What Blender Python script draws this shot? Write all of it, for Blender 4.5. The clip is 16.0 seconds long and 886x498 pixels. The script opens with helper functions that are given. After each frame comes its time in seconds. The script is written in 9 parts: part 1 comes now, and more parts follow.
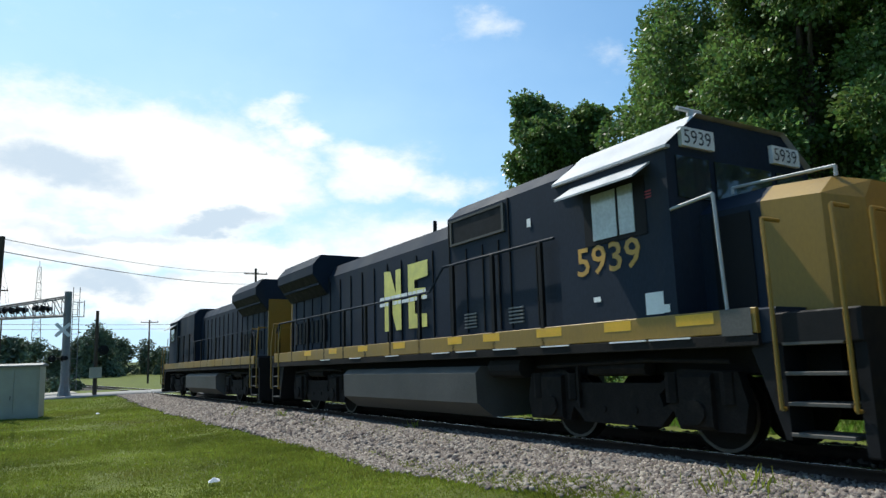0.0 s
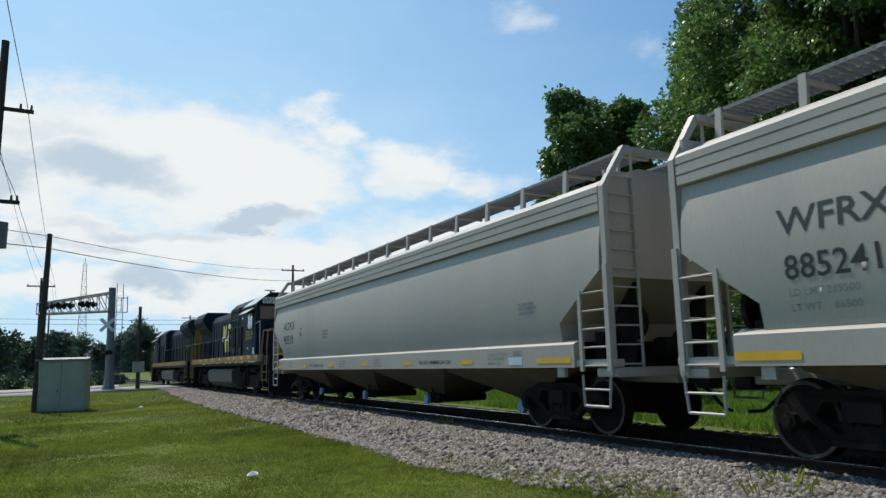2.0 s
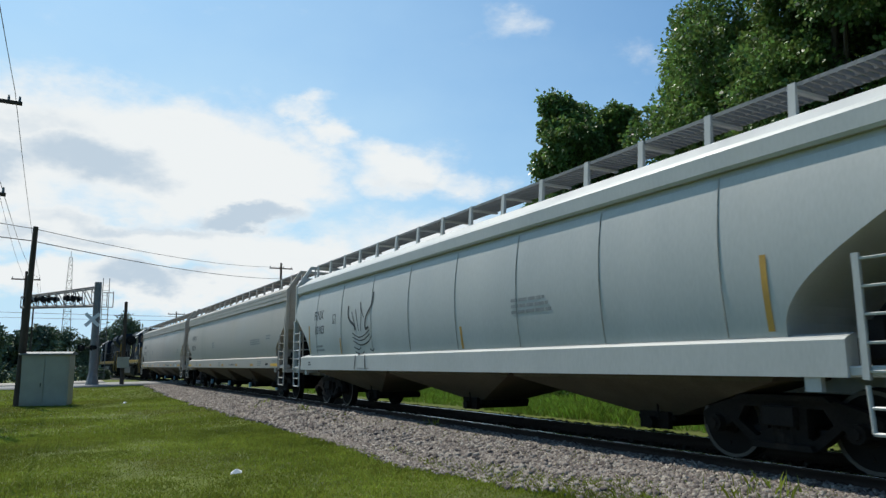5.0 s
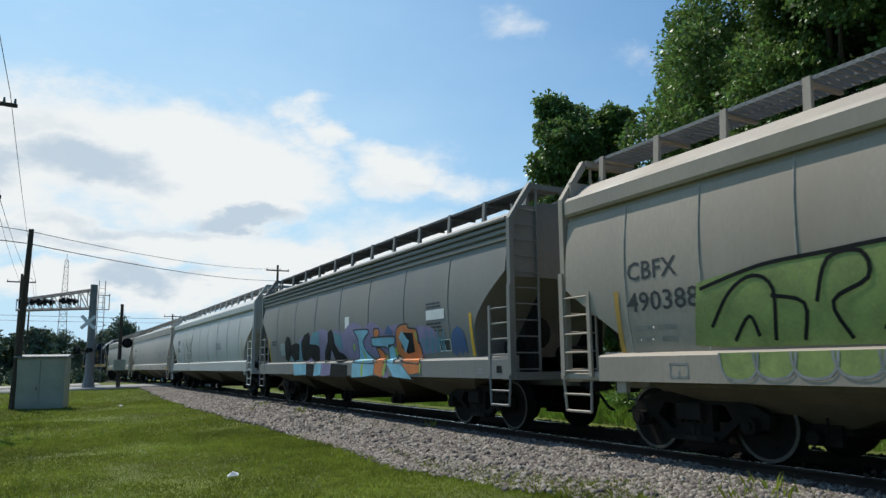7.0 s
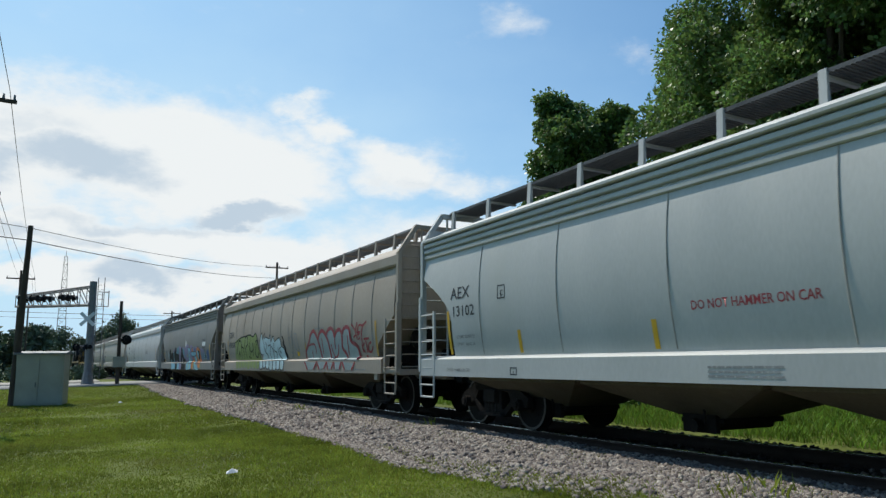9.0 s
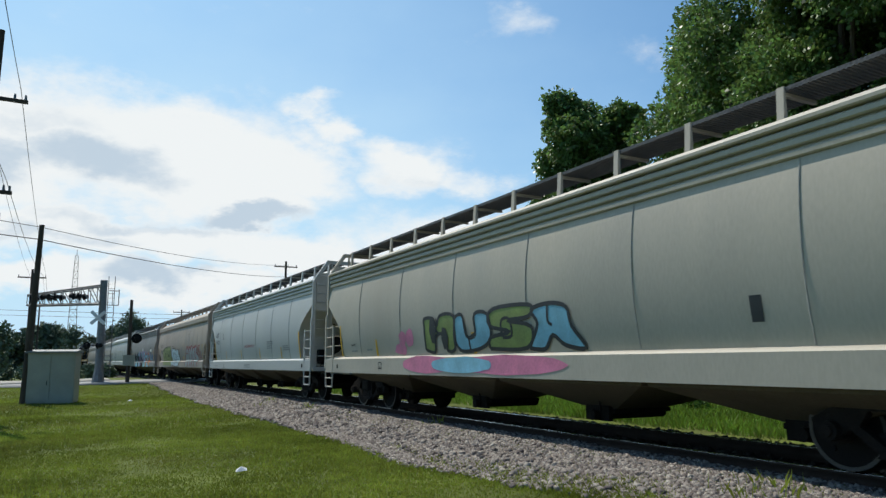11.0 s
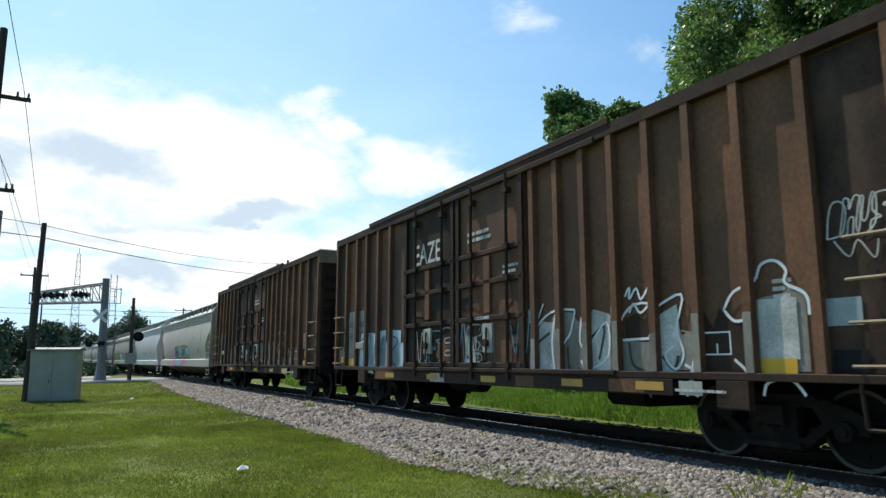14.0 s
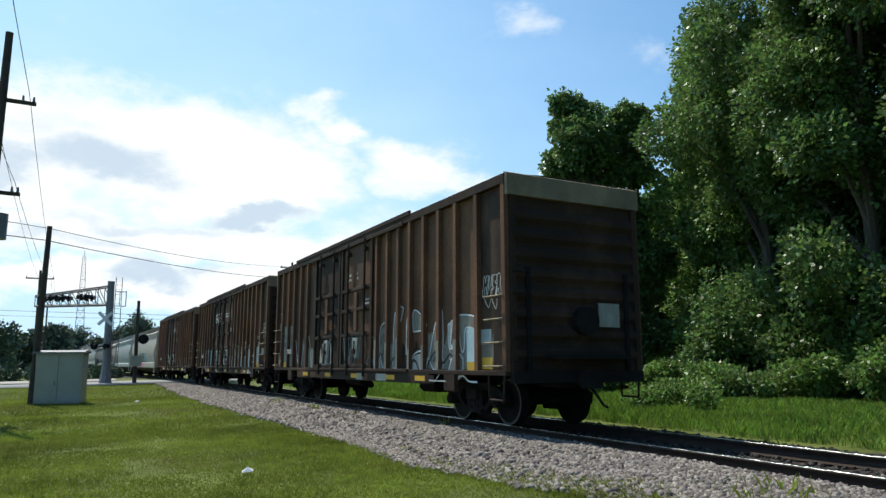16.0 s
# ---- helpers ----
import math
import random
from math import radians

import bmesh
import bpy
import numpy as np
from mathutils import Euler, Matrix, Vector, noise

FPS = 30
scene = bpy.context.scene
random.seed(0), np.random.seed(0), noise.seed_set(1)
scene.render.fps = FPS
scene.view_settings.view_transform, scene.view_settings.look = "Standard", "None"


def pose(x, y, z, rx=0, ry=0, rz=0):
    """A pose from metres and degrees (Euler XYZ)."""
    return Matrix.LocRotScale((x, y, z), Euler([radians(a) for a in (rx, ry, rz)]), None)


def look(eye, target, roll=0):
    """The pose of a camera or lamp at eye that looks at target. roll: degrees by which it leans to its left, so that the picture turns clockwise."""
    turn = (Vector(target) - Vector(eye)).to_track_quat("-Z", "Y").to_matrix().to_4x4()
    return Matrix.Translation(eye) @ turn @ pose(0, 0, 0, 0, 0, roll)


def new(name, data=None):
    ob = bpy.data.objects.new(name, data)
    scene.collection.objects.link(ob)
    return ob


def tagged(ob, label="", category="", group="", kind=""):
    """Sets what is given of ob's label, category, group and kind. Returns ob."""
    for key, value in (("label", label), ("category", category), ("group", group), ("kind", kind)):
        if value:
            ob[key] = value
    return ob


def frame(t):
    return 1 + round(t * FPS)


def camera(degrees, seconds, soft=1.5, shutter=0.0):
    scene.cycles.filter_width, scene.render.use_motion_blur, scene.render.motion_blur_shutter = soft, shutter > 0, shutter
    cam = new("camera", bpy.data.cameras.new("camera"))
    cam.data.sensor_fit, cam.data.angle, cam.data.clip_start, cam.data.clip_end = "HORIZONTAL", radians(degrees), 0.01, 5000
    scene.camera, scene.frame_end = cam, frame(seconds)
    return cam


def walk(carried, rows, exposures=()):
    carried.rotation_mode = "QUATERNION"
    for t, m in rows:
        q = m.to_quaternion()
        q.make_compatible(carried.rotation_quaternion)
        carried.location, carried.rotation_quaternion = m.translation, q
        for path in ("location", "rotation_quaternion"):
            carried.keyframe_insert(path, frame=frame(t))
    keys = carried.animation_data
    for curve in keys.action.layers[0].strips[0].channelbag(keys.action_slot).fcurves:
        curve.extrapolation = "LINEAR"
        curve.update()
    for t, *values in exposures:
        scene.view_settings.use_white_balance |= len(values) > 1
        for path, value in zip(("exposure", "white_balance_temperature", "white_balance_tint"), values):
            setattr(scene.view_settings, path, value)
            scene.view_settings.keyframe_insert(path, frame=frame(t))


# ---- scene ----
# ---- camera: held by hand, standing on the grass beside the line ----
EYE = (0.0, 0.0, 1.65)
VIEW = [(0.0, -30.25, 8.37, -1.79), (0.5, -29.38, 8.33, -0.92), (1.0, -29.08, 8.3, -1.05), (1.5, -28.2, 8.23, -1.22),
        (2.0, -27.35, 8.19, -1.42), (2.5, -26.82, 8.17, -1.33), (3.0, -26.74, 8.13, -1.09), (3.5, -27.06, 8.18, -0.68),
        (4.0, -27.51, 8.21, -0.44), (6.5, -28.7, 8.32, -0.59), (7.0, -28.52, 8.39, -0.57), (7.5, -28.4, 8.38, -0.5),
        (8.0, -28.46, 8.37, -0.34), (8.5, -28.56, 8.22, -0.38), (9.0, -28.56, 8.21, -0.4), (9.5, -28.49, 8.22, -0.29),
        (10.0, -28.31, 8.19, -0.29), (12.5, -27.4, 8.07, -0.21), (13.0, -27.46, 8.05, -0.06), (13.5, -27.57, 8.05, -0.08),
        (14.0, -27.72, 8.05, -0.16), (14.5, -27.75, 8.09, -0.26), (15.0, -27.7, 8.16, -0.28), (15.5, -27.66, 8.22, -0.29),
        (16.0, -27.38, 8.22, -0.26)]
cam = camera(64.6, 16.0, soft=1.4, shutter=0.05)


def held(yaw, pitch, roll):
    """The camera's pose: yaw to the left, pitch up, roll by which the picture leans."""
    return Matrix.Translation(EYE) @ pose(0, 0, 0, 0, 0, yaw) @ pose(0, 0, 0, 90 + pitch) @ pose(0, 0, 0, 0, 0, roll)


# the clip's camera stops down a little for the pale cars and opens up for the dark ones
walk(cam, [(t, held(a, b, c)) for t, a, b, c in VIEW],
     [(0.0, 0.14), (0.5, 0.10), (1.5, -0.16), (4.0, -0.16), (9.0, -0.16), (10.2, -0.15), (12.5, -0.08), (13.0, 0.0), (13.5, 0.10), (14.0, 0.17), (16.0, 0.12)])

# ---- world: a bright summer sky with broken white cloud, and one high sun ahead to the left ----
SUN_EL, SUN_AZ = 56.0, -13.0   # degrees; azimuth from the line's direction, to the right


def at_sky(az, el):
    a, e = radians(az), radians(el)
    return Vector((math.sin(a) * math.cos(e), math.cos(a) * math.cos(e), math.sin(e)))


def make_world():
    world = bpy.data.worlds.new("sky")
    scene.world = world
    world.use_nodes = True
    nt = world.node_tree
    nt.nodes.clear()
    N, K = nt.nodes.new, nt.links.new

    def val(x, sock):
        if isinstance(x, (int, float)):
            sock.default_value = x
        else:
            K(x, sock)

    def op(kind, a, b=0.0, clamp=False):
        n = N("ShaderNodeMath")
        n.operation, n.use_clamp = kind, clamp
        val(a, n.inputs[0]), val(b, n.inputs[1])
        return n.outputs[0]

    sky = N("ShaderNodeTexSky")
    sky.sky_type, sky.sun_disc = "NISHITA", False
    sky.sun_elevation, sky.sun_rotation = radians(SUN_EL), radians(SUN_AZ)
    sky.air_density, sky.dust_density, sky.ozone_density = 1.0, 1.5, 1.2
    tc = N("ShaderNodeTexCoord")
    way = tc.outputs["Generated"]

    def turbulence(scale, detail, rough):
        n, m = N("ShaderNodeTexNoise"), N("ShaderNodeMapping")
        n.inputs["Scale"].default_value, n.inputs["Detail"].default_value, n.inputs["Roughness"].default_value = scale, detail, rough
        m.inputs["Scale"].default_value = (1.0, 1.0, 1.9)
        K(way, m.inputs[0]), K(m.outputs[0], n.inputs["Vector"])
        return n

    fine, broad, stir = turbulence(9.0, 10.0, 0.62), turbulence(2.6, 6.0, 0.55), turbulence(7.0, 6.0, 0.6)
    # the heaps' outlines are stirred, so that none is an ellipse
    off, warp = N("ShaderNodeVectorMath"), N("ShaderNodeVectorMath")
    off.operation, warp.operation = "SUBTRACT", "MULTIPLY_ADD"
    off.inputs[1].default_value = (0.5, 0.5, 0.5)
    K(stir.outputs["Color"], off.inputs[0]), K(off.outputs[0], warp.inputs[0])
    warp.inputs[1].default_value = (0.16, 0.16, 0.11)
    K(way, warp.inputs[2])

    def heap_field(heaps):
        total = None
        for az, el, wide, high, weight in heaps:
            m, g = N("ShaderNodeMapping"), N("ShaderNodeVectorMath")
            m.vector_type, g.operation = "TEXTURE", "LENGTH"
            m.inputs["Location"].default_value = at_sky(az, el)
            m.inputs["Rotation"].default_value = (0, 0, radians(-az))
            m.inputs["Scale"].default_value = (radians(wide), radians(wide) * 2, radians(high))
            K(warp.outputs[0], m.inputs[0]), K(m.outputs[0], g.inputs[0])
            here = op("MULTIPLY", op("SUBTRACT", 1.4, g.outputs["Value"], True), weight)
            total = here if total is None else op("MAXIMUM", total, here)
        return total

    def ramp(src, lo, hi, a=0.0, b=1.0):
        r = N("ShaderNodeMapRange")
        r.interpolation_type = "SMOOTHSTEP"
        for k, v in zip(("From Min", "From Max", "To Min", "To Max"), (lo, hi, a, b)):
            r.inputs[k].default_value = v
        K(src, r.inputs["Value"])
        return r.outputs[0]

    # cumulus: azimuth, elevation, half width, half height, weight
    heaps = heap_field([(5.5, 14.8, 11.0, 4.6, 1.0), (-5.0, 14.0, 9.0, 4.8, 1.0), (13.5, 14.2, 6.5, 3.4, .95), (17.1, 19.1, 2.8, 1.2, .55),
                        (20.0, 17.2, 2.8, 1.4, .6), (25.3, 14.6, 5.0, 2.4, .75), (29.8, 13.4, 4.0, 1.8, .6), (12.6, 11.2, 4.8, 2.0, 1.0),
                        (7.0, 8.4, 12.0, 2.0, .8), (16.0, 7.4, 9.0, 2.2, .78), (0.0, 8.6, 10.0, 2.2, .8), (27.0, 8.5, 10.0, 3.2, .6), (4.8, 5.0, 18.0, 1.6, .8),
                        (33.4, 26.0, 3.6, 1.4, .28), (45.0, 23.0, 3.0, 1.8, .24)])
    cloud = ramp(op("ADD", heaps, op("MULTIPLY", op("SUBTRACT", fine.outputs["Fac"], 0.5), 1.1)), 0.10, 0.72)
    bellies = heap_field([(0.6, 13.4, 5.5, 1.5, .9), (-6.0, 12.8, 5.0, 1.3, .8), (-3.0, 15.6, 6.0, 1.6, .55), (5.0, 9.4, 8.0, 0.7, .6), (-4.0, 8.0, 8.0, 0.8, .6), (12.4, 10.6, 4.2, 0.9, 1.15), (4.6, 5.4, 3.2, 1.0, .9), (9.0, 6.0, 3.0, 0.8, .7), (26.0, 13.6, 3.5, .8, .4)])
    grey = ramp(op("ADD", bellies, op("MULTIPLY", op("SUBTRACT", fine.outputs["Fac"], 0.5), 1.3)), 0.12, 1.0)
    # haze: whiter low down and on the sun's side
    sep, face = N("ShaderNodeSeparateXYZ"), N("ShaderNodeVectorMath")
    face.operation = "DOT_PRODUCT"
    face.inputs[1].default_value = at_sky(SUN_AZ, 0)
    K(way, sep.inputs[0]), K(way, face.inputs[0])
    low = ramp(sep.outputs["Z"], 0.62, 0.0, 0.34, 1.0)
    sunward = ramp(face.outputs["Value"], 0.1, 0.97, 0.06, 1.0)
    veil = op("MULTIPLY", op("MULTIPLY", low, sunward), op("ADD", op("MULTIPLY", broad.outputs["Fac"], 1.2), 0.4), True)
    white = N("ShaderNodeMix")
    white.data_type = "RGBA"
    K(op("MULTIPLY", grey, 0.8), white.inputs["Factor"])
    white.inputs[6].default_value, white.inputs[7].default_value = (0.96, 1.0, 1.01, 1), (0.50, 0.64, 0.78, 1)
    blue = N("ShaderNodeMix")
    blue.data_type, blue.blend_type = "RGBA", "MULTIPLY"
    blue.inputs["Factor"].default_value = 1.0
    K(sky.outputs[0], blue.inputs[6])
    blue.inputs[7].default_value = (SKY_GAIN * 0.63, SKY_GAIN * 1.14, SKY_GAIN * 1.46, 1)
    haze = N("ShaderNodeMix")
    haze.data_type = "RGBA"
    K(veil, haze.inputs["Factor"]), K(blue.outputs[2], haze.inputs[6])
    haze.inputs[7].default_value = (0.61, 0.87, 1.06, 1)
    mix = N("ShaderNodeMix")
    mix.data_type = "RGBA"
    K(cloud, mix.inputs["Factor"]), K(haze.outputs[2], mix.inputs[6]), K(white.outputs[2], mix.inputs[7])
    bg, out = N("ShaderNodeBackground"), N("ShaderNodeOutputWorld")
    bg.inputs["Strength"].default_value = 1.0
    K(mix.outputs[2], bg.inputs["Color"]), K(bg.outputs[0], out.inputs[0])


SKY_GAIN = 0.10
make_world()
sun = new("sun", bpy.data.lights.new("sun", "SUN"))
sun.data.energy, sun.data.angle, sun.data.color = 4.8, radians(0.6), (1.0, 0.955, 0.85)
sun.matrix_world = look(at_sky(SUN_AZ, SUN_EL) * 60, (0, 0, 0))
# ---- materials ----
def material(name, colour, rough=0.6, metal=0.0, scale=6.0, vary=0.25, fine=60.0, bump=0.15, stain=None, stain_at=0.6, streak=1.0,
             spread=0.0, island=0.0, coat=0.0, sheer=0.0):
    """A procedural surface: a base colour, variation at two scales, fine relief and, if given, stains with a shape of their own."""
    m = bpy.data.materials.new(name)
    m.use_nodes = True
    nt = m.node_tree
    N, K = nt.nodes.new, nt.links.new
    b = nt.nodes["Principled BSDF"]
    b.inputs["Roughness"].default_value, b.inputs["Metallic"].default_value = rough, metal
    b.inputs["Coat Weight"].default_value = coat
    tc = N("ShaderNodeTexCoord")
    mp = N("ShaderNodeMapping")
    mp.inputs["Scale"].default_value = (1, 1, 1.0 / streak)
    K(tc.outputs["Object"], mp.inputs[0])
    big, small = N("ShaderNodeTexNoise"), N("ShaderNodeTexNoise")
    for n, s in ((big, scale), (small, fine)):
        n.inputs["Scale"].default_value, n.inputs["Detail"].default_value = s, 5
        K(mp.outputs[0], n.inputs["Vector"])

    def mix(kind, fac, a, bb):
        x = N("ShaderNodeMix")
        x.data_type, x.blend_type = "RGBA", kind
        for sock, v in ((x.inputs["Factor"], fac), (x.inputs[6], a), (x.inputs[7], bb)):
            if isinstance(v, (int, float)):
                sock.default_value = v
            elif isinstance(v, tuple):
                sock.default_value = (*v[:3], 1)
            else:
                K(v, sock)
        return x.outputs[2]

    def span(src, lo, hi, a, bb):
        r = N("ShaderNodeMapRange")
        for k, v in zip(("From Min", "From Max", "To Min", "To Max"), (lo, hi, a, bb)):
            r.inputs[k].default_value = v
        K(src, r.inputs["Value"])
        return r.outputs[0]

    def grey(src):
        c = N("ShaderNodeCombineColor")
        for k in range(3):
            K(src, c.inputs[k])
        return c.outputs[0]

    col = mix("MULTIPLY", 1.0, tuple(colour), grey(span(big.outputs["Fac"], 0.3, 0.7, 1 - vary, 1 + vary * 0.6)))
    col = mix("MULTIPLY", 1.0, col, grey(span(small.outputs["Fac"], 0.3, 0.7, 1 - vary * 0.5, 1 + vary * 0.4)))
    if stain:
        st = N("ShaderNodeTexNoise")
        st.inputs["Scale"].default_value, st.inputs["Detail"].default_value, st.inputs["Roughness"].default_value = scale * 0.6, 8, 0.65
        K(mp.outputs[0], st.inputs["Vector"])
        col = mix("MIX", span(st.outputs["Fac"], stain_at - 0.08, stain_at + 0.12, 0.0, 0.85), col, tuple(stain))
    if spread or island:
        info = N("ShaderNodeObjectInfo") if spread else N("ShaderNodeNewGeometry")
        hue = N("ShaderNodeHueSaturation")
        src = info.outputs["Random"] if spread else info.outputs["Random Per Island"]
        amount = spread or island
        K(span(src, 0, 1, 1 - amount, 1 + amount), hue.inputs["Value"])
        K(span(src, 0, 1, 0.5 - amount * 0.05, 0.5 + amount * 0.05), hue.inputs["Hue"])
        K(col, hue.inputs["Color"])
        col = hue.outputs[0]
    K(col, b.inputs["Base Color"])
    K(span(big.outputs["Fac"], 0.3, 0.7, max(rough - 0.12, 0.03), min(rough + 0.12, 1)), b.inputs["Roughness"])
    if bump:
        bm = N("ShaderNodeBump")
        bm.inputs["Strength"].default_value, bm.inputs["Distance"].default_value = bump, 0.02
        K(small.outputs["Fac"], bm.inputs["Height"]), K(bm.outputs[0], b.inputs["Normal"])
    if sheer:
        tr = N("ShaderNodeBsdfTranslucent")
        K(col, tr.inputs[0])
        ms = N("ShaderNodeMixShader")
        ms.inputs[0].default_value = sheer
        out = nt.nodes["Material Output"]
        K(b.outputs[0], ms.inputs[1]), K(tr.outputs[0], ms.inputs[2]), K(ms.outputs[0], out.inputs[0])
    return m


GRASS_SOIL = material("grass_soil", (0.10, 0.122, 0.024), 0.95, scale=0.5, vary=0.35, fine=9, bump=0.6, stain=(0.085, 0.085, 0.028), stain_at=0.68)
BLADE = material("grass_blade", (0.215, 0.262, 0.040), 0.75, scale=0.35, vary=0.42, fine=3, bump=0, island=0.28, sheer=0.42, stain=(0.20, 0.185, 0.055), stain_at=0.60)
TALL_BLADE = material("tall_grass_blade", (0.16, 0.27, 0.035), 0.6, scale=0.6, vary=0.3, fine=4, bump=0, island=0.35, sheer=0.4)
LEAF = material("leaf", (0.128, 0.212, 0.054), 0.45, scale=0.35, vary=0.3, fine=3, bump=0, island=0.45, sheer=0.4)
LEAF_LIGHT = material("light_leaf", (0.17, 0.275, 0.062), 0.45, scale=0.35, vary=0.3, fine=3, bump=0, island=0.45, sheer=0.42)
# paler, greyer green: distance haze is put into the leaf colour
HAZED_LEAF = material("hazed_far_leaf", (0.13, 0.17, 0.10), 0.8, scale=0.2, vary=0.35, fine=2, bump=0, island=0.4)
BARK = material("bark", (0.10, 0.075, 0.05), 0.9, scale=3, vary=0.4, fine=25, bump=0.8, streak=4)
STONE = material("ballast_stone", (0.215, 0.187, 0.167), 0.9, scale=8, vary=0.25, fine=90, bump=0.4, island=0.55)
STONE_ONE = material("single_ballast_stone", (0.215, 0.187, 0.167), 0.9, scale=8, vary=0.25, fine=90, bump=0.4, spread=0.55)
# grimy stone, with the shade under the train put into its colour
STONE_SHADED = material("grimy_shaded_ballast_stone", (0.055, 0.048, 0.042), 0.9, scale=8, vary=0.3, fine=90, bump=0.4, island=0.5)
# dark base colour stands in for shade in the gaps between stones
SHADED_BED = material("ballast_bed", (0.05, 0.045, 0.04), 0.95, scale=9, vary=0.5, fine=30, bump=1.0)
RAIL = material("rail_steel", (0.05, 0.034, 0.026), 0.7, 0.3, scale=5, vary=0.3, fine=60, bump=0.3)
RAIL_HEAD = material("polished_rail_head", (0.55, 0.54, 0.52), 0.25, 1.0, scale=4, vary=0.15, fine=50, bump=0.05)
TIE = material("creosoted_tie", (0.036, 0.030, 0.026), 0.9, scale=4, vary=0.4, fine=40, bump=0.8, spread=0.25)
ASPHALT = material("asphalt", (0.26, 0.25, 0.235), 0.9, scale=0.8, vary=0.2, fine=40, bump=0.4)
GRAVEL = material("pale_gravel", (0.36, 0.33, 0.28), 0.95, scale=1.5, vary=0.25, fine=30, bump=0.6)
POLE_WOOD = material("weathered_pole_wood", (0.085, 0.065, 0.05), 0.9, scale=3, vary=0.35, fine=30, bump=0.6, streak=5)
GALV = material("galvanised_steel", (0.21, 0.21, 0.205), 0.6, 0.4, scale=4, vary=0.25, fine=40, bump=0.1)
CASE_PAINT = material("silver_grey_case_paint", (0.37, 0.35, 0.28), 0.55, 0.1, scale=1.5, vary=0.14, fine=60, bump=0.05)
BLACK = material("black_paint", (0.012, 0.012, 0.013), 0.65, scale=6, vary=0.3, fine=50, bump=0.1)
WIRE = material("black_wire", (0.03, 0.03, 0.032), 0.6, scale=6, vary=0.1, fine=50, bump=0)
WHITE = material("white_paint", (0.78, 0.78, 0.76), 0.5, scale=3, vary=0.12, fine=50, bump=0.05, stain=(0.45, 0.42, 0.36), stain_at=0.68)
RED_LENS = material("dark_red_lens", (0.12, 0.01, 0.01), 0.2, scale=6, vary=0.1, fine=50, bump=0)
TRUCK = material("dusty_cast_steel", (0.016, 0.0135, 0.012), 0.9, 0.0, scale=4, vary=0.45, fine=40, bump=0.3, stain=(0.04, 0.031, 0.024), stain_at=0.64)
WHEEL = material("wheel_steel", (0.014, 0.0115, 0.010), 0.85, 0.05, scale=5, vary=0.35, fine=40, bump=0.2)
WHEEL_RIM = material("worn_wheel_rim", (0.09, 0.08, 0.07), 0.6, 0.4, scale=5, vary=0.25, fine=40, bump=0.1)
UNDER = material("grimy_underframe", (0.02, 0.018, 0.017), 0.85, scale=4, vary=0.4, fine=40, bump=0.3)
HOPPER_GREY = material("light_grey_hopper_paint", (0.40, 0.36, 0.315), 0.5, scale=0.9, vary=0.10, fine=30, bump=0.03, stain=(0.33, 0.30, 0.26), stain_at=0.62, streak=3)
HOPPER_BLUE = material("faded_blue_grey_hopper_paint", (0.205, 0.198, 0.185), 0.6, scale=0.9, vary=0.14, fine=30, bump=0.04, stain=(0.18, 0.165, 0.135), stain_at=0.64, streak=3)
HOPPER_TAN = material("dusty_tan_hopper_paint", (0.345, 0.29, 0.235), 0.65, scale=0.9, vary=0.14, fine=30, bump=0.04, stain=(0.29, 0.235, 0.18), stain_at=0.62, streak=3)
HOPPER_CREAM = material("dusty_cream_hopper_paint", (0.43, 0.385, 0.31), 0.6, scale=0.9, vary=0.12, fine=30, bump=0.04, stain=(0.38, 0.33, 0.26), stain_at=0.62, streak=3)
HOPPER_WHITE = material("white_grey_hopper_paint", (0.45, 0.455, 0.435), 0.5, scale=0.9, vary=0.10, fine=30, bump=0.03, stain=(0.42, 0.42, 0.38), stain_at=0.68, streak=3)
BOARD = material("weathered_galvanised_grating", (0.24, 0.24, 0.235), 0.6, 0.2, scale=4, vary=0.2, fine=40, bump=0.05)
GRATING = material("steel_grating", (0.12, 0.12, 0.12), 0.6, 0.4, scale=5, vary=0.2, fine=50, bump=0.1)
RUST = material("rusty_brown_boxcar_paint", (0.20, 0.098, 0.054), 0.8, scale=0.8, vary=0.45, fine=26, bump=0.06, stain=(0.088, 0.058, 0.043), stain_at=0.52, streak=1.6)
RUST_DARK = material("dark_rusty_boxcar_paint", (0.048, 0.031, 0.022), 0.8, scale=1.0, vary=0.45, fine=26, bump=0.08, stain=(0.12, 0.07, 0.045), stain_at=0.60, streak=1.5)
DIRTY_WHITE = material("dirty_white_panel_paint", (0.42, 0.415, 0.355), 0.7, scale=1.6, vary=0.3, fine=30, bump=0.1, stain=(0.12, 0.085, 0.06), stain_at=0.55, streak=3)
LOCO_BLUE = material("dark_blue_engine_paint", (0.017, 0.0255, 0.041), 0.68, scale=1.0, vary=0.3, fine=40, bump=0.05, stain=(0.034, 0.035, 0.037), stain_at=0.62, streak=3)
LOCO_YELLOW = material("faded_yellow_engine_paint", (0.255, 0.15, 0.018), 0.5, scale=1.0, vary=0.2, fine=40, bump=0.05, stain=(0.24, 0.15, 0.05), stain_at=0.63, streak=3)
TANK_GREY = material("dirty_grey_fuel_tank_paint", (0.095, 0.092, 0.086), 0.6, scale=1.0, vary=0.25, fine=40, bump=0.1, stain=(0.10, 0.09, 0.08), stain_at=0.6)
LOCO_ROOF = material("sun_bleached_roof_paint", (0.42, 0.43, 0.44), 0.5, scale=2.0, vary=0.2, fine=40, bump=0.05)
BRIGHT_YELLOW = material("reflective_yellow", (0.72, 0.40, 0.02), 0.5, scale=3, vary=0.12, fine=40, bump=0.02)
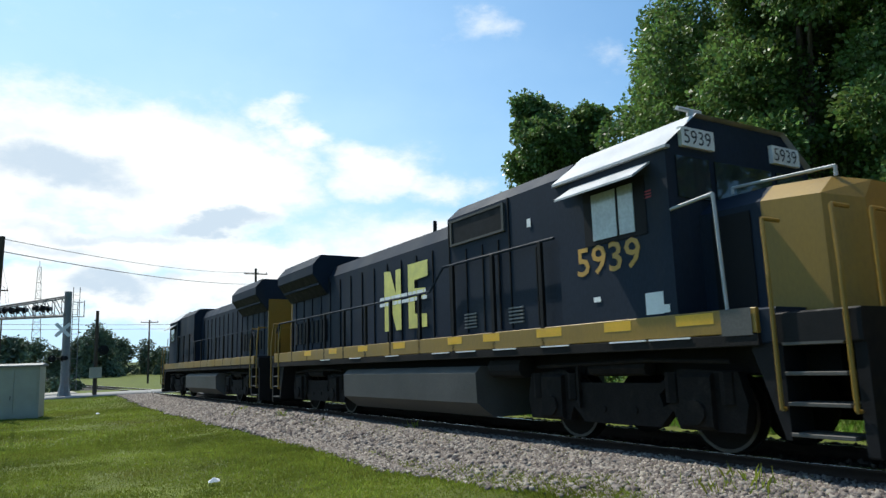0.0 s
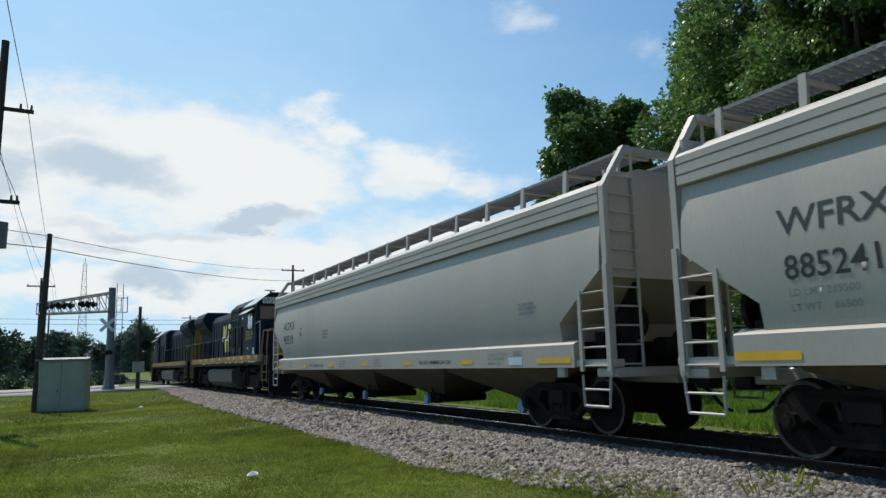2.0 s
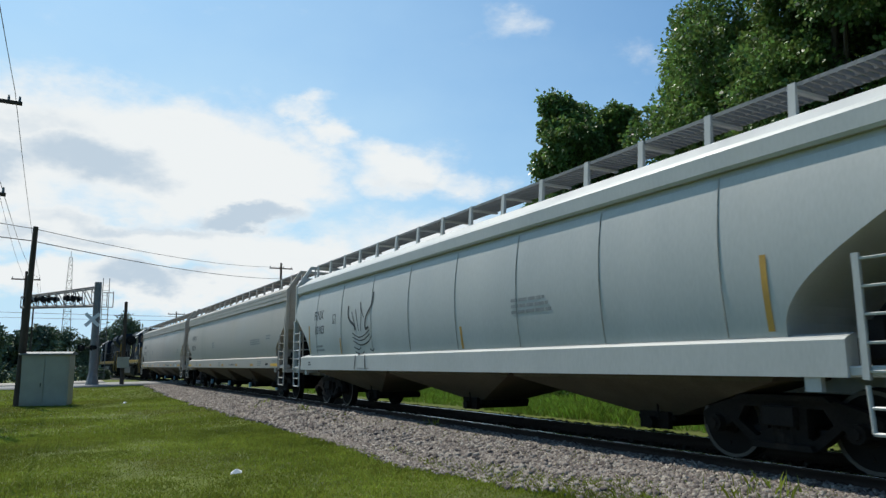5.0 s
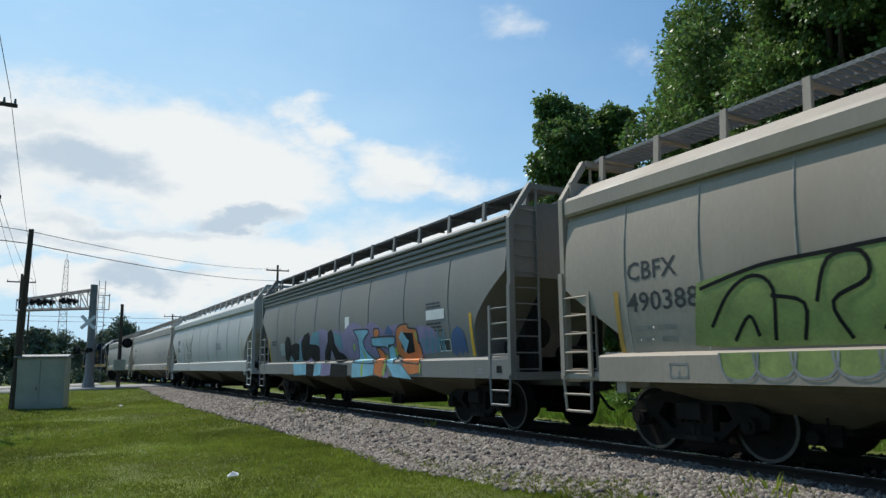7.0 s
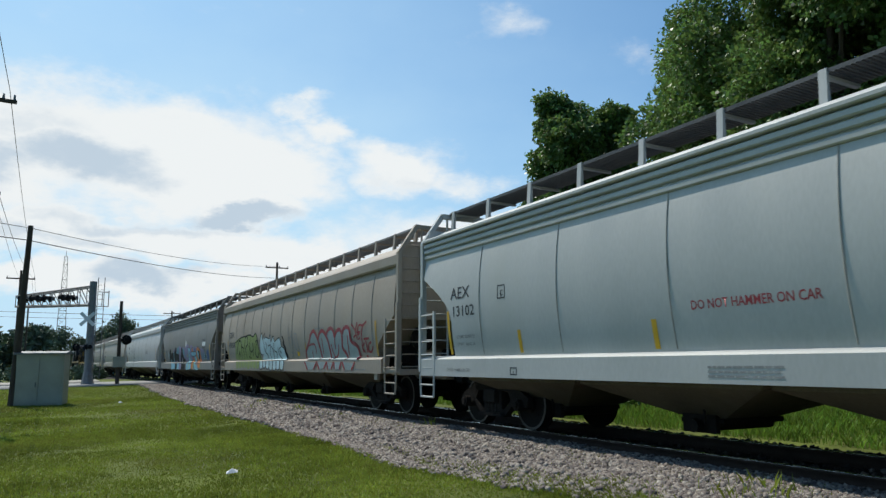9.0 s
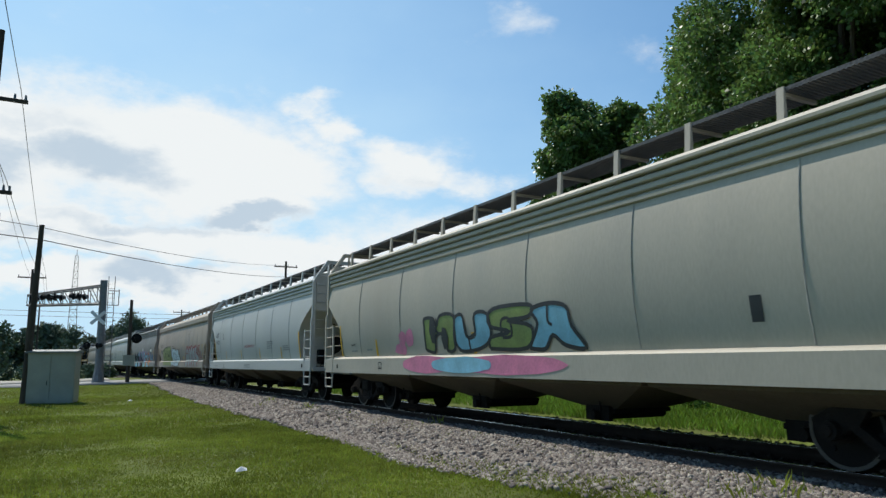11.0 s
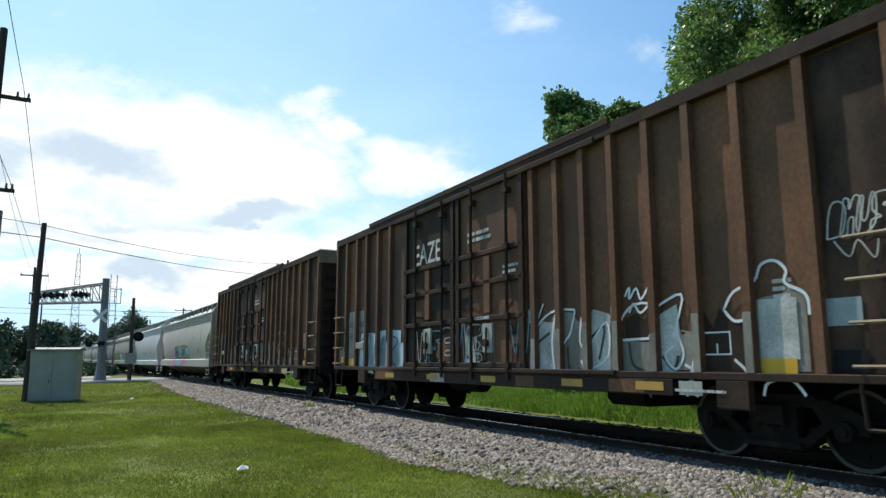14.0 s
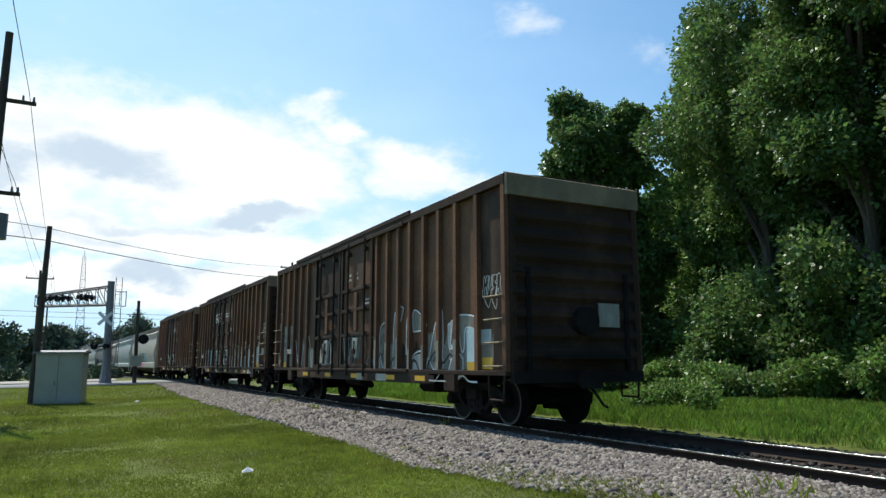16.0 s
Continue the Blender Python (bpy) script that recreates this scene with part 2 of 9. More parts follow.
AMBER = material("weathered_amber_stripe", (0.50, 0.28, 0.05), 0.6, scale=3, vary=0.2, fine=40, bump=0.02)
PALE_YELLOW = material("pale_yellow_lettering", (0.72, 0.66, 0.18), 0.6, scale=3, vary=0.18, fine=40, bump=0.02)
INK = material("black_lettering", (0.03, 0.032, 0.035), 0.6, scale=6, vary=0.2, fine=60, bump=0)
FAINT_INK = material("faded_grey_lettering", (0.25, 0.255, 0.25), 0.6, scale=6, vary=0.3, fine=60, bump=0)
RED_INK = material("red_lettering", (0.36, 0.04, 0.05), 0.6, scale=6, vary=0.2, fine=60, bump=0)
SEAM = material("weld_seam", (0.31, 0.30, 0.27), 0.7, scale=6, vary=0.3, fine=60, bump=0.1)
CHALK = material("white_spray_paint", (0.56, 0.54, 0.49), 0.7, scale=2.5, vary=0.4, fine=25, bump=0, stain=(0.25, 0.2, 0.17), stain_at=0.62)
SPRAY_GREEN = material("olive_green_spray_paint", (0.25, 0.31, 0.09), 0.6, scale=2.5, vary=0.25, fine=25, bump=0)
SPRAY_CYAN = material("sky_blue_spray_paint", (0.22, 0.48, 0.60), 0.6, scale=2.5, vary=0.2, fine=25, bump=0)
SPRAY_TEAL = material("blue_green_spray_paint", (0.10, 0.26, 0.32), 0.6, scale=2.5, vary=0.2, fine=25, bump=0)
SPRAY_ORANGE = material("orange_spray_paint", (0.62, 0.19, 0.05), 0.6, scale=2.5, vary=0.2, fine=25, bump=0)
SPRAY_PURPLE = material("dull_purple_spray_paint", (0.24, 0.20, 0.34), 0.6, scale=2.5, vary=0.25, fine=25, bump=0)
SPRAY_PINK = material("pink_spray_paint", (0.65, 0.20, 0.32), 0.6, scale=2.5, vary=0.2, fine=25, bump=0)
SPRAY_RED = material("dark_red_spray_paint", (0.30, 0.035, 0.045), 0.6, scale=2.5, vary=0.2, fine=25, bump=0)
SPRAY_GREY = material("pale_grey_spray_paint", (0.30, 0.355, 0.35), 0.6, scale=2.5, vary=0.2, fine=25, bump=0)
SPRAY_ICE = material("ice_blue_spray_paint", (0.50, 0.63, 0.66), 0.6, scale=2.5, vary=0.15, fine=25, bump=0)
CHALK_DIM = material("worn_grey_spray_paint", (0.25, 0.225, 0.18), 0.75, scale=2.0, vary=0.4, fine=20, bump=0, stain=(0.14, 0.10, 0.075), stain_at=0.57, streak=2)
RUST_PALE = material("washed_out_orange_spray_paint", (0.30, 0.17, 0.105), 0.75, scale=2.0, vary=0.4, fine=20, bump=0, stain=(0.16, 0.12, 0.10), stain_at=0.56)
SPRAY_BLUE = material("deep_blue_spray_paint", (0.05, 0.11, 0.26), 0.6, scale=2.5, vary=0.2, fine=25, bump=0)
SPRAY_LIME = material("lime_green_spray_paint", (0.34, 0.46, 0.10), 0.6, scale=2.5, vary=0.2, fine=25, bump=0)
BAY_DIRT = material("road_dirty_bay_paint", (0.115, 0.098, 0.073), 0.75, scale=1.2, vary=0.25, fine=30, bump=0.1, stain=(0.07, 0.06, 0.045), stain_at=0.56, streak=2)
END_TAN = material("dirty_tan_band_paint", (0.27, 0.21, 0.13), 0.8, scale=1.4, vary=0.3, fine=30, bump=0.1, stain=(0.12, 0.08, 0.05), stain_at=0.58)
BLUE_CAP = material("blue_plastic_cap", (0.16, 0.38, 0.55), 0.4, scale=4, vary=0.12, fine=40, bump=0)
GLASS_DARK = material("dark_window_glass", (0.02, 0.024, 0.026), 0.15, scale=2, vary=0.2, fine=20, bump=0, coat=1.0)
# the pale sky's reflection is painted into the pane's base colour
GLASS_PALE = material("sky_painted_window_glass", (0.34, 0.38, 0.36), 0.1, scale=2, vary=0.25, fine=20, bump=0, coat=1.0)
PINK_LENS = material("pink_marker", (0.65, 0.18, 0.25), 0.4, scale=4, vary=0.1, fine=40, bump=0)


# grime and road dust keep these from shining
for dull in (BLACK, TRUCK, UNDER, WHEEL, LOCO_BLUE, RUST, RUST_DARK, TIE, RAIL, STONE, STONE_ONE, STONE_SHADED, SHADED_BED, GRASS_SOIL, BLADE, BAY_DIRT, TANK_GREY, POLE_WOOD):
    dull.node_tree.nodes["Principled BSDF"].inputs["Specular IOR Level"].default_value = 0.15


# ---- mesh helpers ----
class Shape:
    """Vertices and faces of one part, gathered from simple solids."""

    def __init__(self):
        self.v, self.f = [], []

    def add(self, verts, faces):
        n = len(self.v)
        self.v.extend(tuple(p) for p in verts)
        self.f.extend(tuple(i + n for i in q) for q in faces)
        return self

    def box(self, x0, x1, y0, y1, z0, z1):
        p = [(x, y, z) for z in (z0, z1) for y in (y0, y1) for x in (x0, x1)]
        return self.add(p, [(0, 2, 3, 1), (4, 5, 7, 6), (0, 1, 5, 4), (2, 6, 7, 3), (0, 4, 6, 2), (1, 3, 7, 5)])

    def soft(self, x0, x1, y0, y1, z0, z1, b=0.012):
        """A box with its upright and level edges bevelled along y."""
        ring = [(x0 + b, z0), (x1 - b, z0), (x1, z0 + b), (x1, z1 - b), (x1 - b, z1), (x0 + b, z1), (x0, z1 - b), (x0, z0 + b)]
        return self.along_y(ring, y0, y1)

    def along_y(self, ring, y0, y1):
        n = len(ring)
        p = [(x, y0, z) for x, z in ring] + [(x, y1, z) for x, z in ring]
        q = [(i, (i + 1) % n, (i + 1) % n + n, i + n) for i in range(n)]
        return self.add(p, q + [tuple(range(n - 1, -1, -1)), tuple(range(n, 2 * n))])

    def along_x(self, ring, x0, x1):
        n = len(ring)
        p = [(x0, y, z) for y, z in ring] + [(x1, y, z) for y, z in ring]
        q = [(i, (i + 1) % n, (i + 1) % n + n, i + n) for i in range(n)]
        return self.add(p, q + [tuple(range(n - 1, -1, -1)), tuple(range(n, 2 * n))])

    def rod(self, a, b, r, n=6, r2=None):
        a, b = Vector(a), Vector(b)
        d = (b - a).normalized()
        s = d.orthogonal().normalized()
        t = d.cross(s)
        r2 = r if r2 is None else r2
        p = [c + (s * math.cos(k * math.tau / n) + t * math.sin(k * math.tau / n)) * q for c, q in ((a, r), (b, r2)) for k in range(n)]
        q = [(i, (i + 1) % n, (i + 1) % n + n, i + n) for i in range(n)]
        return self.add(p, q + [tuple(range(n - 1, -1, -1)), tuple(range(n, 2 * n))])

    def tube(self, pts, r, n=5):
        """One unbroken tube through points."""
        pts = [Vector(p) for p in pts]
        v, m = [], len(pts)
        for i, p in enumerate(pts):
            d = (pts[min(i + 1, m - 1)] - pts[max(i - 1, 0)]).normalized()
            s = d.cross(Vector((0.3, 0.2, 1.0))).normalized()
            t = d.cross(s)
            v += [p + (s * math.cos(k * math.tau / n) + t * math.sin(k * math.tau / n)) * r for k in range(n)]
        f = [(i * n + k, i * n + (k + 1) % n, (i + 1) * n + (k + 1) % n, (i + 1) * n + k) for i in range(m - 1) for k in range(n)]
        return self.add(v, f + [tuple(range(n)), tuple(range((m - 1) * n, m * n))])

    def pipe(self, pts, r, n=6):
        for a, b in zip(pts, pts[1:]):
            self.rod(a, b, r, n)
        return self

    def weld(self):
        """Joins points that lie on one another."""
        seen, index = {}, []
        for p in self.v:
            index.append(seen.setdefault(tuple(round(c, 5) for c in p), len(seen)))
        self.v = list(seen)
        self.f = [q for q in (tuple(dict.fromkeys(index[i] for i in face)) for face in self.f) if len(q) > 2]
        return self

    def mesh(self, name, mat, smooth=False):
        me = bpy.data.meshes.new(name)
        me.from_pydata(self.v, [], self.f)
        me.materials.append(mat)
        if smooth:
            me.polygons.foreach_set("use_smooth", [True] * len(me.polygons))
        me.update()
        return me


def fix(me):
    bm = bmesh.new()
    bm.from_mesh(me)
    bmesh.ops.recalc_face_normals(bm, faces=bm.faces)
    bm.to_mesh(me)
    bm.free()
    return me


def part(name, shape, mat, parent=None, label="", smooth=False, at=None):
    me = shape if isinstance(shape, bpy.types.Mesh) else fix(shape.mesh(name, mat, smooth))
    ob = new(name, me)
    ob.parent = parent
    if at is not None:
        ob.matrix_basis = at
    return tagged(ob, label)


def thing(name, label, category, group="", kind="", m=None):
    ob = new(name)
    ob.empty_display_size = 0.3
    if m is not None:
        ob.matrix_basis = m
    return tagged(ob, label, category, group, kind)


def ease(a, b, x):
    u = min(max((x - a) / (b - a), 0.0), 1.0)
    return u * u * (3 - 2 * u)


# ---- the lie of the land ----
GRADE, BEND, LINE_X, RAIL_Z, BEND_END = -0.01535, 0.000257, 8.3, 0.39, 75.0   # the line falls away ahead and bends gently to the left


def line_x(y):
    y = max(y, 0.0)
    return LINE_X - BEND * y * y if y < BEND_END else LINE_X + BEND * BEND_END ** 2 - 2 * BEND * BEND_END * y


def slope(y):
    return GRADE * min(max(y, -260.0), 130.0)


def rail_top(y):
    return RAIL_Z + slope(y)


def land(x, y):
    """The height of the ground, without the ballast."""
    z = slope(y) + 0.30 * ease(38, 50, y) * (1 - ease(70, 90, y))
    d = x - line_x(y)
    return z + 0.14 * ease(2.2, 6.0, d) - 0.05 * ease(-3.0, -6.0, d) + 0.03 * math.sin(x * 0.9 + y * 0.31) * math.sin(y * 0.6 - x * 0.2)


# ---- large structure: ground, road, ballast, rails ----
def quick_mesh(name, verts, faces, mat):
    """A mesh from arrays: verts n x 3, faces m x 3 or m x 4."""
    verts, faces = np.asarray(verts, np.float32), np.asarray(faces, np.int32)
    me = bpy.data.meshes.new(name)
    k = faces.shape[1]
    me.vertices.add(len(verts)), me.loops.add(faces.size), me.polygons.add(len(faces))
    me.vertices.foreach_set("co", verts.ravel())
    me.loops.foreach_set("vertex_index", faces.ravel())
    me.polygons.foreach_set("loop_start", np.arange(0, faces.size, k, dtype=np.int32))
    me.materials.append(mat)
    me.update(calc_edges=True)
    me.validate()
    return me


def sheet(name, xs, ys, height, mat):
    """A grid of quads over xs and ys."""
    v = [(x, y, height(x, y)) for y in ys for x in xs]
    n = len(xs)
    f = [(j * n + i, j * n + i + 1, (j + 1) * n + i + 1, (j + 1) * n + i) for j in range(len(ys) - 1) for i in range(n - 1)]
    return quick_mesh(name, v, f, mat)


def stations(a, b, step):
    n = max(int(round((b - a) / step)), 1)
    return [a + (b - a) * i / n for i in range(n + 1)]


def build_ground():
    xs = [-3000, -1200, -500, -220, -120, -70, -45] + stations(-30, 40, 1.0) + [50, 70, 110, 200, 500, 1200, 3000]
    ys = [-1500, -600, -260, -150, -80, -50] + stations(-30, 100, 1.0) + [115, 130, 160, 220, 320, 500, 900, 1700, 4500]
    me = sheet("ground", xs, ys, land, GRASS_SOIL)
    me.polygons.foreach_set("use_smooth", [True] * len(me.polygons))
    tagged(new("ground", me), "mown green grass with a few bare brown patches", "ground", kind="structure")


def verge(y):
    """How far from the line's middle the grass gives way to ballast."""
    return -3.2 + 0.50 * ease(10.5, 6.5, y) + 0.35 * ease(22, 48, y) + 0.22 * noise.noise(Vector((y * 0.5, 3.0, 0.0))) + 0.12 * noise.noise(Vector((y * 1.7, 8.0, 0.0)))


def bed_height(d):
    """The ballast's height under the rail top at d metres from the line's middle."""
    a = abs(d)
    if a < 1.6:
        return -0.20 + 0.08 * ease(0.84, 1.05, a)
    return -0.12 - (a - 1.6) * 0.33 if a < 1.9 else -0.22 - (a - 1.9) * 0.19


def bed_at(x, y):
    d = x - line_x(y)
    wob = 0.02 * noise.noise(Vector((x * 1.3, y * 1.3, 4.0)))
    return rail_top(y) + bed_height(d) + wob


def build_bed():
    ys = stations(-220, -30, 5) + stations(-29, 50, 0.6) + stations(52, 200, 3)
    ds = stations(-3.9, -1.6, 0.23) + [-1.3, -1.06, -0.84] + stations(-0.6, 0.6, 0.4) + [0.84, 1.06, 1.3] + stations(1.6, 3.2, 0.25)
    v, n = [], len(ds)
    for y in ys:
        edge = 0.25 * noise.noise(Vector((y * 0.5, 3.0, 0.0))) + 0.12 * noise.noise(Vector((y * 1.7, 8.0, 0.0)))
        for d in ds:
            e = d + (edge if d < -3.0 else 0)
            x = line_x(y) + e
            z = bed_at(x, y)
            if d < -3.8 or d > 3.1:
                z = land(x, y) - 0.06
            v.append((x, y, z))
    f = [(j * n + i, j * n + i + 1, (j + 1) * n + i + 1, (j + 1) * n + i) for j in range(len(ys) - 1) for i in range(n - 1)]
    tagged(new("ballast_bed", quick_mesh("ballast_bed", v, f, SHADED_BED)), "bank of crushed stone under the track, coloured dark for shade between stones", "ballast", kind="structure")


def swept(profile, offset, ys, mat, name):
    """A profile (x, z) carried along the line at an offset from its middle."""
    n, v, f = len(profile), [], []
    for y in ys:
        for x, z in profile:
            v.append((line_x(y) + offset + x, y, rail_top(y) + z))
    for j in range(len(ys) - 1):
        for i in range(n):
            f.append((j * n + i, j * n + (i + 1) % n, (j + 1) * n + (i + 1) % n, (j + 1) * n + i))
    return quick_mesh(name, v, f, mat)


def build_rails():
    ys = stations(-220, -20, 10) + stations(-18, 60, 2) + stations(64, 260, 4)
    web = [(-0.07, -0.178), (0.07, -0.178), (0.07, -0.165), (0.012, -0.145), (0.012, -0.05), (0.036, -0.035), (0.036, -0.005), (-0.036, -0.005),
           (-0.036, -0.035), (-0.012, -0.05), (-0.012, -0.145), (-0.07, -0.165)]
    head = [(-0.034, -0.006), (0.034, -0.006), (0.034, -0.002), (0.028, 0.0), (-0.028, 0.0), (-0.034, -0.002)]
    for k, off in enumerate((-0.755, 0.755)):
        r = thing("rail", "rusty steel rail with a polished running head", "rail", "rails of the line", "structure")
        part("rail_web", swept(web, off, ys, RAIL, "rail_web"), RAIL, r)
        part("rail_head", swept(head, off, ys, RAIL_HEAD, "rail_head"), RAIL_HEAD, r, "bright worn running head")
        plate = Shape().box(-0.09, 0.09, -0.1, 0.1, -0.196, -0.178).box(-0.11, -0.07, -0.03, 0.0, -0.18, -0.155).box(0.07, 0.11, 0.0, 0.03, -0.18, -0.155)
        me = plate.mesh("tie_plate", RAIL)
        for i in range(64):
            y = 1.0 + i * 0.54
            part("tie_plate", me, RAIL, r, at=pose(line_x(y) + off, y, rail_top(y)))
    tie = Shape().soft(-1.3, 1.3, -0.115, 0.115, -0.37, -0.192)
    me = fix(tie.mesh("tie", TIE))
    ties = thing("track_ties", "dark creosoted timber ties sunk in the ballast", "railway ties", kind="structure")
    for i in range(150):
        y = -14 + i * 0.54
        part("tie", me, TIE, ties, at=pose(line_x(y) + random.uniform(-.04, .04), y, rail_top(y) + random.uniform(-.01, .006), 0, 0, random.uniform(-1.5, 1.5)))


def build_road():
    def band(name, y0, y1, x0, x1, mat, label, lift):
        def h(x, y):
            d = abs(x - line_x(y))
            return (rail_top(y) - 0.012) * (1 - ease(3.0, 9.0, d)) + (land(x, y) + lift) * ease(3.0, 9.0, d) if d < 9.0 else land(x, y) + lift
        v, f, xs = [], [], stations(x0, x1, 1.0)
        for x in xs:
            s = (x - 4.0) * 0.10
            v += [(x, y0 + s, h(x, y0 + s) - 0.25), (x, y0 + s, h(x, y0 + s)), (x, (y0 + y1) / 2 + s, h(x, (y0 + y1) / 2 + s) + 0.03), (x, y1 + s, h(x, y1 + s))]
        for j in range(len(xs) - 1):
            f += [(j * 4 + i, j * 4 + i + 1, j * 4 + i + 5, j * 4 + i + 4) for i in range(3)]
        tagged(new(name, quick_mesh(name, v, f, mat)), label, name, kind="structure")
    band("road", 50.5, 59.5, -120, 90, ASPHALT, "sun-bleached asphalt road over the level crossing", 0.04)
    band("gravel_shoulder", 61.0, 70.0, -120, 3.0, GRAVEL, "pale gravel lot beyond the road", 0.03)


build_ground()
build_bed()
build_road()
build_rails()


# ---- rolling stock: each car stands on the rails, its own y pointing ahead; the camera sees its -x side ----
WHEEL_R = 0.44
WHEELSETS = []   # (object, y, radius)


def wheel_shape(r):
    s = Shape()
    for side in (-1, 1):
        a, b = side * 0.69, side * 0.82
        s.rod((a, 0, 0), (b, 0, 0), r, 28)
        s.rod((side * 0.66, 0, 0), (a, 0, 0), r + 0.028, 28)
        s.rod((b, 0, 0), (side * 0.86, 0, 0), 0.14, 12)
        for k in range(3):
            c = k * math.tau / 3
            p = (side * 0.835, math.cos(c) * 0.27, math.sin(c) * 0.27)
            s.rod((side * 0.815, p[1], p[2]), p, 0.035, 6)
    s.rod((-1.0, 0, 0), (1.0, 0, 0), 0.075, 10)
    return s


def rim_shape(r):
    s, n = Shape(), 28
    for side in (1,):
        x0, x1 = side * 0.822, side * 0.828
        p, f = [], []
        for x, q in ((x0, r - 0.002), (x1, r - 0.002), (x1, r - 0.045), (x0, r - 0.045)):
            p += [(x, math.cos(k * math.tau / n) * q, math.sin(k * math.tau / n) * q) for k in range(n)]
        for a in range(4):
            f += [(a * n + k, a * n + (k + 1) % n, (a + 1) % 4 * n + (k + 1) % n, (a + 1) % 4 * n + k) for k in range(n)]
        s.add(p, f)
    return s


WHEEL_MESH = {}


def wheelset(parent, y, r=WHEEL_R):
    if r not in WHEEL_MESH:
        WHEEL_MESH[r] = fix(wheel_shape(r).mesh("wheelset", WHEEL)), fix(rim_shape(r).mesh("wheel_rim", WHEEL_RIM))
    w = part("wheelset", WHEEL_MESH[r][0], WHEEL, parent, "brown steel wheels on one axle", at=pose(0, y, r))
    for turn in (0, 180):
        part("wheel_rim", WHEEL_MESH[r][1], WHEEL_RIM, w, "worn bright rim", at=pose(0, 0, 0, 0, 0, turn))
    WHEELSETS.append((w, y, r))


def ring_wall(outer, holes, x0, x1):
    """A plate in the y-z plane, from x0 to x1, with holes bridged to its outline."""
    bm = bmesh.new()
    edges = []
    for loop in (outer, *holes):
        vs = [bm.verts.new((x0, y, z)) for y, z in loop]
        edges += [bm.edges.new((vs[i], vs[(i + 1) % len(vs)])) for i in range(len(vs))]
    bmesh.ops.triangle_fill(bm, use_beauty=True, use_dissolve=False, edges=edges)
    geo = bmesh.ops.extrude_face_region(bm, geom=list(bm.faces))
    bmesh.ops.translate(bm, vec=(x1 - x0, 0, 0), verts=[e for e in geo["geom"] if isinstance(e, bmesh.types.BMVert)])
    bmesh.ops.recalc_face_normals(bm, faces=bm.faces)
    v = [tuple(p.co) for p in bm.verts]
    bm.verts.index_update()
    f = [tuple(p.index for p in q.verts) for q in bm.faces]
    bm.free()
    return v, f


TRUCK_MESH = {}


def freight_truck(parent, yc):
    """A three-piece freight truck: side frames with windows, bearings, springs, bolster and two wheelsets."""
    if "side" not in TRUCK_MESH:
        outer = [(-1.13, 0.56), (-1.10, 0.40), (-0.78, 0.40), (-0.70, 0.46), (-0.38, 0.20), (0.38, 0.20), (0.70, 0.46), (0.78, 0.40), (1.10, 0.40),
                 (1.13, 0.56), (0.95, 0.66), (0.55, 0.78), (-0.55, 0.78), (-0.95, 0.66)]
        holes = [[(-0.60, 0.50), (-0.36, 0.32), (-0.30, 0.34), (-0.30, 0.66), (-0.50, 0.66)], [(0.60, 0.50), (0.50, 0.66), (0.30, 0.66), (0.30, 0.34), (0.36, 0.32)],
                 [(-0.2, 0.42), (0.2, 0.42), (0.2, 0.66), (-0.2, 0.66)]]
        for side in (-1, 1):
            v, f = ring_wall(outer, holes, side * 0.94, side * 1.06)
            s = Shape().add(v, f)
            s.along_x([(-0.40, 0.205), (0.40, 0.205), (0.36, 0.27), (-0.36, 0.27)], side * 0.90, side * 1.14)
            s.along_x([(-0.62, 0.74), (0.62, 0.74), (0.55, 0.80), (-0.55, 0.80)], side * 0.90, side * 1.12)
            for y in (-0.89, 0.89):
                s.rod((side * 0.9, y, 0.44), (side * 1.16, y, 0.44), 0.105, 12)
                s.rod((side * 1.16, y, 0.44), (side * 1.19, y, 0.44), 0.06, 10)
            for y in (-0.12, 0.0, 0.12):
                s.rod((side * 1.02, y, 0.27), (side * 1.02, y, 0.46), 0.055, 8)
            TRUCK_MESH["side", side] = fix(s.mesh("side_frame", TRUCK))
        b = Shape().soft(-1.15, 1.15, -0.19, 0.19, 0.46, 0.68).rod((0, 0, 0.66), (0, 0, 0.86), 0.22, 12)
        for y in (-0.42, 0.42):
            b.box(-0.95, 0.95, y - 0.05, y + 0.05, 0.36, 0.44)
        TRUCK_MESH["side"] = True
        TRUCK_MESH["bolster"] = fix(b.mesh("bolster", UNDER))
    at = pose(0, yc, 0)
    for side in (-1, 1):
        part("side_frame", TRUCK_MESH["side", side], TRUCK, parent, "dusty cast-steel truck side frame", at=at)
    part("bolster", TRUCK_MESH["bolster"], UNDER, parent, at=at)
    for y in (-0.89, 0.89):
        wheelset(parent, yc + y)


def lettering(parent, text, y, z, high, mat, side_x, name="lettering", label="", wide=1.0):
    """Words on the -x side: they start at y and run towards -y, their foot at z."""
    cu = bpy.data.curves.new("words", "FONT")
    cu.body, cu.size = text, high / 0.70
    cu.resolution_u = 2
    cu.offset = high * 0.016
    ob = bpy.data.objects.new("words", cu)
    scene.collection.objects.link(ob)
    bpy.context.view_layer.update()
    me = bpy.data.meshes.new_from_object(ob.evaluated_get(bpy.context.evaluated_depsgraph_get()))
    bpy.data.objects.remove(ob), bpy.data.curves.remove(cu)
    for v in me.vertices:
        u, w = v.co.x * wide, v.co.y
        v.co = (-(side_x(z + w) + 0.0035), y - u, z + w)
    me.materials.clear()
    me.materials.append(mat)
    me.name = name
    return part(name, me, mat, parent, label)


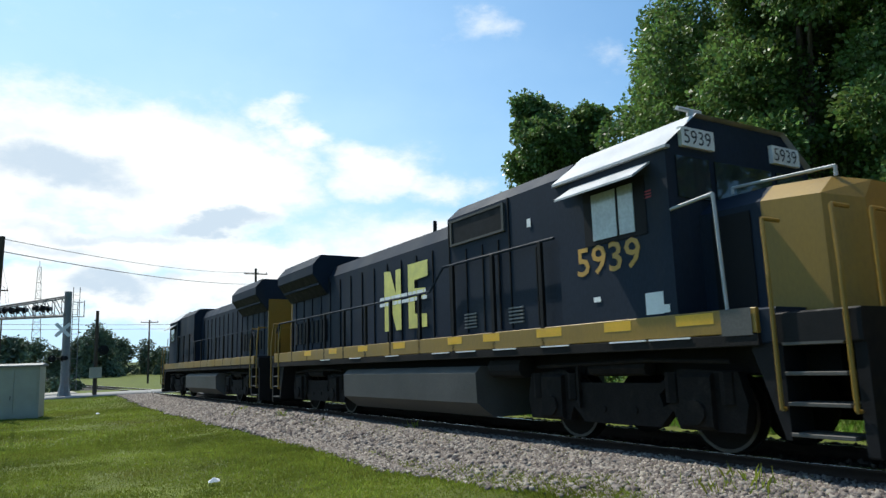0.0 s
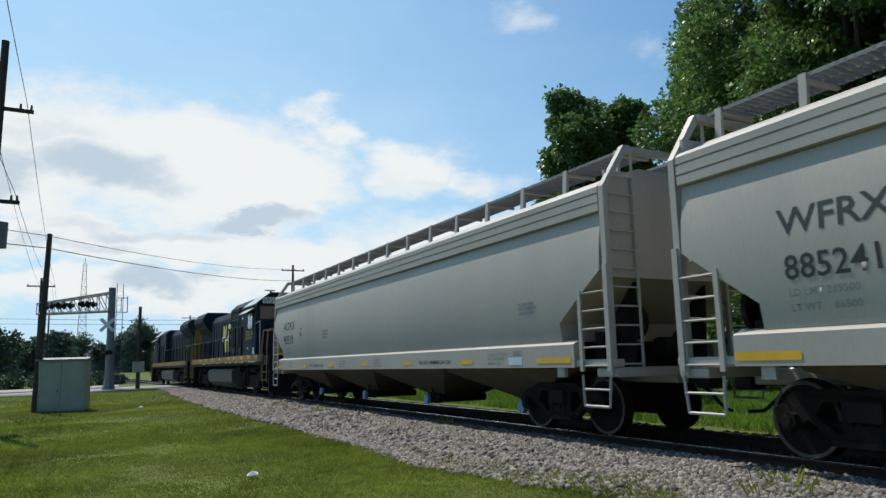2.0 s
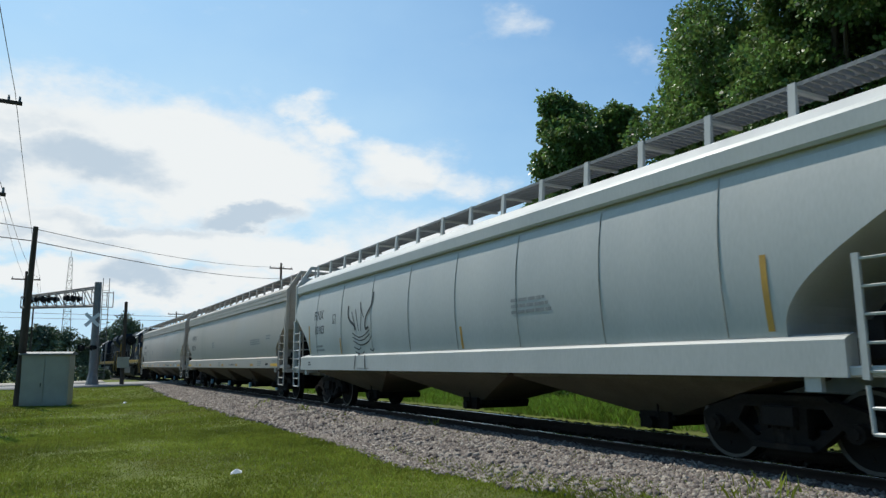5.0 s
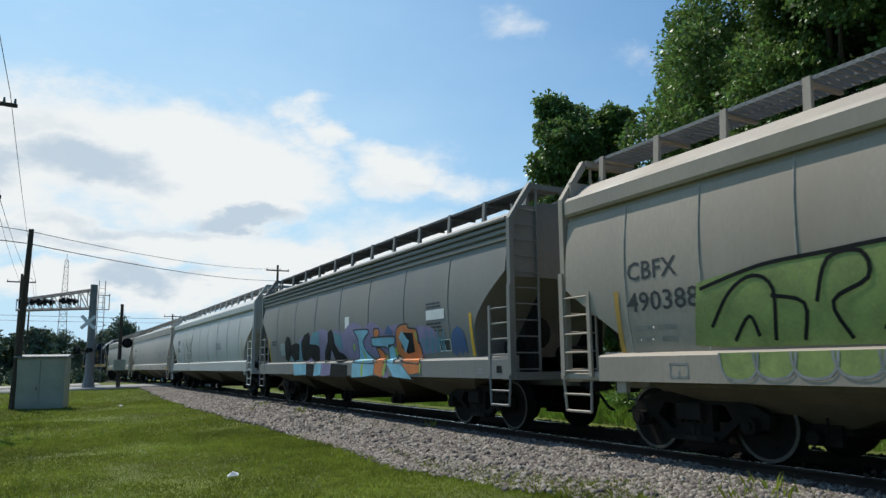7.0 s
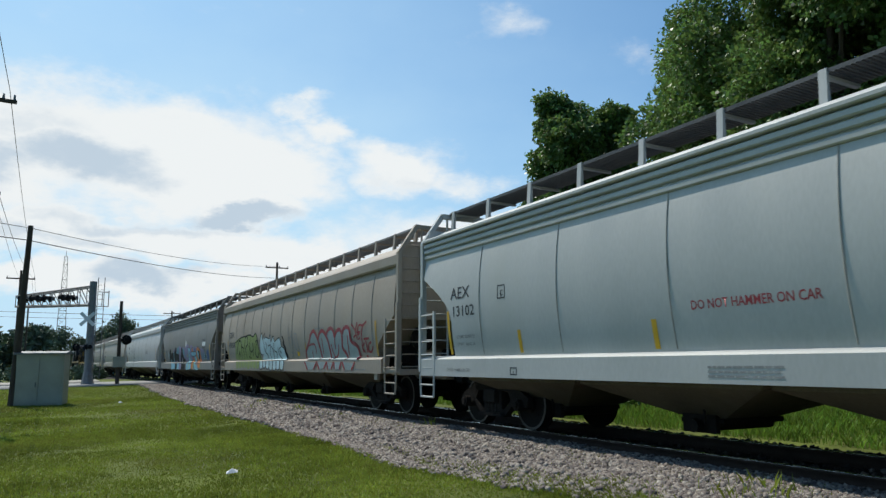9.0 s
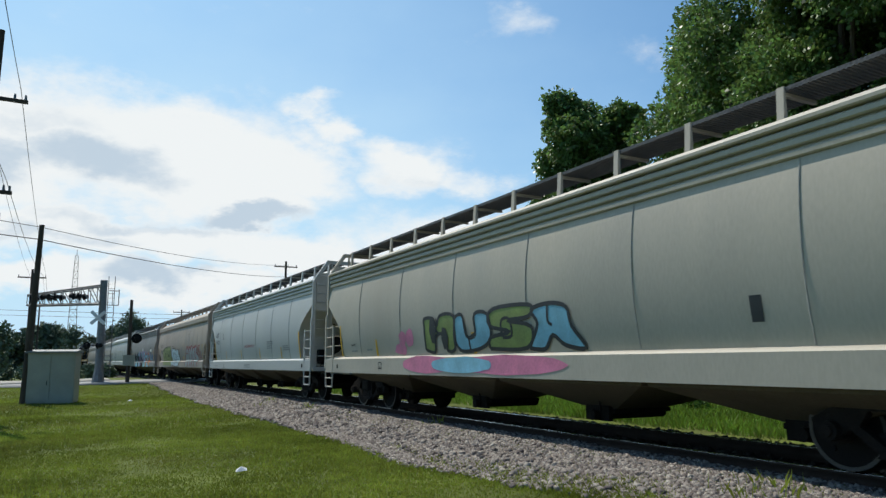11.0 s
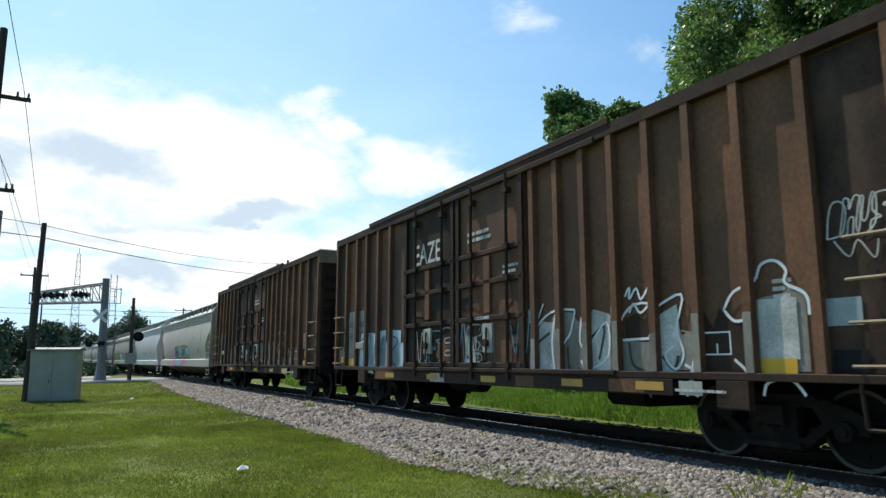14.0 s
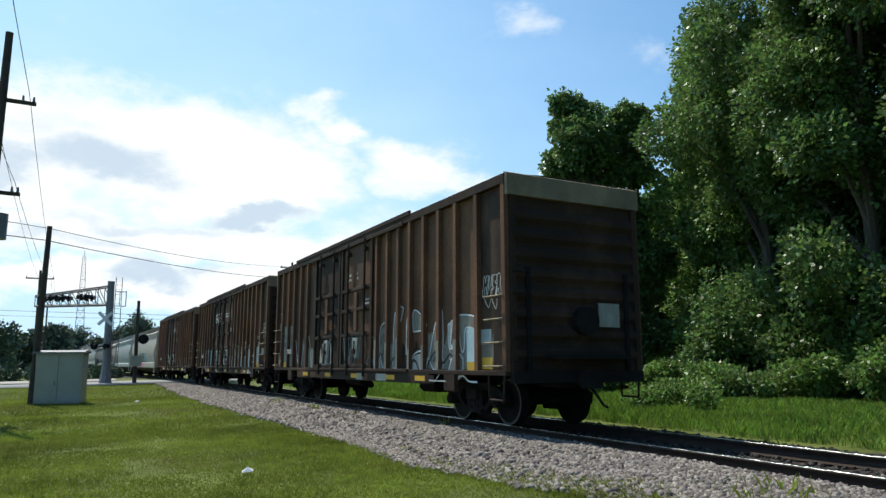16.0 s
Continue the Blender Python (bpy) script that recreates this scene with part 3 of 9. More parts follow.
def bars(parent, y, z, wide, high, rows, mat, side_x, name="small_lettering"):
    """Lines of small print as plain bars."""
    s, rng = Shape(), random.Random(int(y * 100 + z * 10))
    pitch = high / rows
    for i in range(rows):
        z0, u = z + high - (i + 1) * pitch, 0.0
        end = wide * rng.uniform(0.7, 1.0)
        while u < end:
            w = min(rng.uniform(0.05, 0.16) * (pitch / 0.06), end - u)
            z1 = z0 + pitch * 0.55
            s.add([(-(side_x(z0) + 0.0035), y - u, z0), (-(side_x(z0) + 0.0035), y - u - w, z0), (-(side_x(z1) + 0.0035), y - u - w, z1), (-(side_x(z1) + 0.0035), y - u, z1)], [(0, 1, 2, 3)])
            u += w + 0.25 * pitch
    return part(name, s, mat, parent)


def patch(parent, y, z, wide, high, mat, side_x, name="panel_mark", label="", out=0.006, lean=0.0):
    """A flat mark on the -x side, y its forward edge, z its foot."""
    s, n = Shape(), max(int(high / 0.12), 1)
    p = []
    for i in range(n + 1):
        w = z + high * i / n
        for u in (0.0, wide):
            p.append((-(side_x(w) + out), y - u - lean * i / n, w))
    s.add(p, [(2 * i, 2 * i + 1, 2 * i + 3, 2 * i + 2) for i in range(n)])
    return part(name, s, mat, parent, label)


def outline(parent, y, z, wide, high, mat, side_x, t=0.02, name="stencil_frame"):
    s = Shape()
    for a, b, c, d in ((0, wide, 0, t), (0, wide, high - t, high), (0, t, 0, high), (wide - t, wide, 0, high), (wide / 2 - t / 2, wide / 2 + t / 2, 0, high * .5)):
        s.add([(-(side_x(z + q) + 0.0035), y - u, z + q) for u, q in ((a, c), (b, c), (b, d), (a, d))], [(0, 1, 2, 3)])
    return part(name, s, mat, parent)


def strokes(parent, paths, width, mat, side_x, out, name="spray_paint", label=""):
    """Painted lines on the -x side: each path is a run of (along, up) points; along grows towards -y."""
    for path in paths:
        s, n = Shape(), len(path)
        p = []
        for i in range(n):
            a, b = path[max(i - 1, 0)], path[min(i + 1, n - 1)]
            dx, dz = b[0] - a[0], b[1] - a[1]
            k = math.hypot(dx, dz) or 1
            ox, oz = -dz / k * width / 2, dx / k * width / 2
            for q in (-1, 1):
                u, w = path[i][0] + ox * q, path[i][1] + oz * q
                p.append((-(side_x(w) + out), -u, w))
        s.add(p, [(2 * i, 2 * i + 1, 2 * i + 3, 2 * i + 2) for i in range(n - 1)])
        part(name, s, mat, parent, label)


def fill(parent, loops, mat, side_x, out, name="spray_fill", label=""):
    """Painted areas on the -x side, cut into level bands that follow the bulge of the side."""
    s = Shape()

    def spans(loop, w):
        cross = sorted(a[0] + (b[0] - a[0]) * (w - a[1]) / (b[1] - a[1]) for a, b in zip(loop, loop[1:] + loop[:1]) if (a[1] - w) * (b[1] - w) < 0)
        return list(zip(cross[::2], cross[1::2]))

    for loop in loops:
        z0, z1 = min(q[1] for q in loop) + 0.0007, max(q[1] for q in loop) - 0.0007
        n = max(int((z1 - z0) / 0.035), 5)
        rows = [(z0 + (z1 - z0) * i / n, spans(loop, z0 + (z1 - z0) * i / n)) for i in range(n + 1)]
        for (lo, foot), (hi, top) in zip(rows, rows[1:]):
            if len(foot) != len(top):
                foot = top = spans(loop, (lo + hi) / 2)
            for (a, b), (c, d) in zip(foot, top):
                s.add([(-(side_x(w) + out), -u, w) for w, u in ((lo, a), (lo, b), (hi, d), (hi, c))], [(0, 1, 2, 3)])
    s.weld()
    return part(name, s, mat, parent, label)


def curve(points, steps=5):
    """A smooth run through points."""
    out, n = [], len(points)
    for i in range(n - 1):
        a, b, c, d = (points[max(i - 1, 0)], points[i], points[i + 1], points[min(i + 2, n - 1)])
        for k in range(steps):
            t = k / steps
            out.append(tuple(0.5 * (2 * b[j] + (c[j] - a[j]) * t + (2 * a[j] - 5 * b[j] + 4 * c[j] - d[j]) * t * t + (3 * b[j] - a[j] - 3 * c[j] + d[j]) * t ** 3) for j in range(2)))
    return out + [points[-1]]


def coupler(parent, half):
    for e in (-1, 1):
        s = Shape().soft(-0.10, 0.10, min(e * (half - 0.5), e * (half + 0.30)), max(e * (half - 0.5), e * (half + 0.30)), 0.78, 0.98)
        s.soft(-0.17, 0.14, min(e * (half + 0.26), e * (half + 0.52)), max(e * (half + 0.26), e * (half + 0.52)), 0.72, 1.04, 0.04)
        part("coupler", s, UNDER, parent)
        h = Shape().pipe([(0.25, e * (half - 0.1), 0.85), (0.27, e * (half + 0.15), 0.62), (0.24, e * (half + 0.4), 0.42), (0.15, e * (half + 0.6), 0.40)], 0.025)
        part("air_hose", h, BLACK, parent)


# -- covered hopper cars --
def hopper_car(name_label, half, bays, paint, band="plain", knee=2.45, cut=1.75, round_end=False, seams=0, cap=None, board_post=1.25, sill_top=1.30, sill_foot=0.94, inset=1.05, open_board=True):
    """A covered hopper, half its length from end post to middle."""
    car = thing("hopper_car", name_label, "railway car", "cars of the train")

    def side_x(z):
        if z < sill_top + 0.02:
            return 1.602
        u = (min(z, 3.5) - 2.35) / 1.15
        return 1.61 - 0.135 * abs(u) ** 2.0

    hi = half - 0.22
    lo = hi - inset

    def reach(z):
        if z >= knee:
            return hi
        u = (knee - z) / (knee - cut)
        if round_end:
            return hi - (hi - lo) * math.sin(min(u, 1.0) * math.pi / 2) if u < 1 else lo
        return hi + (lo - hi) * min(u, 1.0)

    # the body: two bulged sides, slope sheets across the ends, a rounded roof
    zs = stations(sill_top + 0.02, cut, 0.10) + stations(cut, knee, 0.09)[1:] + stations(knee, 3.34, 0.12)[1:]
    cols = 40
    v, f = [], []
    for z in zs:
        for sgn in (-1, 1):
            for i in range(cols + 1):
                y = reach(z) * (2 * i / cols - 1)
                dent = -0.001 * (1 + noise.noise(Vector((y * 1.1, z * 0.9, half * 3 + sgn))))
                v.append((sgn * (side_x(z) + dent), y, z))
    w = 2 * (cols + 1)
    for j in range(len(zs) - 1):
        for sgn in (0, 1):
            o = sgn * (cols + 1)
            f += [(j * w + o + i, j * w + o + i + 1, (j + 1) * w + o + i + 1, (j + 1) * w + o + i) for i in range(cols)]
    body = part("body", Shape().add(v, f), paint, car, "smooth bulging steel body", smooth=True)
    for e in (-1, 1):
        s = Shape()
        p = [(sgn * side_x(z), e * reach(z), z) for z in zs for sgn in (-1, 1)]
        s.add(p, [(2 * j, 2 * j + 1, 2 * j + 3, 2 * j + 2) for j in range(len(zs) - 1)])
        part("slope_sheet", s, paint, body)
    roof = Shape().along_y([(-1.47, 3.35), (-1.47, 3.72), (-1.15, 3.96), (-0.72, 4.10), (0.72, 4.10), (1.15, 3.96), (1.47, 3.72), (1.47, 3.35)], -hi, hi)
    part("roof", roof, paint, car)
    for sgn in (-1, 1):
        s = Shape()
        if band == "ribbed":
            a, b = sgn * 1.46, sgn * 1.50
            ring = [(a, 3.34)]
            for z0, z1, o in ((3.34, 3.43, 0.05), (3.46, 3.55, 0.06), (3.58, 3.67, 0.07), (3.69, 3.77, 0.10)):
                c = b + sgn * o
                ring += [(b, z0 + 0.002), (c - sgn * 0.02, z0 + 0.004), (c, z0 + 0.02), (c, z1 - 0.02), (c - sgn * 0.02, z1), (b, z1 + 0.002)]
            s.along_y(ring + [(a, 3.78)], -hi - 0.02, hi + 0.02)
        elif band == "tall":
            a, b = sgn * 1.46, sgn * 1.58
            s.along_y([(a, 3.34), (b, 3.36), (b, 3.47), (b - sgn * 0.02, 3.475), (b - sgn * 0.02, 3.495), (b, 3.50), (b, 3.61), (b - sgn * 0.02, 3.615),
                       (b - sgn * 0.02, 3.635), (b, 3.64), (b, 3.73), (b - sgn * 0.06, 3.79), (a, 3.79)], -hi - 0.02, hi + 0.02)
        else:
            a, b = sgn * 1.46, sgn * 1.57
            s.along_y([(a, 3.42), (b - sgn * 0.03, 3.42), (b, 3.46), (b, 3.66), (b - sgn * 0.05, 3.72), (a, 3.72)], -hi - 0.02, hi + 0.02)
        part("top_chord", s, paint, car, "pressed steel top chord")
        # side sill with a lip that catches the sun
        a, b = sgn * 1.40, sgn * 1.60
        s = Shape().along_y([(a, sill_foot), (b + sgn * 0.012, sill_foot), (b + sgn * 0.012, sill_top - 0.03), (b - sgn * 0.03, sill_top), (a + sgn * 0.05, sill_top + 0.04), (a, sill_top + 0.04)], *((-half + 0.12, half - 0.12) if band == "ribbed" else (-half + 0.9, half - 0.9)))
        for e in (-1, 1) if band != "ribbed" else ():
            s.soft(min(sgn * 1.42, sgn * 1.58), max(sgn * 1.42, sgn * 1.58), min(e * (half - 0.92), e * half), max(e * (half - 0.92), e * half), sill_foot + 0.005, sill_foot + 0.115, 0.02)
            s.box(min(sgn * 1.50, sgn * 1.57), max(sgn * 1.50, sgn * 1.57), e * (half - 1.3) - 0.09, e * (half - 1.3) + 0.09, sill_foot - 0.15, sill_foot + 0.005)
        part("side_sill", s, paint, car, "deep side sill with a sunlit lip")
    # running boards of open grating on brackets
    for sgn in (-1, 1):
        s = Shape()
        n = int(2 * hi / (0.105 if open_board else 0.06))
        for i in range(n):
            y = -hi + 0.05 + i * 2 * hi / n
            s.box(min(sgn * 0.32, sgn * 0.94), max(sgn * 0.32, sgn * 0.94), y - 0.016, y + 0.016, 4.37, 4.42)
        for x in (0.32, 0.62, 0.93) if open_board else (0.32, 0.47, 0.62, 0.78, 0.93):
            s.box(sgn * x - 0.01, sgn * x + 0.01, -hi, hi, 4.38, 4.425)
        part("running_board", s, BOARD if open_board else GRATING, car, "steel grating running board")
        for i in range(int(2 * hi / board_post) + 1):
            s = Shape()
            y = -hi + 0.2 + i * (2 * hi - 0.4) / int(2 * hi / board_post)
            s.add([(sgn * x, y + dy, z) for dy in (-0.05, 0.05) for x, z in ((1.0, 3.98), (0.965, 4.43), (0.93, 4.43), (0.93, 3.98))],
                  [(0, 1, 2, 3), (4, 7, 6, 5), (0, 4, 5, 1), (1, 5, 6, 2), (2, 6, 7, 3), (3, 7, 4, 0)])
            s.box(min(sgn * 0.3, sgn * 0.94), max(sgn * 0.3, sgn * 0.94), y - 0.03, y + 0.03, 4.33, 4.37)
            part("board_bracket", s, paint, car)
    hatch = Shape().along_y([(-0.30, 4.10), (0.30, 4.10), (0.28, 4.20), (0.18, 4.24), (-0.18, 4.24), (-0.28, 4.20)], -hi + 0.5, hi - 0.5)
    part("trough_hatch", hatch, GRATING, car)
    # the ends: corner posts, ladders, stirrups, end platform and brake gear
    for e in (-1, 1):
        s = Shape()
        for sgn in (-1, 1):
            x0, x1 = sorted((sgn * 1.49, sgn * 1.585))
            ya, yb = sorted((e * (half - 0.17), e * (half - 0.07)))
            s.add([(x0, ya, 0.95), (x1, ya, 0.95), (x1, yb, 0.95), (x0, yb, 0.95), (x0, ya, 3.72), (x1, ya, 3.72), (x1, yb, 3.72), (x0, yb, 3.72),
                   (x0 - sgn * 0.46, ya, 4.40), (x1 - sgn * 0.50, ya, 4.40), (x1 - sgn * 0.50, yb, 4.40), (x0 - sgn * 0.46, yb, 4.40)],
                  [(0, 3, 2, 1), (0, 1, 5, 4), (1, 2, 6, 5), (2, 3, 7, 6), (3, 0, 4, 7), (4, 5, 9, 8), (5, 6, 10, 9), (6, 7, 11, 10), (7, 4, 8, 11), (8, 9, 10, 11)])
        s.box(-1.1, 1.1, min(e * (half - 0.21), e * (half - 0.10)), max(e * (half - 0.21), e * (half - 0.10)), 4.30, 4.40)
        part("end_post", s, paint, car, "folded steel corner posts")
        part("end_sheet", Shape().box(-1.44, 1.44, min(e * hi, e * (hi + 0.05)), max(e * hi, e * (hi + 0.05)), knee - 0.1, 4.0), paint, car)
        for sgn in (-1, 1):
            s = Shape()
            x = sgn * 1.60
            y0, y1 = e * (half - 0.72), e * (half - 0.10)
            s.box(x - 0.02, x + 0.02, y0 - 0.035, y0 + 0.035, 1.0, 2.22)
            s.box(x - 0.02, x + 0.02, y1 - 0.045, y1 + 0.045, 1.0, 2.55)
            for k in range(5):
                s.rod((x, y0, 1.08 + k * 0.27), (x, y1, 1.08 + k * 0.27), 0.016, 5)
            part("ladder", s, paint, car, "steel side ladder")
            s = Shape().pipe([(x, y0, 0.95), (x, y0 + e * 0.02, 0.50), (x, y1 - e * 0.05, 0.50), (x, y1, 0.95)], 0.022)
            s.rod((x, y0, 0.74), (x, y1, 0.74), 0.018)
            part("stirrup_step", s, paint, car)
            s = Shape()
            s.pipe([(sgn * 0.95, e * (half - 0.12), 1.0), (sgn * 0.95, e * (half - 0.12), 4.3)], 0.025)
            for k in range(11):
                s.rod((sgn * 0.95, e * (half - 0.10), 1.1 + k * 0.28), (sgn * 1.45, e * (half - 0.10), 1.1 + k * 0.28), 0.014, 5)
            part("end_ladder", s, paint, car)
        s = Shape().soft(-1.55, 1.55, min(e * (half - 0.45), e * half), max(e * (half - 0.45), e * half), 0.92, 1.05, 0.02)
        s.soft(-0.32, 0.32, min(e * (half - 3.4), e * (half - 0.1)), max(e * (half - 3.4), e * (half - 0.1)), 0.80, 1.02, 0.02)
        part("end_platform", s, paint, car)
        s = Shape()
        for x in (-0.75, 0.75):
            s.add([(x - 0.03, e * (half - 0.5), 1.05), (x + 0.03, e * (half - 0.5), 1.05), (x + 0.03, e * (half - 0.4), 2.4), (x - 0.03, e * (half - 0.4), 2.4),
                   (x - 0.03, e * (half - 1.6), 1.05), (x + 0.03, e * (half - 1.6), 1.05)], [(0, 1, 2, 3), (0, 4, 5, 1), (1, 5, 2), (0, 3, 4), (2, 5, 4, 3)])
        s.rod((0.0, e * (half - 0.75), 1.35), (0.9, e * (half - 0.75), 1.35), 0.17, 10)
        s.rod((-0.7, e * (half - 0.6), 1.75), (-0.7, e * (half - 0.52), 1.75), 0.30, 14)
        s.box(-1.1, -0.55, e * (half - 0.9) - 0.1, e * (half - 0.9) + 0.1, 1.2, 1.6)
        part("brake_gear", s, UNDER, car)
    # hopper bays with their outlet gates
    span = 2 * (lo - 0.25)
    pitch = span / bays
    for i in range(bays):
        yc = -span / 2 + pitch * (i + 0.5)
        a, b = pitch / 2 - 0.02, 0.30
        p = []
        for z, hx, hy in ((sill_foot + 0.06, 1.40, a), (sill_foot - 0.06, 1.38, a * 0.97), (0.42, 0.52, b)):
            p += [(-hx, yc - hy, z), (hx, yc - hy, z), (hx, yc + hy, z), (-hx, yc + hy, z)]
        s = Shape().add(p, [(0, 1, 5, 4), (1, 2, 6, 5), (2, 3, 7, 6), (3, 0, 4, 7), (4, 5, 9, 8), (5, 6, 10, 9), (6, 7, 11, 10), (7, 4, 8, 11), (8, 9, 10, 11)])
        bay = part("hopper_bay", s, BAY_DIRT, car, "dirty sloping discharge bay")
        g = Shape().soft(-0.6, 0.6, yc - 0.36, yc + 0.36, 0.36, 0.43, 0.01).rod((-0.78, yc, 0.33), (0.78, yc, 0.33), 0.085, 10)
        g.box(-0.66, -0.58, yc - 0.28, yc + 0.28, 0.24, 0.48).rod((-0.72, yc - 0.16, 0.36), (-0.80, yc - 0.22, 0.62), 0.016, 5)
        part("outlet_gate", g, UNDER if cap else TRUCK, bay)
        if cap:
            part("gate_cap", Shape().rod((-0.78, yc, 0.33), (-0.86, yc, 0.33), 0.115, 14), cap, bay, "round blue plastic cap")
    part("centre_sill", Shape().soft(-0.3, 0.3, -half + 0.2, half - 0.2, 0.86, 1.05), UNDER, car)
    # weld seams down the sides
    for i in range(seams):
        y = hi * (2 * (i + 1) / (seams + 1) - 1)
        s, zz = Shape(), stations(max(sill_top, 1.3) + 0.03, 3.36, 0.14)
        p = []
        for z in zz:
            yy = max(min(y, reach(z)), -reach(z))
            p += [(-(side_x(z) + 0.004), y - 0.012, z), (-(side_x(z) + 0.011), y, z), (-(side_x(z) + 0.004), y + 0.012, z)]
        keep = abs(y) < lo
        if keep:
            s.add(p, [(3 * j + k, 3 * j + k + 1, 3 * j + k + 4, 3 * j + k + 3) for j in range(len(zz) - 1) for k in range(2)])
            part("weld_seam", s, SEAM, car)
    for e in (-1, 1):
        freight_truck(car, e * (half - 2.05))
    coupler(car, half - 0.15)
    return car, side_x, hi, lo


def flat_side(x):
    return lambda z: x


# -- boxcars --
def box_car(label, half):
    car = thing("box_car", label, "railway car", "cars of the train")
    W, Z0, Z1 = 1.50, 0.98, 4.62
    part("body", Shape().box(-W + 0.03, W - 0.03, -half, half, Z0, Z1), RUST_DARK, car, "dark rusty steel body")
    for sgn in (-1, 1):
        v, cols, rows = [], 120, 24
        for j in range(rows + 1):
            for i in range(cols + 1):
                y, z = -half + 2 * half * i / cols, Z0 + (Z1 - Z0) * j / rows
                buckle = 0.011 * (1 + noise.noise(Vector((y * 2.4, z * 1.1, half * 7 + sgn)))) + 0.004 * noise.noise(Vector((y * 6, z * 3, half * 3)))
                v.append((sgn * (W - max(buckle, 0.0)), y, z))
        f = [(j * (cols + 1) + i, j * (cols + 1) + i + 1, (j + 1) * (cols + 1) + i + 1, (j + 1) * (cols + 1) + i) for j in range(rows) for i in range(cols)]
        part("side_sheet", Shape().add(v, f), RUST, car, "buckled rust-brown side sheets", smooth=True)
    roof = Shape().along_y([(-1.60, 4.56), (-1.60, 4.62), (-0.8, 4.67), (0, 4.69), (0.8, 4.67), (1.60, 4.62), (1.60, 4.56)], -half - 0.02, half + 0.02)
    for i in range(13):
        y = -half + (i + 0.5) * 2 * half / 13
        roof.along_y([(-1.56, 4.62), (-0.8, 4.70), (0, 4.72), (0.8, 4.70), (1.56, 4.62)], y - 0.04, y + 0.04)
    part("roof", roof, RUST_DARK, car)
    for sgn in (-1, 1):
        a = 1.615 * sgn
        part("roof_fascia", Shape().soft(min(a, a - sgn * 0.06), max(a, a - sgn * 0.06), -3.85, 5.35, 4.60, 4.71, 0.01), RUST_DARK, car, "raised eave strip above the doors")
        x0, x1 = sorted((sgn * 1.48, sgn * 1.60))
        part("top_chord", Shape().soft(x0, x1, -half, half, 4.44, 4.57, 0.01), RUST_DARK, car)
        s = Shape().soft(x0, x1, -half + 3.0, half - 3.0, 0.74, 0.95, 0.01).soft(x0, x1, -half, half, 0.95, 1.04, 0.01)
        part("side_sill", s, RUST_DARK, car, "grimy fish-belly side sill")
        door = (-1.62, 3.20)
        ys = [half - 0.05, 7.05, 6.27, 5.58, 4.82, 4.07, -1.85, -2.52, -3.17, -3.82, -4.54, -5.26, -6.01, -6.85, -half + 0.05]
        for y in ys:
            rib = Shape().along_x([(y - 0.06, 1.02), (y + 0.06, 1.02), (y + 0.06, 4.46), (y - 0.06, 4.46)], min(sgn * 1.49, sgn * 1.595), max(sgn * 1.49, sgn * 1.595))
            part("side_post", rib, RUST, car)
        # two wide doors on tracks
        mid = (door[0] + door[1]) / 2
        for k, (y0, y1) in enumerate(((mid + 0.03, door[1]), (door[0], mid - 0.03))):
            xs, xe = sorted((sgn * 1.49, sgn * 1.545))
            d = part("door", Shape().box(xs, xe, y0, y1, 1.02, 4.40), RUST if k else RUST_DARK, car, "closed rusty plug door")
            bx, be = sorted((sgn * 1.53, sgn * 1.605))
            s = Shape()
            for z in (1.10, 1.95, 2.62, 3.18):
                s.soft(bx, be - 0.0, y0, y1, z - 0.045, z + 0.045, 0.01)
            for y in (y0 + 0.08, y1 - 0.08):
                s.box(bx, be, y - 0.06, y + 0.06, 1.02, 4.40)
            part("door_frame_bar", s, RUST_DARK, d)
            s = Shape()
            for y in (y0 + (y1 - y0) * 0.2, y0 + (y1 - y0) * 0.72):
                s.rod((sgn * 1.63, y, 0.85), (sgn * 1.63, y, 4.50), 0.032, 8)
                for z in (1.1, 1.95, 2.62, 3.18, 4.2):
                    s.box(min(sgn * 1.56, sgn * 1.67), max(sgn * 1.56, sgn * 1.67), y - 0.07, y + 0.07, z - 0.05, z + 0.05)
            part("lock_rod", s, RUST_DARK, d)
            yb = y0 + (y1 - y0) * 0.5
            g = Shape().soft(min(sgn * 1.54, sgn * 1.60), max(sgn * 1.54, sgn * 1.60), yb - 0.16, yb + 0.16, 1.32, 1.86, 0.02)
            part("door_gear_box", g, DIRTY_WHITE, d, "dirty white latch gear cover")
            part("door_crank", Shape().rod((sgn * 1.62, yb, 1.78), (sgn * 1.66, yb - 0.05, 1.2), 0.02, 6).rod((sgn * 1.6, yb, 1.5), (sgn * 1.67, yb, 1.5), 0.07, 10), RUST_DARK, d)
            part("door_post", Shape().box(bx, be, yb - 0.10, yb + 0.10, 2.05, 3.1), RUST, d)
        t = Shape().soft(min(sgn * 1.54, sgn * 1.64), max(sgn * 1.54, sgn * 1.64), door[0] - 2.2, door[1] + 0.6, 0.98, 1.05, 0.01)
        t.soft(min(sgn * 1.54, sgn * 1.63), max(sgn * 1.54, sgn * 1.63), door[0] - 1.9, door[1] + 0.5, 4.40, 4.50, 0.01)
        part("door_track", t, RUST_DARK, car)
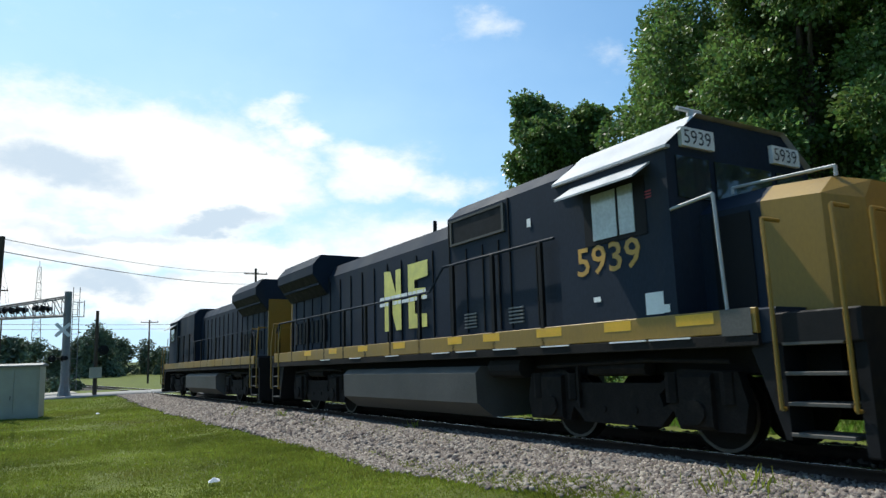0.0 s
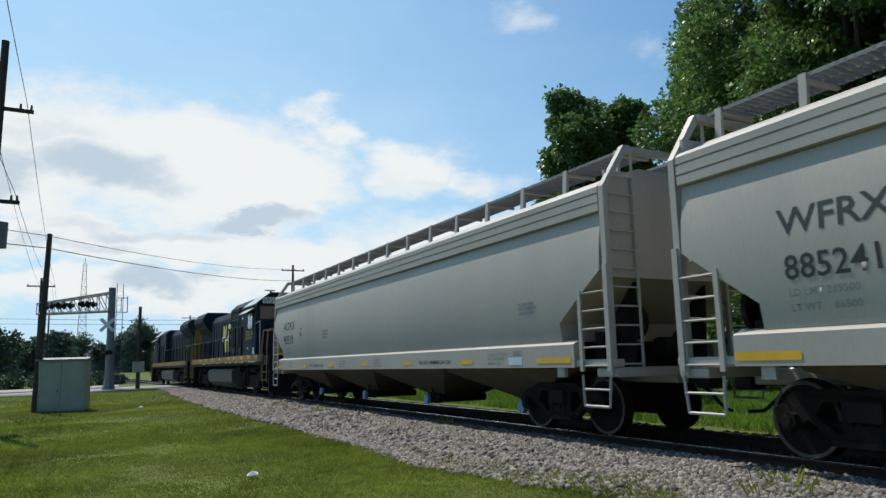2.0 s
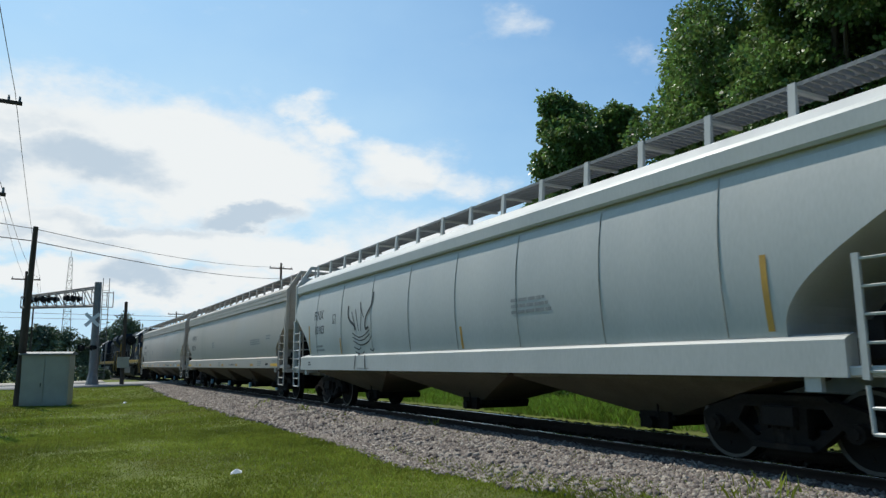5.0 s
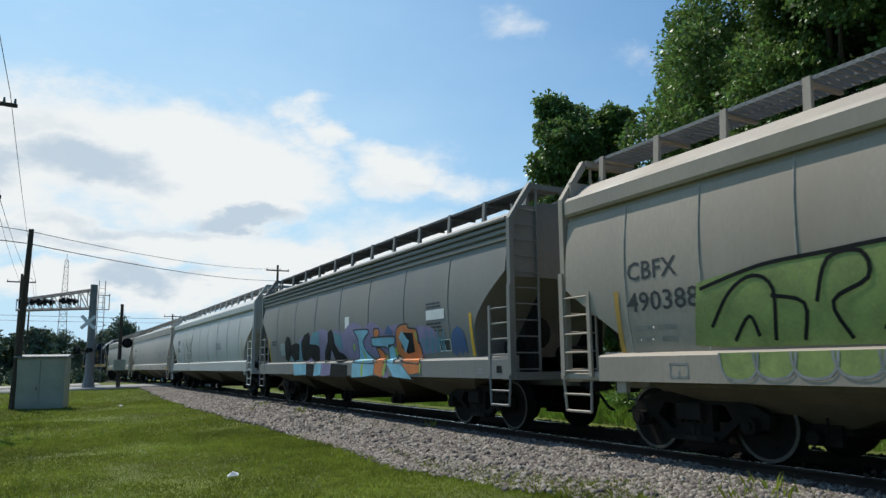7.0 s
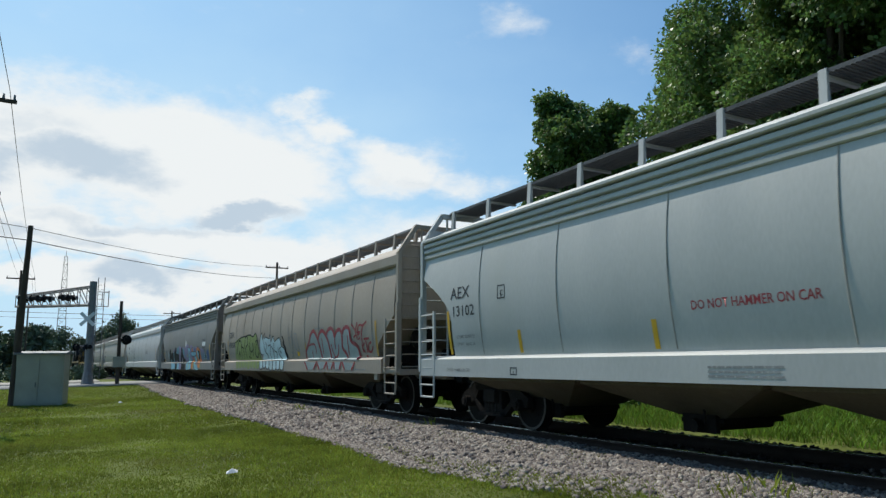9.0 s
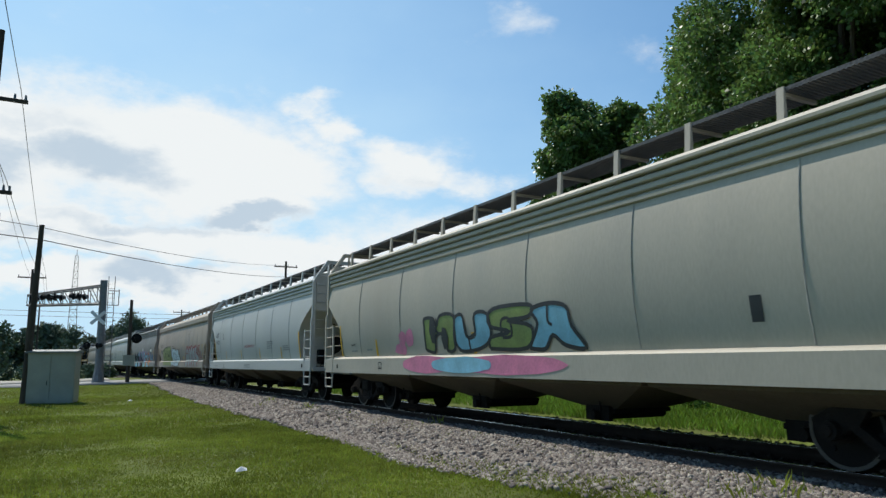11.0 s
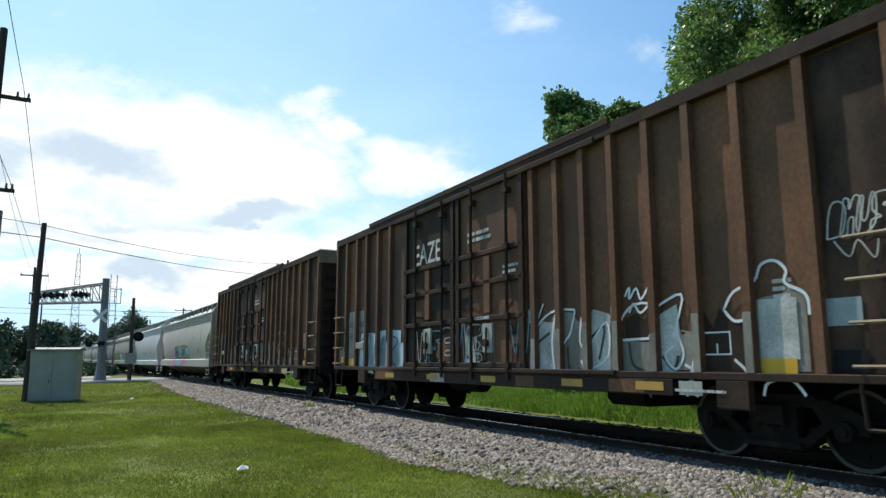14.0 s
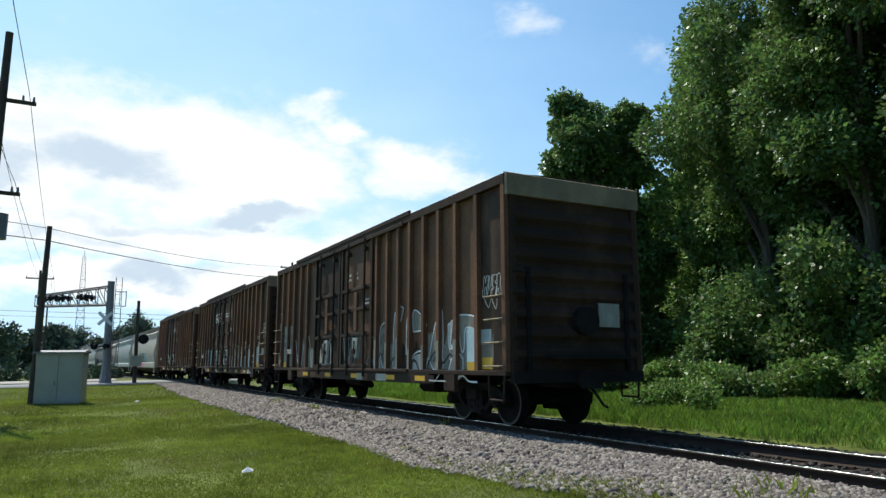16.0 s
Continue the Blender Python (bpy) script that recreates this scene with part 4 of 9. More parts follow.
        for e in (-1, 1):
            ya, yb = sorted((e * (half - 0.08), e * (half - 0.62)))
            for k in range(4):
                z = 1.12 + k * 0.42
                s = Shape().pipe([(sgn * 1.56, ya, z), (sgn * 1.66, ya, z), (sgn * 1.66, yb, z), (sgn * 1.56, yb, z)], 0.018, 5)
                part("grab_iron", s, END_TAN, car)
            s = Shape().pipe([(sgn * 1.57, ya, 0.98), (sgn * 1.57, ya + 0.04, 0.52), (sgn * 1.57, yb - 0.04, 0.52), (sgn * 1.57, yb, 0.98)], 0.022)
            part("stirrup_step", s, RUST_DARK, car)
            part("jacking_pad", Shape().soft(min(sgn * 1.5, sgn * 1.6), max(sgn * 1.5, sgn * 1.6), e * (half - 2.1) - 0.22, e * (half - 2.1) + 0.22, 0.62, 0.96, 0.02), RUST_DARK, car)
    for e in (-1, 1):
        for k in range(8):
            z = 1.35 + k * 0.36
            ring = [(e * half, z - 0.14), (e * (half + 0.075), z - 0.05), (e * (half + 0.075), z + 0.05), (e * half, z + 0.14)]
            part("end_corrugation", Shape().along_x(ring, -1.40, 1.40), RUST_DARK, car)
        for x in (-1.5, 1.5):
            s = Shape().soft(min(x, x * 0.93), max(x, x * 0.93), min(e * half, e * (half + 0.08)), max(e * half, e * (half + 0.08)), 0.95, 4.6, 0.01)
            part("corner_post", s, RUST_DARK, car)
        part("end_fascia", Shape().along_x([(e * half, 4.22), (e * (half + 0.09), 4.22), (e * (half + 0.09), 4.62), (e * half, 4.66)], -1.58, 1.58), END_TAN, car, "dirty tan band across the end")
        s = Shape()
        for x in (-1.15, 1.15):
            s.soft(x - 0.04, x + 0.04, min(e * (half + 0.06), e * (half + 0.12)), max(e * (half + 0.06), e * (half + 0.12)), 1.0, 2.9, 0.01)
        for k in range(5):
            s.rod((-1.15, e * (half + 0.13), 1.2 + k * 0.4), (-1.5, e * (half + 0.13), 1.2 + k * 0.4), 0.016, 5)
        s.soft(-0.8, 1.0, min(e * half, e * (half + 0.34)), max(e * half, e * (half + 0.34)), 1.25, 1.32, 0.01)
        s.rod((0.1, e * (half + 0.08), 1.95), (0.1, e * (half + 0.22), 1.95), 0.27, 16)
        s.soft(-1.5, 1.5, min(e * half, e * (half + 0.12)), max(e * half, e * (half + 0.12)), 0.82, 1.02, 0.01)
        part("end_hardware", s, UNDER, car)
        part("placard_board", Shape().soft(0.45, 0.95, min(e * (half + 0.09), e * (half + 0.12)), max(e * (half + 0.09), e * (half + 0.12)), 1.85, 2.3, 0.01), DIRTY_WHITE, car, "pale placard board")
        freight_truck(car, e * (half - 2.0))
    part("centre_sill", Shape().soft(-0.35, 0.35, -half + 0.1, half - 0.1, 0.72, 1.0).soft(-0.7, 0.7, -3.4, -2.6, 0.5, 0.9, 0.1).rod((-0.5, 1.5, 0.72), (-0.5, 2.7, 0.72), 0.2, 10), UNDER, car)
    coupler(car, half)
    return car


# -- engines: built with the cab at the -y end --
def engine(label, digits):
    car = thing("engine", label, "locomotive", "engines of the train")
    H = 9.55
    flat = flat_side(1.42)
    hood = flat_side(1.12)
    part("deck", Shape().soft(-1.5, 1.5, -H + 0.9, H - 0.6, 1.30, 1.69, 0.02), LOCO_BLUE, car, "engine deck over the frame")
    for sgn in (-1, 1):
        x0, x1 = sorted((sgn * 1.50, sgn * 1.56))
        part("sill_stripe", Shape().soft(x0, x1, -H + 1.1, H - 0.6, 1.42, 1.70, 0.01), LOCO_YELLOW, car, "faded yellow sill stripe")
        part("frame_edge", Shape().soft(x0, x1 - 0.01 * sgn if sgn > 0 else x1, -H + 1.1, H - 0.6, 1.28, 1.415, 0.01), UNDER, car)
        for k in range(11):
            y = H - 1.0 - k * 1.33
            s = Shape().soft(sgn * 1.53 - 0.03, sgn * 1.53 + 0.03, y - 0.04, y + 0.04, 1.3, 2.62 if y > -1.5 else 3.04, 0.008)
            part("handrail_post", s, BLACK, car)
        ends = [(sgn * 1.53, H - 0.7, 2.35), (sgn * 1.53, H - 1.0, 2.62), (sgn * 1.53, -1.2, 2.62), (sgn * 1.53, -1.75, 3.04), (sgn * 1.53, -5.1, 3.04)]
        part("handrail", Shape().pipe(ends, 0.024), LOCO_BLUE, car)
    # long hood, stepped up beside the cab
    long_hood = Shape().along_y([(-1.02, 1.6), (-1.02, 3.75), (-0.82, 4.08), (0.82, 4.08), (1.02, 3.75), (1.02, 1.6)], -1.75, H - 0.75)
    part("long_hood", long_hood, LOCO_BLUE, car, "dark blue engine hood")
    for k in range(14):
        y = H - 1.15 - k * 0.74
        for sgn in (-1, 1):
            part("hood_door_seam", Shape().box(min(sgn * 1.015, sgn * 1.045), max(sgn * 1.015, sgn * 1.045), y - 0.014, y + 0.014, 1.75, 3.6), BLACK, car)
    for k in range(8):
        y = H - 1.25 - k * 0.36
        for sgn in (-1, 1):
            part("hood_louvre", Shape().box(min(sgn * 1.018, sgn * 1.05), max(sgn * 1.018, sgn * 1.05), y - 0.10, y + 0.10, 1.95, 2.6), BLACK, car, "dark louvred opening")
    part("hood_end", Shape().soft(-1.03, 1.03, H - 0.76, H - 0.68, 1.62, 3.7, 0.02), LOCO_YELLOW, car, "yellow hood end panel")
    wing = Shape().along_y([(-1.05, 3.30), (-1.50, 3.86), (-1.50, 4.12), (-1.25, 4.42), (1.25, 4.42), (1.50, 4.12), (1.50, 3.86), (1.05, 3.30)], H - 3.95, H - 0.7)
    part("radiator_wing", wing, LOCO_BLUE, car, "overhanging radiator wing")
    for sgn in (-1, 1):
        g = Shape().add([(sgn * 1.06, H - 3.9, 3.28), (sgn * 1.06, H - 0.75, 3.28), (sgn * 1.49, H - 0.75, 3.83), (sgn * 1.49, H - 3.9, 3.83)], [(0, 1, 2, 3)])
        part("radiator_screen", g, BLACK, car, "black radiator screen")
        part("radiator_rail", Shape().box(sgn * 1.3 - 0.02, sgn * 1.3 + 0.02, H - 3.9, H - 0.75, 3.55, 3.62), LOCO_BLUE, car)
    blower = Shape().along_y([(-1.40, 1.6), (-1.40, 3.98), (-1.12, 4.24), (1.12, 4.24), (1.40, 3.98), (1.40, 1.6)], -5.2, -1.75)
    part("equipment_cabin", blower, LOCO_BLUE, car, "tall equipment cabinet behind the cab")
    screen = part("inertial_screen", Shape().box(-1.425, -1.395, -3.62, -1.95, 3.46, 3.88), BLACK, car, "black air intake screen")
    for y0, y1, z0, z1 in ((-3.68, -1.89, 3.88, 3.92), (-3.68, -1.89, 3.42, 3.46), (-3.68, -3.62, 3.46, 3.88), (-1.95, -1.89, 3.46, 3.88)):
        part("screen_frame", Shape().box(-1.445, -1.40, y0, y1, z0, z1), TANK_GREY, screen)
    for y, z1 in ((-1.8, 3.9), (-2.4, 3.3), (-2.95, 3.3), (-3.45, 3.3), (-3.78, 3.98), (-4.5, 3.0), (-5.17, 3.8)):
        part("cabinet_seam", Shape().box(-1.42, -1.398, y - 0.014, y + 0.014, 1.75, z1), BLACK, car)
    for y in (-2.5, -3.9):
        for k in range(5):
            part("vent_slot", Shape().box(-1.425, -1.40, y - 0.2, y + 0.2, 1.83 + k * 0.06, 1.855 + k * 0.06), GALV, car)
    # cab
    cab = Shape().along_y([(-1.52, 1.6), (-1.52, 3.84), (-0.95, 4.32), (0.95, 4.32), (1.52, 3.84), (1.52, 1.6)], -7.36, -5.2)
    part("cab", cab, LOCO_BLUE, car, "dark blue crew cab")
    part("cab_roof", Shape().add([(sx * x, y, z) for sx in (-1, 1) for y in (-7.43, -5.18) for x, z in ((1.58, 3.85), (0.93, 4.36))] ,
                                 [(0, 1, 3, 2), (4, 6, 7, 5), (1, 5, 7, 3)]).box(-1.58, -1.50, -7.43, -5.18, 3.81, 3.85), LOCO_ROOF, car, "sun-bleached sloping cab roof")
    for sgn in (-1, 1):
        x0, x1 = sorted((sgn * 1.50, sgn * 1.535))
        w = part("cab_window", Shape().box(x0, x1, -6.98, -5.80, 2.78, 3.56), BLACK, car, "black-framed side window")
        p0, p1 = sorted((sgn * 1.52, sgn * 1.545))
        for ya, yb in ((-6.45, -5.98), (-6.78, -6.50)):
            part("pane", Shape().box(p0, p1, ya, yb, 2.84, 3.50), GLASS_PALE, w, "glass with a pale sky reflection painted in")
        part("window_awning", Shape().add([(sgn * 1.52, -7.1, 3.72), (sgn * 1.52, -5.55, 3.72), (sgn * 1.86, -5.55, 3.50), (sgn * 1.86, -7.1, 3.50),
                                           (sgn * 1.52, -7.1, 3.69), (sgn * 1.52, -5.55, 3.69), (sgn * 1.86, -5.55, 3.47), (sgn * 1.86, -7.1, 3.47)],
                                          [(0, 1, 2, 3), (4, 7, 6, 5), (0, 4, 5, 1), (1, 5, 6, 2), (2, 6, 7, 3), (3, 7, 4, 0)]), LOCO_ROOF, car, "pale sheet-metal awning")
    f = Shape()
    for x0, x1 in ((-1.35, -0.72), (-0.6, 0.6), (0.72, 1.35)):
        f.box(x0, x1, -7.385, -7.35, 3.2, 3.75)
    part("front_window", f, GLASS_DARK, car, "dark cab front windows")
    board = part("number_board", Shape().box(0.62, 1.25, -7.42, -7.35, 3.88, 4.14), WHITE, car, "white number board on the cab front")
    board = part("number_board", Shape().box(-1.25, -0.62, -7.42, -7.35, 3.88, 4.14), WHITE, car, "white number board on the cab front")
    cu = bpy.data.curves.new("words", "FONT")
    cu.body, cu.size = digits, 0.27
    ob = bpy.data.objects.new("words", cu)
    scene.collection.objects.link(ob)
    bpy.context.view_layer.update()
    me = bpy.data.meshes.new_from_object(ob.evaluated_get(bpy.context.evaluated_depsgraph_get()))
    bpy.data.objects.remove(ob), bpy.data.curves.remove(cu)
    me.materials.clear()
    me.materials.append(INK)
    for x in (-1.22, 0.65):
        part("board_number", me, INK, board, at=pose(x, -7.425, 3.92, 90, 0, 0))
    # low nose, dark at the cab and yellow ahead
    nose = [(-0.98, 1.6), (-0.98, 2.98), (-0.70, 3.20), (0.70, 3.20), (0.98, 2.98), (0.98, 1.6)]
    part("nose_rear", Shape().along_y(nose, -8.25, -7.36), LOCO_BLUE, car)
    part("nose_walkway", Shape().pipe([(-0.72, -7.7, 3.22), (-0.72, -7.7, 3.30), (-0.66, -9.0, 3.26), (-0.66, -9.0, 3.14)], 0.02), LOCO_ROOF, car, "thin rail along the nose top")
    part("bell", Shape().rod((-0.9, -7.3, 4.36), (-0.9, -7.3, 4.44), 0.05, 8).rod((-1.15, -7.3, 4.44), (-0.7, -7.3, 4.44), 0.03, 6), LOCO_ROOF, car)
    p = [(x, -8.25, z) for x, z in nose] + [(x * 0.94, -8.95, z - 0.05 if z > 2 else z) for x, z in nose] + [(x * 0.62, -9.25, z - 0.14 if z > 2 else z) for x, z in nose]
    q = [(i, (i + 1) % 6, (i + 1) % 6 + 6, i + 6) for i in range(6)] + [(i + 6, (i + 1) % 6 + 6, (i + 1) % 6 + 12, i + 12) for i in range(6)]
    part("nose", Shape().add(p, q + [tuple(range(12, 18)), tuple(range(5, -1, -1))]), LOCO_YELLOW, car, "faded yellow low nose")
    for sgn in (-1, 1):
        part("cab_handrail", Shape().pipe([(sgn * 1.5, -7.36, 3.02), (sgn * 1.5, -8.0, 3.08), (sgn * 1.5, -8.05, 1.7)], 0.022), LOCO_ROOF, car, "pale handrail")
        part("nose_door", Shape().box(min(sgn * 0.985, sgn * 1.0), max(sgn * 0.985, sgn * 1.0), -8.1, -7.55, 1.75, 2.9), BLACK, car)
    # end platforms: steps, handrails, pilot
    for e, yy in ((-1, -H), (1, H - 0.15)):
        s = Shape().soft(-1.52, 1.52, min(yy, yy - e * 0.9), max(yy, yy - e * 0.9), 1.28, 1.62, 0.02)
        s.soft(-1.48, 1.48, min(yy, yy - e * 0.12), max(yy, yy - e * 0.12), 0.18, 1.3, 0.02)
        part("pilot", s, BLACK, car)
        for sgn in (-1, 1):
            s = Shape()
            for k in range(4):
                z = 0.36 + k * 0.31
                s.soft(min(sgn * 1.1, sgn * 1.52), max(sgn * 1.1, sgn * 1.52), min(yy - e * 0.2, yy - e * 0.85), max(yy - e * 0.2, yy - e * 0.85), z - 0.02, z + 0.02, 0.006)
            part("step", s, TANK_GREY, car, "steel boarding steps")
            side = Shape().along_x([(yy - e * 0.86, 0.3), (yy - e * 0.92, 0.3), (yy - e * 1.25, 1.3), (yy - e * 0.86, 1.3)], min(sgn * 1.1, sgn * 1.5), max(sgn * 1.1, sgn * 1.5))
            part("step_side", side, BLACK, car)
            for d in (0.12, 0.9):
                s = Shape().pipe([(sgn * 1.5, yy - e * d, 0.62), (sgn * 1.56, yy - e * d, 0.62), (sgn * 1.56, yy - e * d, 2.0), (sgn * 1.50, yy - e * (d + 0.05), 2.66), (sgn * 1.2, yy - e * (d + 0.05), 2.66)], 0.024)
                part("grab_rail", s, LOCO_YELLOW, car, "bent yellow grab rail")
        s = Shape().pipe([(-0.9, yy - e * 0.1, 1.6), (-0.9, yy - e * 0.1, 2.66), (0.9, yy - e * 0.1, 2.66), (0.9, yy - e * 0.1, 1.6)], 0.024)
        part("end_rail", s, LOCO_YELLOW, car)
    # fuel tank, reservoirs, trucks
    tank = Shape().along_y([(-1.15, 0.24), (-1.50, 0.50), (-1.52, 1.02), (-1.40, 1.14), (1.40, 1.14), (1.52, 1.02), (1.50, 0.50), (1.15, 0.24)], -2.75, 3.3)
    part("fuel_tank", tank, TANK_GREY, car, "dusty grey fuel tank")
    part("frame_beam", Shape().soft(-0.9, 0.9, -H + 0.6, H - 0.5, 0.95, 1.3).rod((-1.25, -3.9, 1.1), (-1.25, -3.0, 1.1), 0.17, 12).rod((-1.2, -2.3, 0.75), (-1.2, -2.1, 0.75), 0.2, 12), UNDER, car)
    for yc in (-5.98, 5.85):
        outer = [(-2.05, 0.62), (-1.98, 0.30), (-1.05, 0.30), (-0.95, 0.52), (-0.72, 0.30), (0.72, 0.30), (0.95, 0.52), (1.05, 0.30), (1.98, 0.30), (2.05, 0.62), (1.95, 1.0), (1.1, 1.04), (0.75, 0.86),
                 (-0.75, 0.86), (-1.1, 1.04), (-1.95, 1.0)]
        holes = [[(-0.92, 0.62), (-0.8, 0.56), (-0.74, 0.72), (-0.9, 0.84)], [(0.92, 0.62), (0.9, 0.84), (0.74, 0.72), (0.8, 0.56)]]
        for sgn in (-1, 1):
            v, fc = ring_wall(outer, holes, sgn * 1.12, sgn * 1.26)
            s = Shape().add(v, fc)
            for y in (-1.37, 1.37):
                s.soft(min(sgn * 1.2, sgn * 1.34), max(sgn * 1.2, sgn * 1.34), y - 0.24, y + 0.24, 0.32, 0.98, 0.04)
                s.rod((sgn * 1.3, y, 0.52), (sgn * 1.38, y, 0.52), 0.15, 12)
                for d in (-0.42, 0.42):
                    s.rod((sgn * 1.2, y + d, 0.62), (sgn * 1.2, y + d, 1.0), 0.12, 8)
            for y in (-0.3, 0.3):
                s.rod((sgn * 1.26, y, 0.5), (sgn * 1.28, y, 0.5), 0.05, 8)
            s.rod((sgn * 1.2, -0.55, 1.06), (sgn * 1.2, 0.55, 1.06), 0.11, 8)
            s.pipe([(sgn * 1.3, -1.9, 1.12), (sgn * 1.34, -0.6, 1.16), (sgn * 1.3, 1.7, 1.10)], 0.03)
            s.box(min(sgn * 1.28, sgn * 1.32), max(sgn * 1.28, sgn * 1.32), 0.75, 0.80, 0.5, 1.1)
            part("truck_frame", s, TRUCK, car, "dusty cast engine truck frame", at=pose(0, yc, 0))
        for d in (-1.37, 1.37):
            wheelset(car, yc + d, 0.508)
    coupler(car, H + 0.05)
    # roof details
    part("exhaust_housing", Shape().soft(-0.5, 0.5, 3.2, 4.4, 4.06, 4.2, 0.03), BLACK, car)
    part("roof_hatch", Shape().soft(-0.35, 0.35, 0.2, 1.2, 4.06, 4.24, 0.03), BLACK, car)
    part("stack", Shape().rod((0.25, 1.6, 4.06), (0.25, 1.6, 4.75), 0.05, 8), BLACK, car)
    for y in (-0.6, -1.0, -1.4):
        part("roof_lifting_lug", Shape().rod((-0.3, y, 4.06), (-0.3, y, 4.2), 0.09, 8), BLACK, car)
    # lettering and marks on the camera's side
    for sgn in (-1,):
        lettering(car, digits, -5.57, 2.38, 0.40, AMBER, flat_side(1.525), "cab_number", "faded yellow cab number", wide=1.12)
        side, hs = flat_side(1.525), flat_side(1.05)
        # the owner's mark, as plain blocks with a strip of small print across
        tall = [(-1.85, 2.0), (-1.85, 3.44), (-1.52, 3.42), (-1.24, 2.86), (-1.24, 3.40), (-0.98, 3.40), (-0.98, 2.0), (-1.24, 2.0), (-1.54, 2.62), (-1.54, 2.0)]
        wide = [(-0.62, 2.0), (-0.62, 3.44), (0.30, 3.44), (0.29, 3.08), (-0.32, 3.08), (-0.32, 2.86), (0.18, 2.86), (0.18, 2.62), (-0.32, 2.62), (-0.32, 2.30), (0.22, 2.30), (0.22, 2.0)]
        for loop in (tall, wide):
            fill(car, [loop], PALE_YELLOW, hs, 0.008, "yellow_mark", "pale yellow painted block")
        bars(car, 2.1, 2.60, 2.55, 0.28, 2, WHITE, flat_side(1.058), "white_lettering")
        patch(car, -6.86, 1.73, 0.30, 0.28, WHITE, side, "white_plate", "white plate below the cab")
        patch(car, -7.15, 1.74, 0.10, 0.10, WHITE, side, "white_plate")
        patch(car, -5.9, 1.98, 0.14, 0.07, WHITE, side, "white_plate")
        patch(car, -4.3, 3.36, 0.10, 0.14, WHITE, flat_side(1.41), "white_plate")
        for y, w in ((-1.9, 0.5), (-3.1, 0.5), (-4.6, 0.6), (-6.1, 0.5), (-7.35, 0.55), (0.4, 0.55), (2.3, 0.55), (4.2, 0.55), (6.1, 0.55)):
            patch(car, y, 1.55, w, 0.13, BRIGHT_YELLOW, flat_side(1.56), "reflector_strip", "bright yellow reflector", out=0.004)
        patch(car, -8.0, 1.40, 0.40, 0.30, TANK_GREY, flat_side(1.565), "grey_plate")
        for k in range(3):
            patch(car, -6.95, 3.24 + k * 0.04, 0.14, 0.02, SPRAY_RED, side, "flag_stripe")
        for y in (-1.5, -2.4, -3.6, -4.9, -6.4, -7.1, 0.6, 2.6, 4.6):
            part("worn_edge", Shape().box(-1.575, -1.555, y - 0.45, y + 0.2, 1.395, 1.415), WHITE, car, "worn bright edge")
    return car


# ---- the train ----
TRAIN, TURNED = [], set()


def couple(ob, middle, turn=0):
    TRAIN.append((ob, middle, turn))
    if turn:
        TURNED.add(ob)


def blob(y0, y1, z0, z1, seed, n=14, rough=0.25):
    """A lumpy painted outline between two places along the car (along grows towards -y)."""
    rng = random.Random(seed)
    pts = []
    for i in range(n):
        a = i * math.tau / n
        k = 1 + rng.uniform(-rough, rough)
        pts.append(((y0 + y1) / 2 + math.cos(a) * (y1 - y0) / 2 * k, (z0 + z1) / 2 + math.sin(a) * (z1 - z0) / 2 * k))
    return pts


GLYPHS = [
    [(0.0, 0.0), (0.0, 0.55), (0.1, 0.92), (0.5, 1.02), (0.92, 0.85), (1.04, 0.5), (0.95, 0.1), (0.55, -0.02)],
    [(0.0, 0.02), (0.05, 0.7), (0.0, 1.0), (0.3, 0.98), (0.42, 0.7), (0.6, 1.02), (0.95, 0.95), (1.04, 0.4), (0.98, 0.0), (0.72, 0.0), (0.66, 0.45), (0.36, 0.4), (0.34, 0.0)],
    [(0.0, 0.25), (0.02, 0.95), (0.3, 1.02), (0.34, 0.42), (0.62, 0.4), (0.66, 1.0), (0.98, 0.96), (1.05, 0.3), (0.8, 0.0), (0.25, -0.03)],
    [(0.02, 0.0), (0.06, 0.32), (0.55, 0.4), (0.05, 0.6), (0.1, 0.98), (0.98, 1.0), (0.95, 0.74), (0.55, 0.7), (1.02, 0.5), (0.95, 0.02)],
    [(-0.05, 0.0), (0.22, 0.6), (0.1, 0.95), (0.5, 1.05), (0.8, 0.92), (0.85, 0.5), (1.1, 0.0), (0.75, 0.02), (0.5, 0.3), (0.3, 0.0)],
    [(0.0, 0.0), (0.0, 1.0), (0.95, 1.02), (1.0, 0.78), (0.4, 0.72), (0.42, 0.6), (0.85, 0.58), (0.84, 0.4), (0.4, 0.38), (0.42, 0.25), (1.02, 0.22), (1.0, 0.0)]]


def bubble(u0, u1, z0, z1, seed):
    """One fat painted letter-like shape, as an outline."""
    rng = random.Random(seed)
    w, h = u1 - u0, z1 - z0
    base = GLYPHS[seed % len(GLYPHS)]
    pts = [(u0 + w * (p + rng.uniform(-.05, .05)) + 0.06 * q, z0 + h * (q + rng.uniform(-.04, .04))) for p, q in base]
    return curve(pts + pts[:1], 4)


def scrawl(u0, u1, z0, z1, n, seed):
    """A loose run of hand-sprayed loops between two places."""
    rng = random.Random(seed)
    pts = []
    for i in range(n):
        u = u0 + (u1 - u0) * i / (n - 1)
        pts.append((u + rng.uniform(-.1, .1) * (u1 - u0) / n, (z0 if i % 2 else z1) + rng.uniform(-.2, .2) * (z1 - z0)))
    return curve(pts, 6)


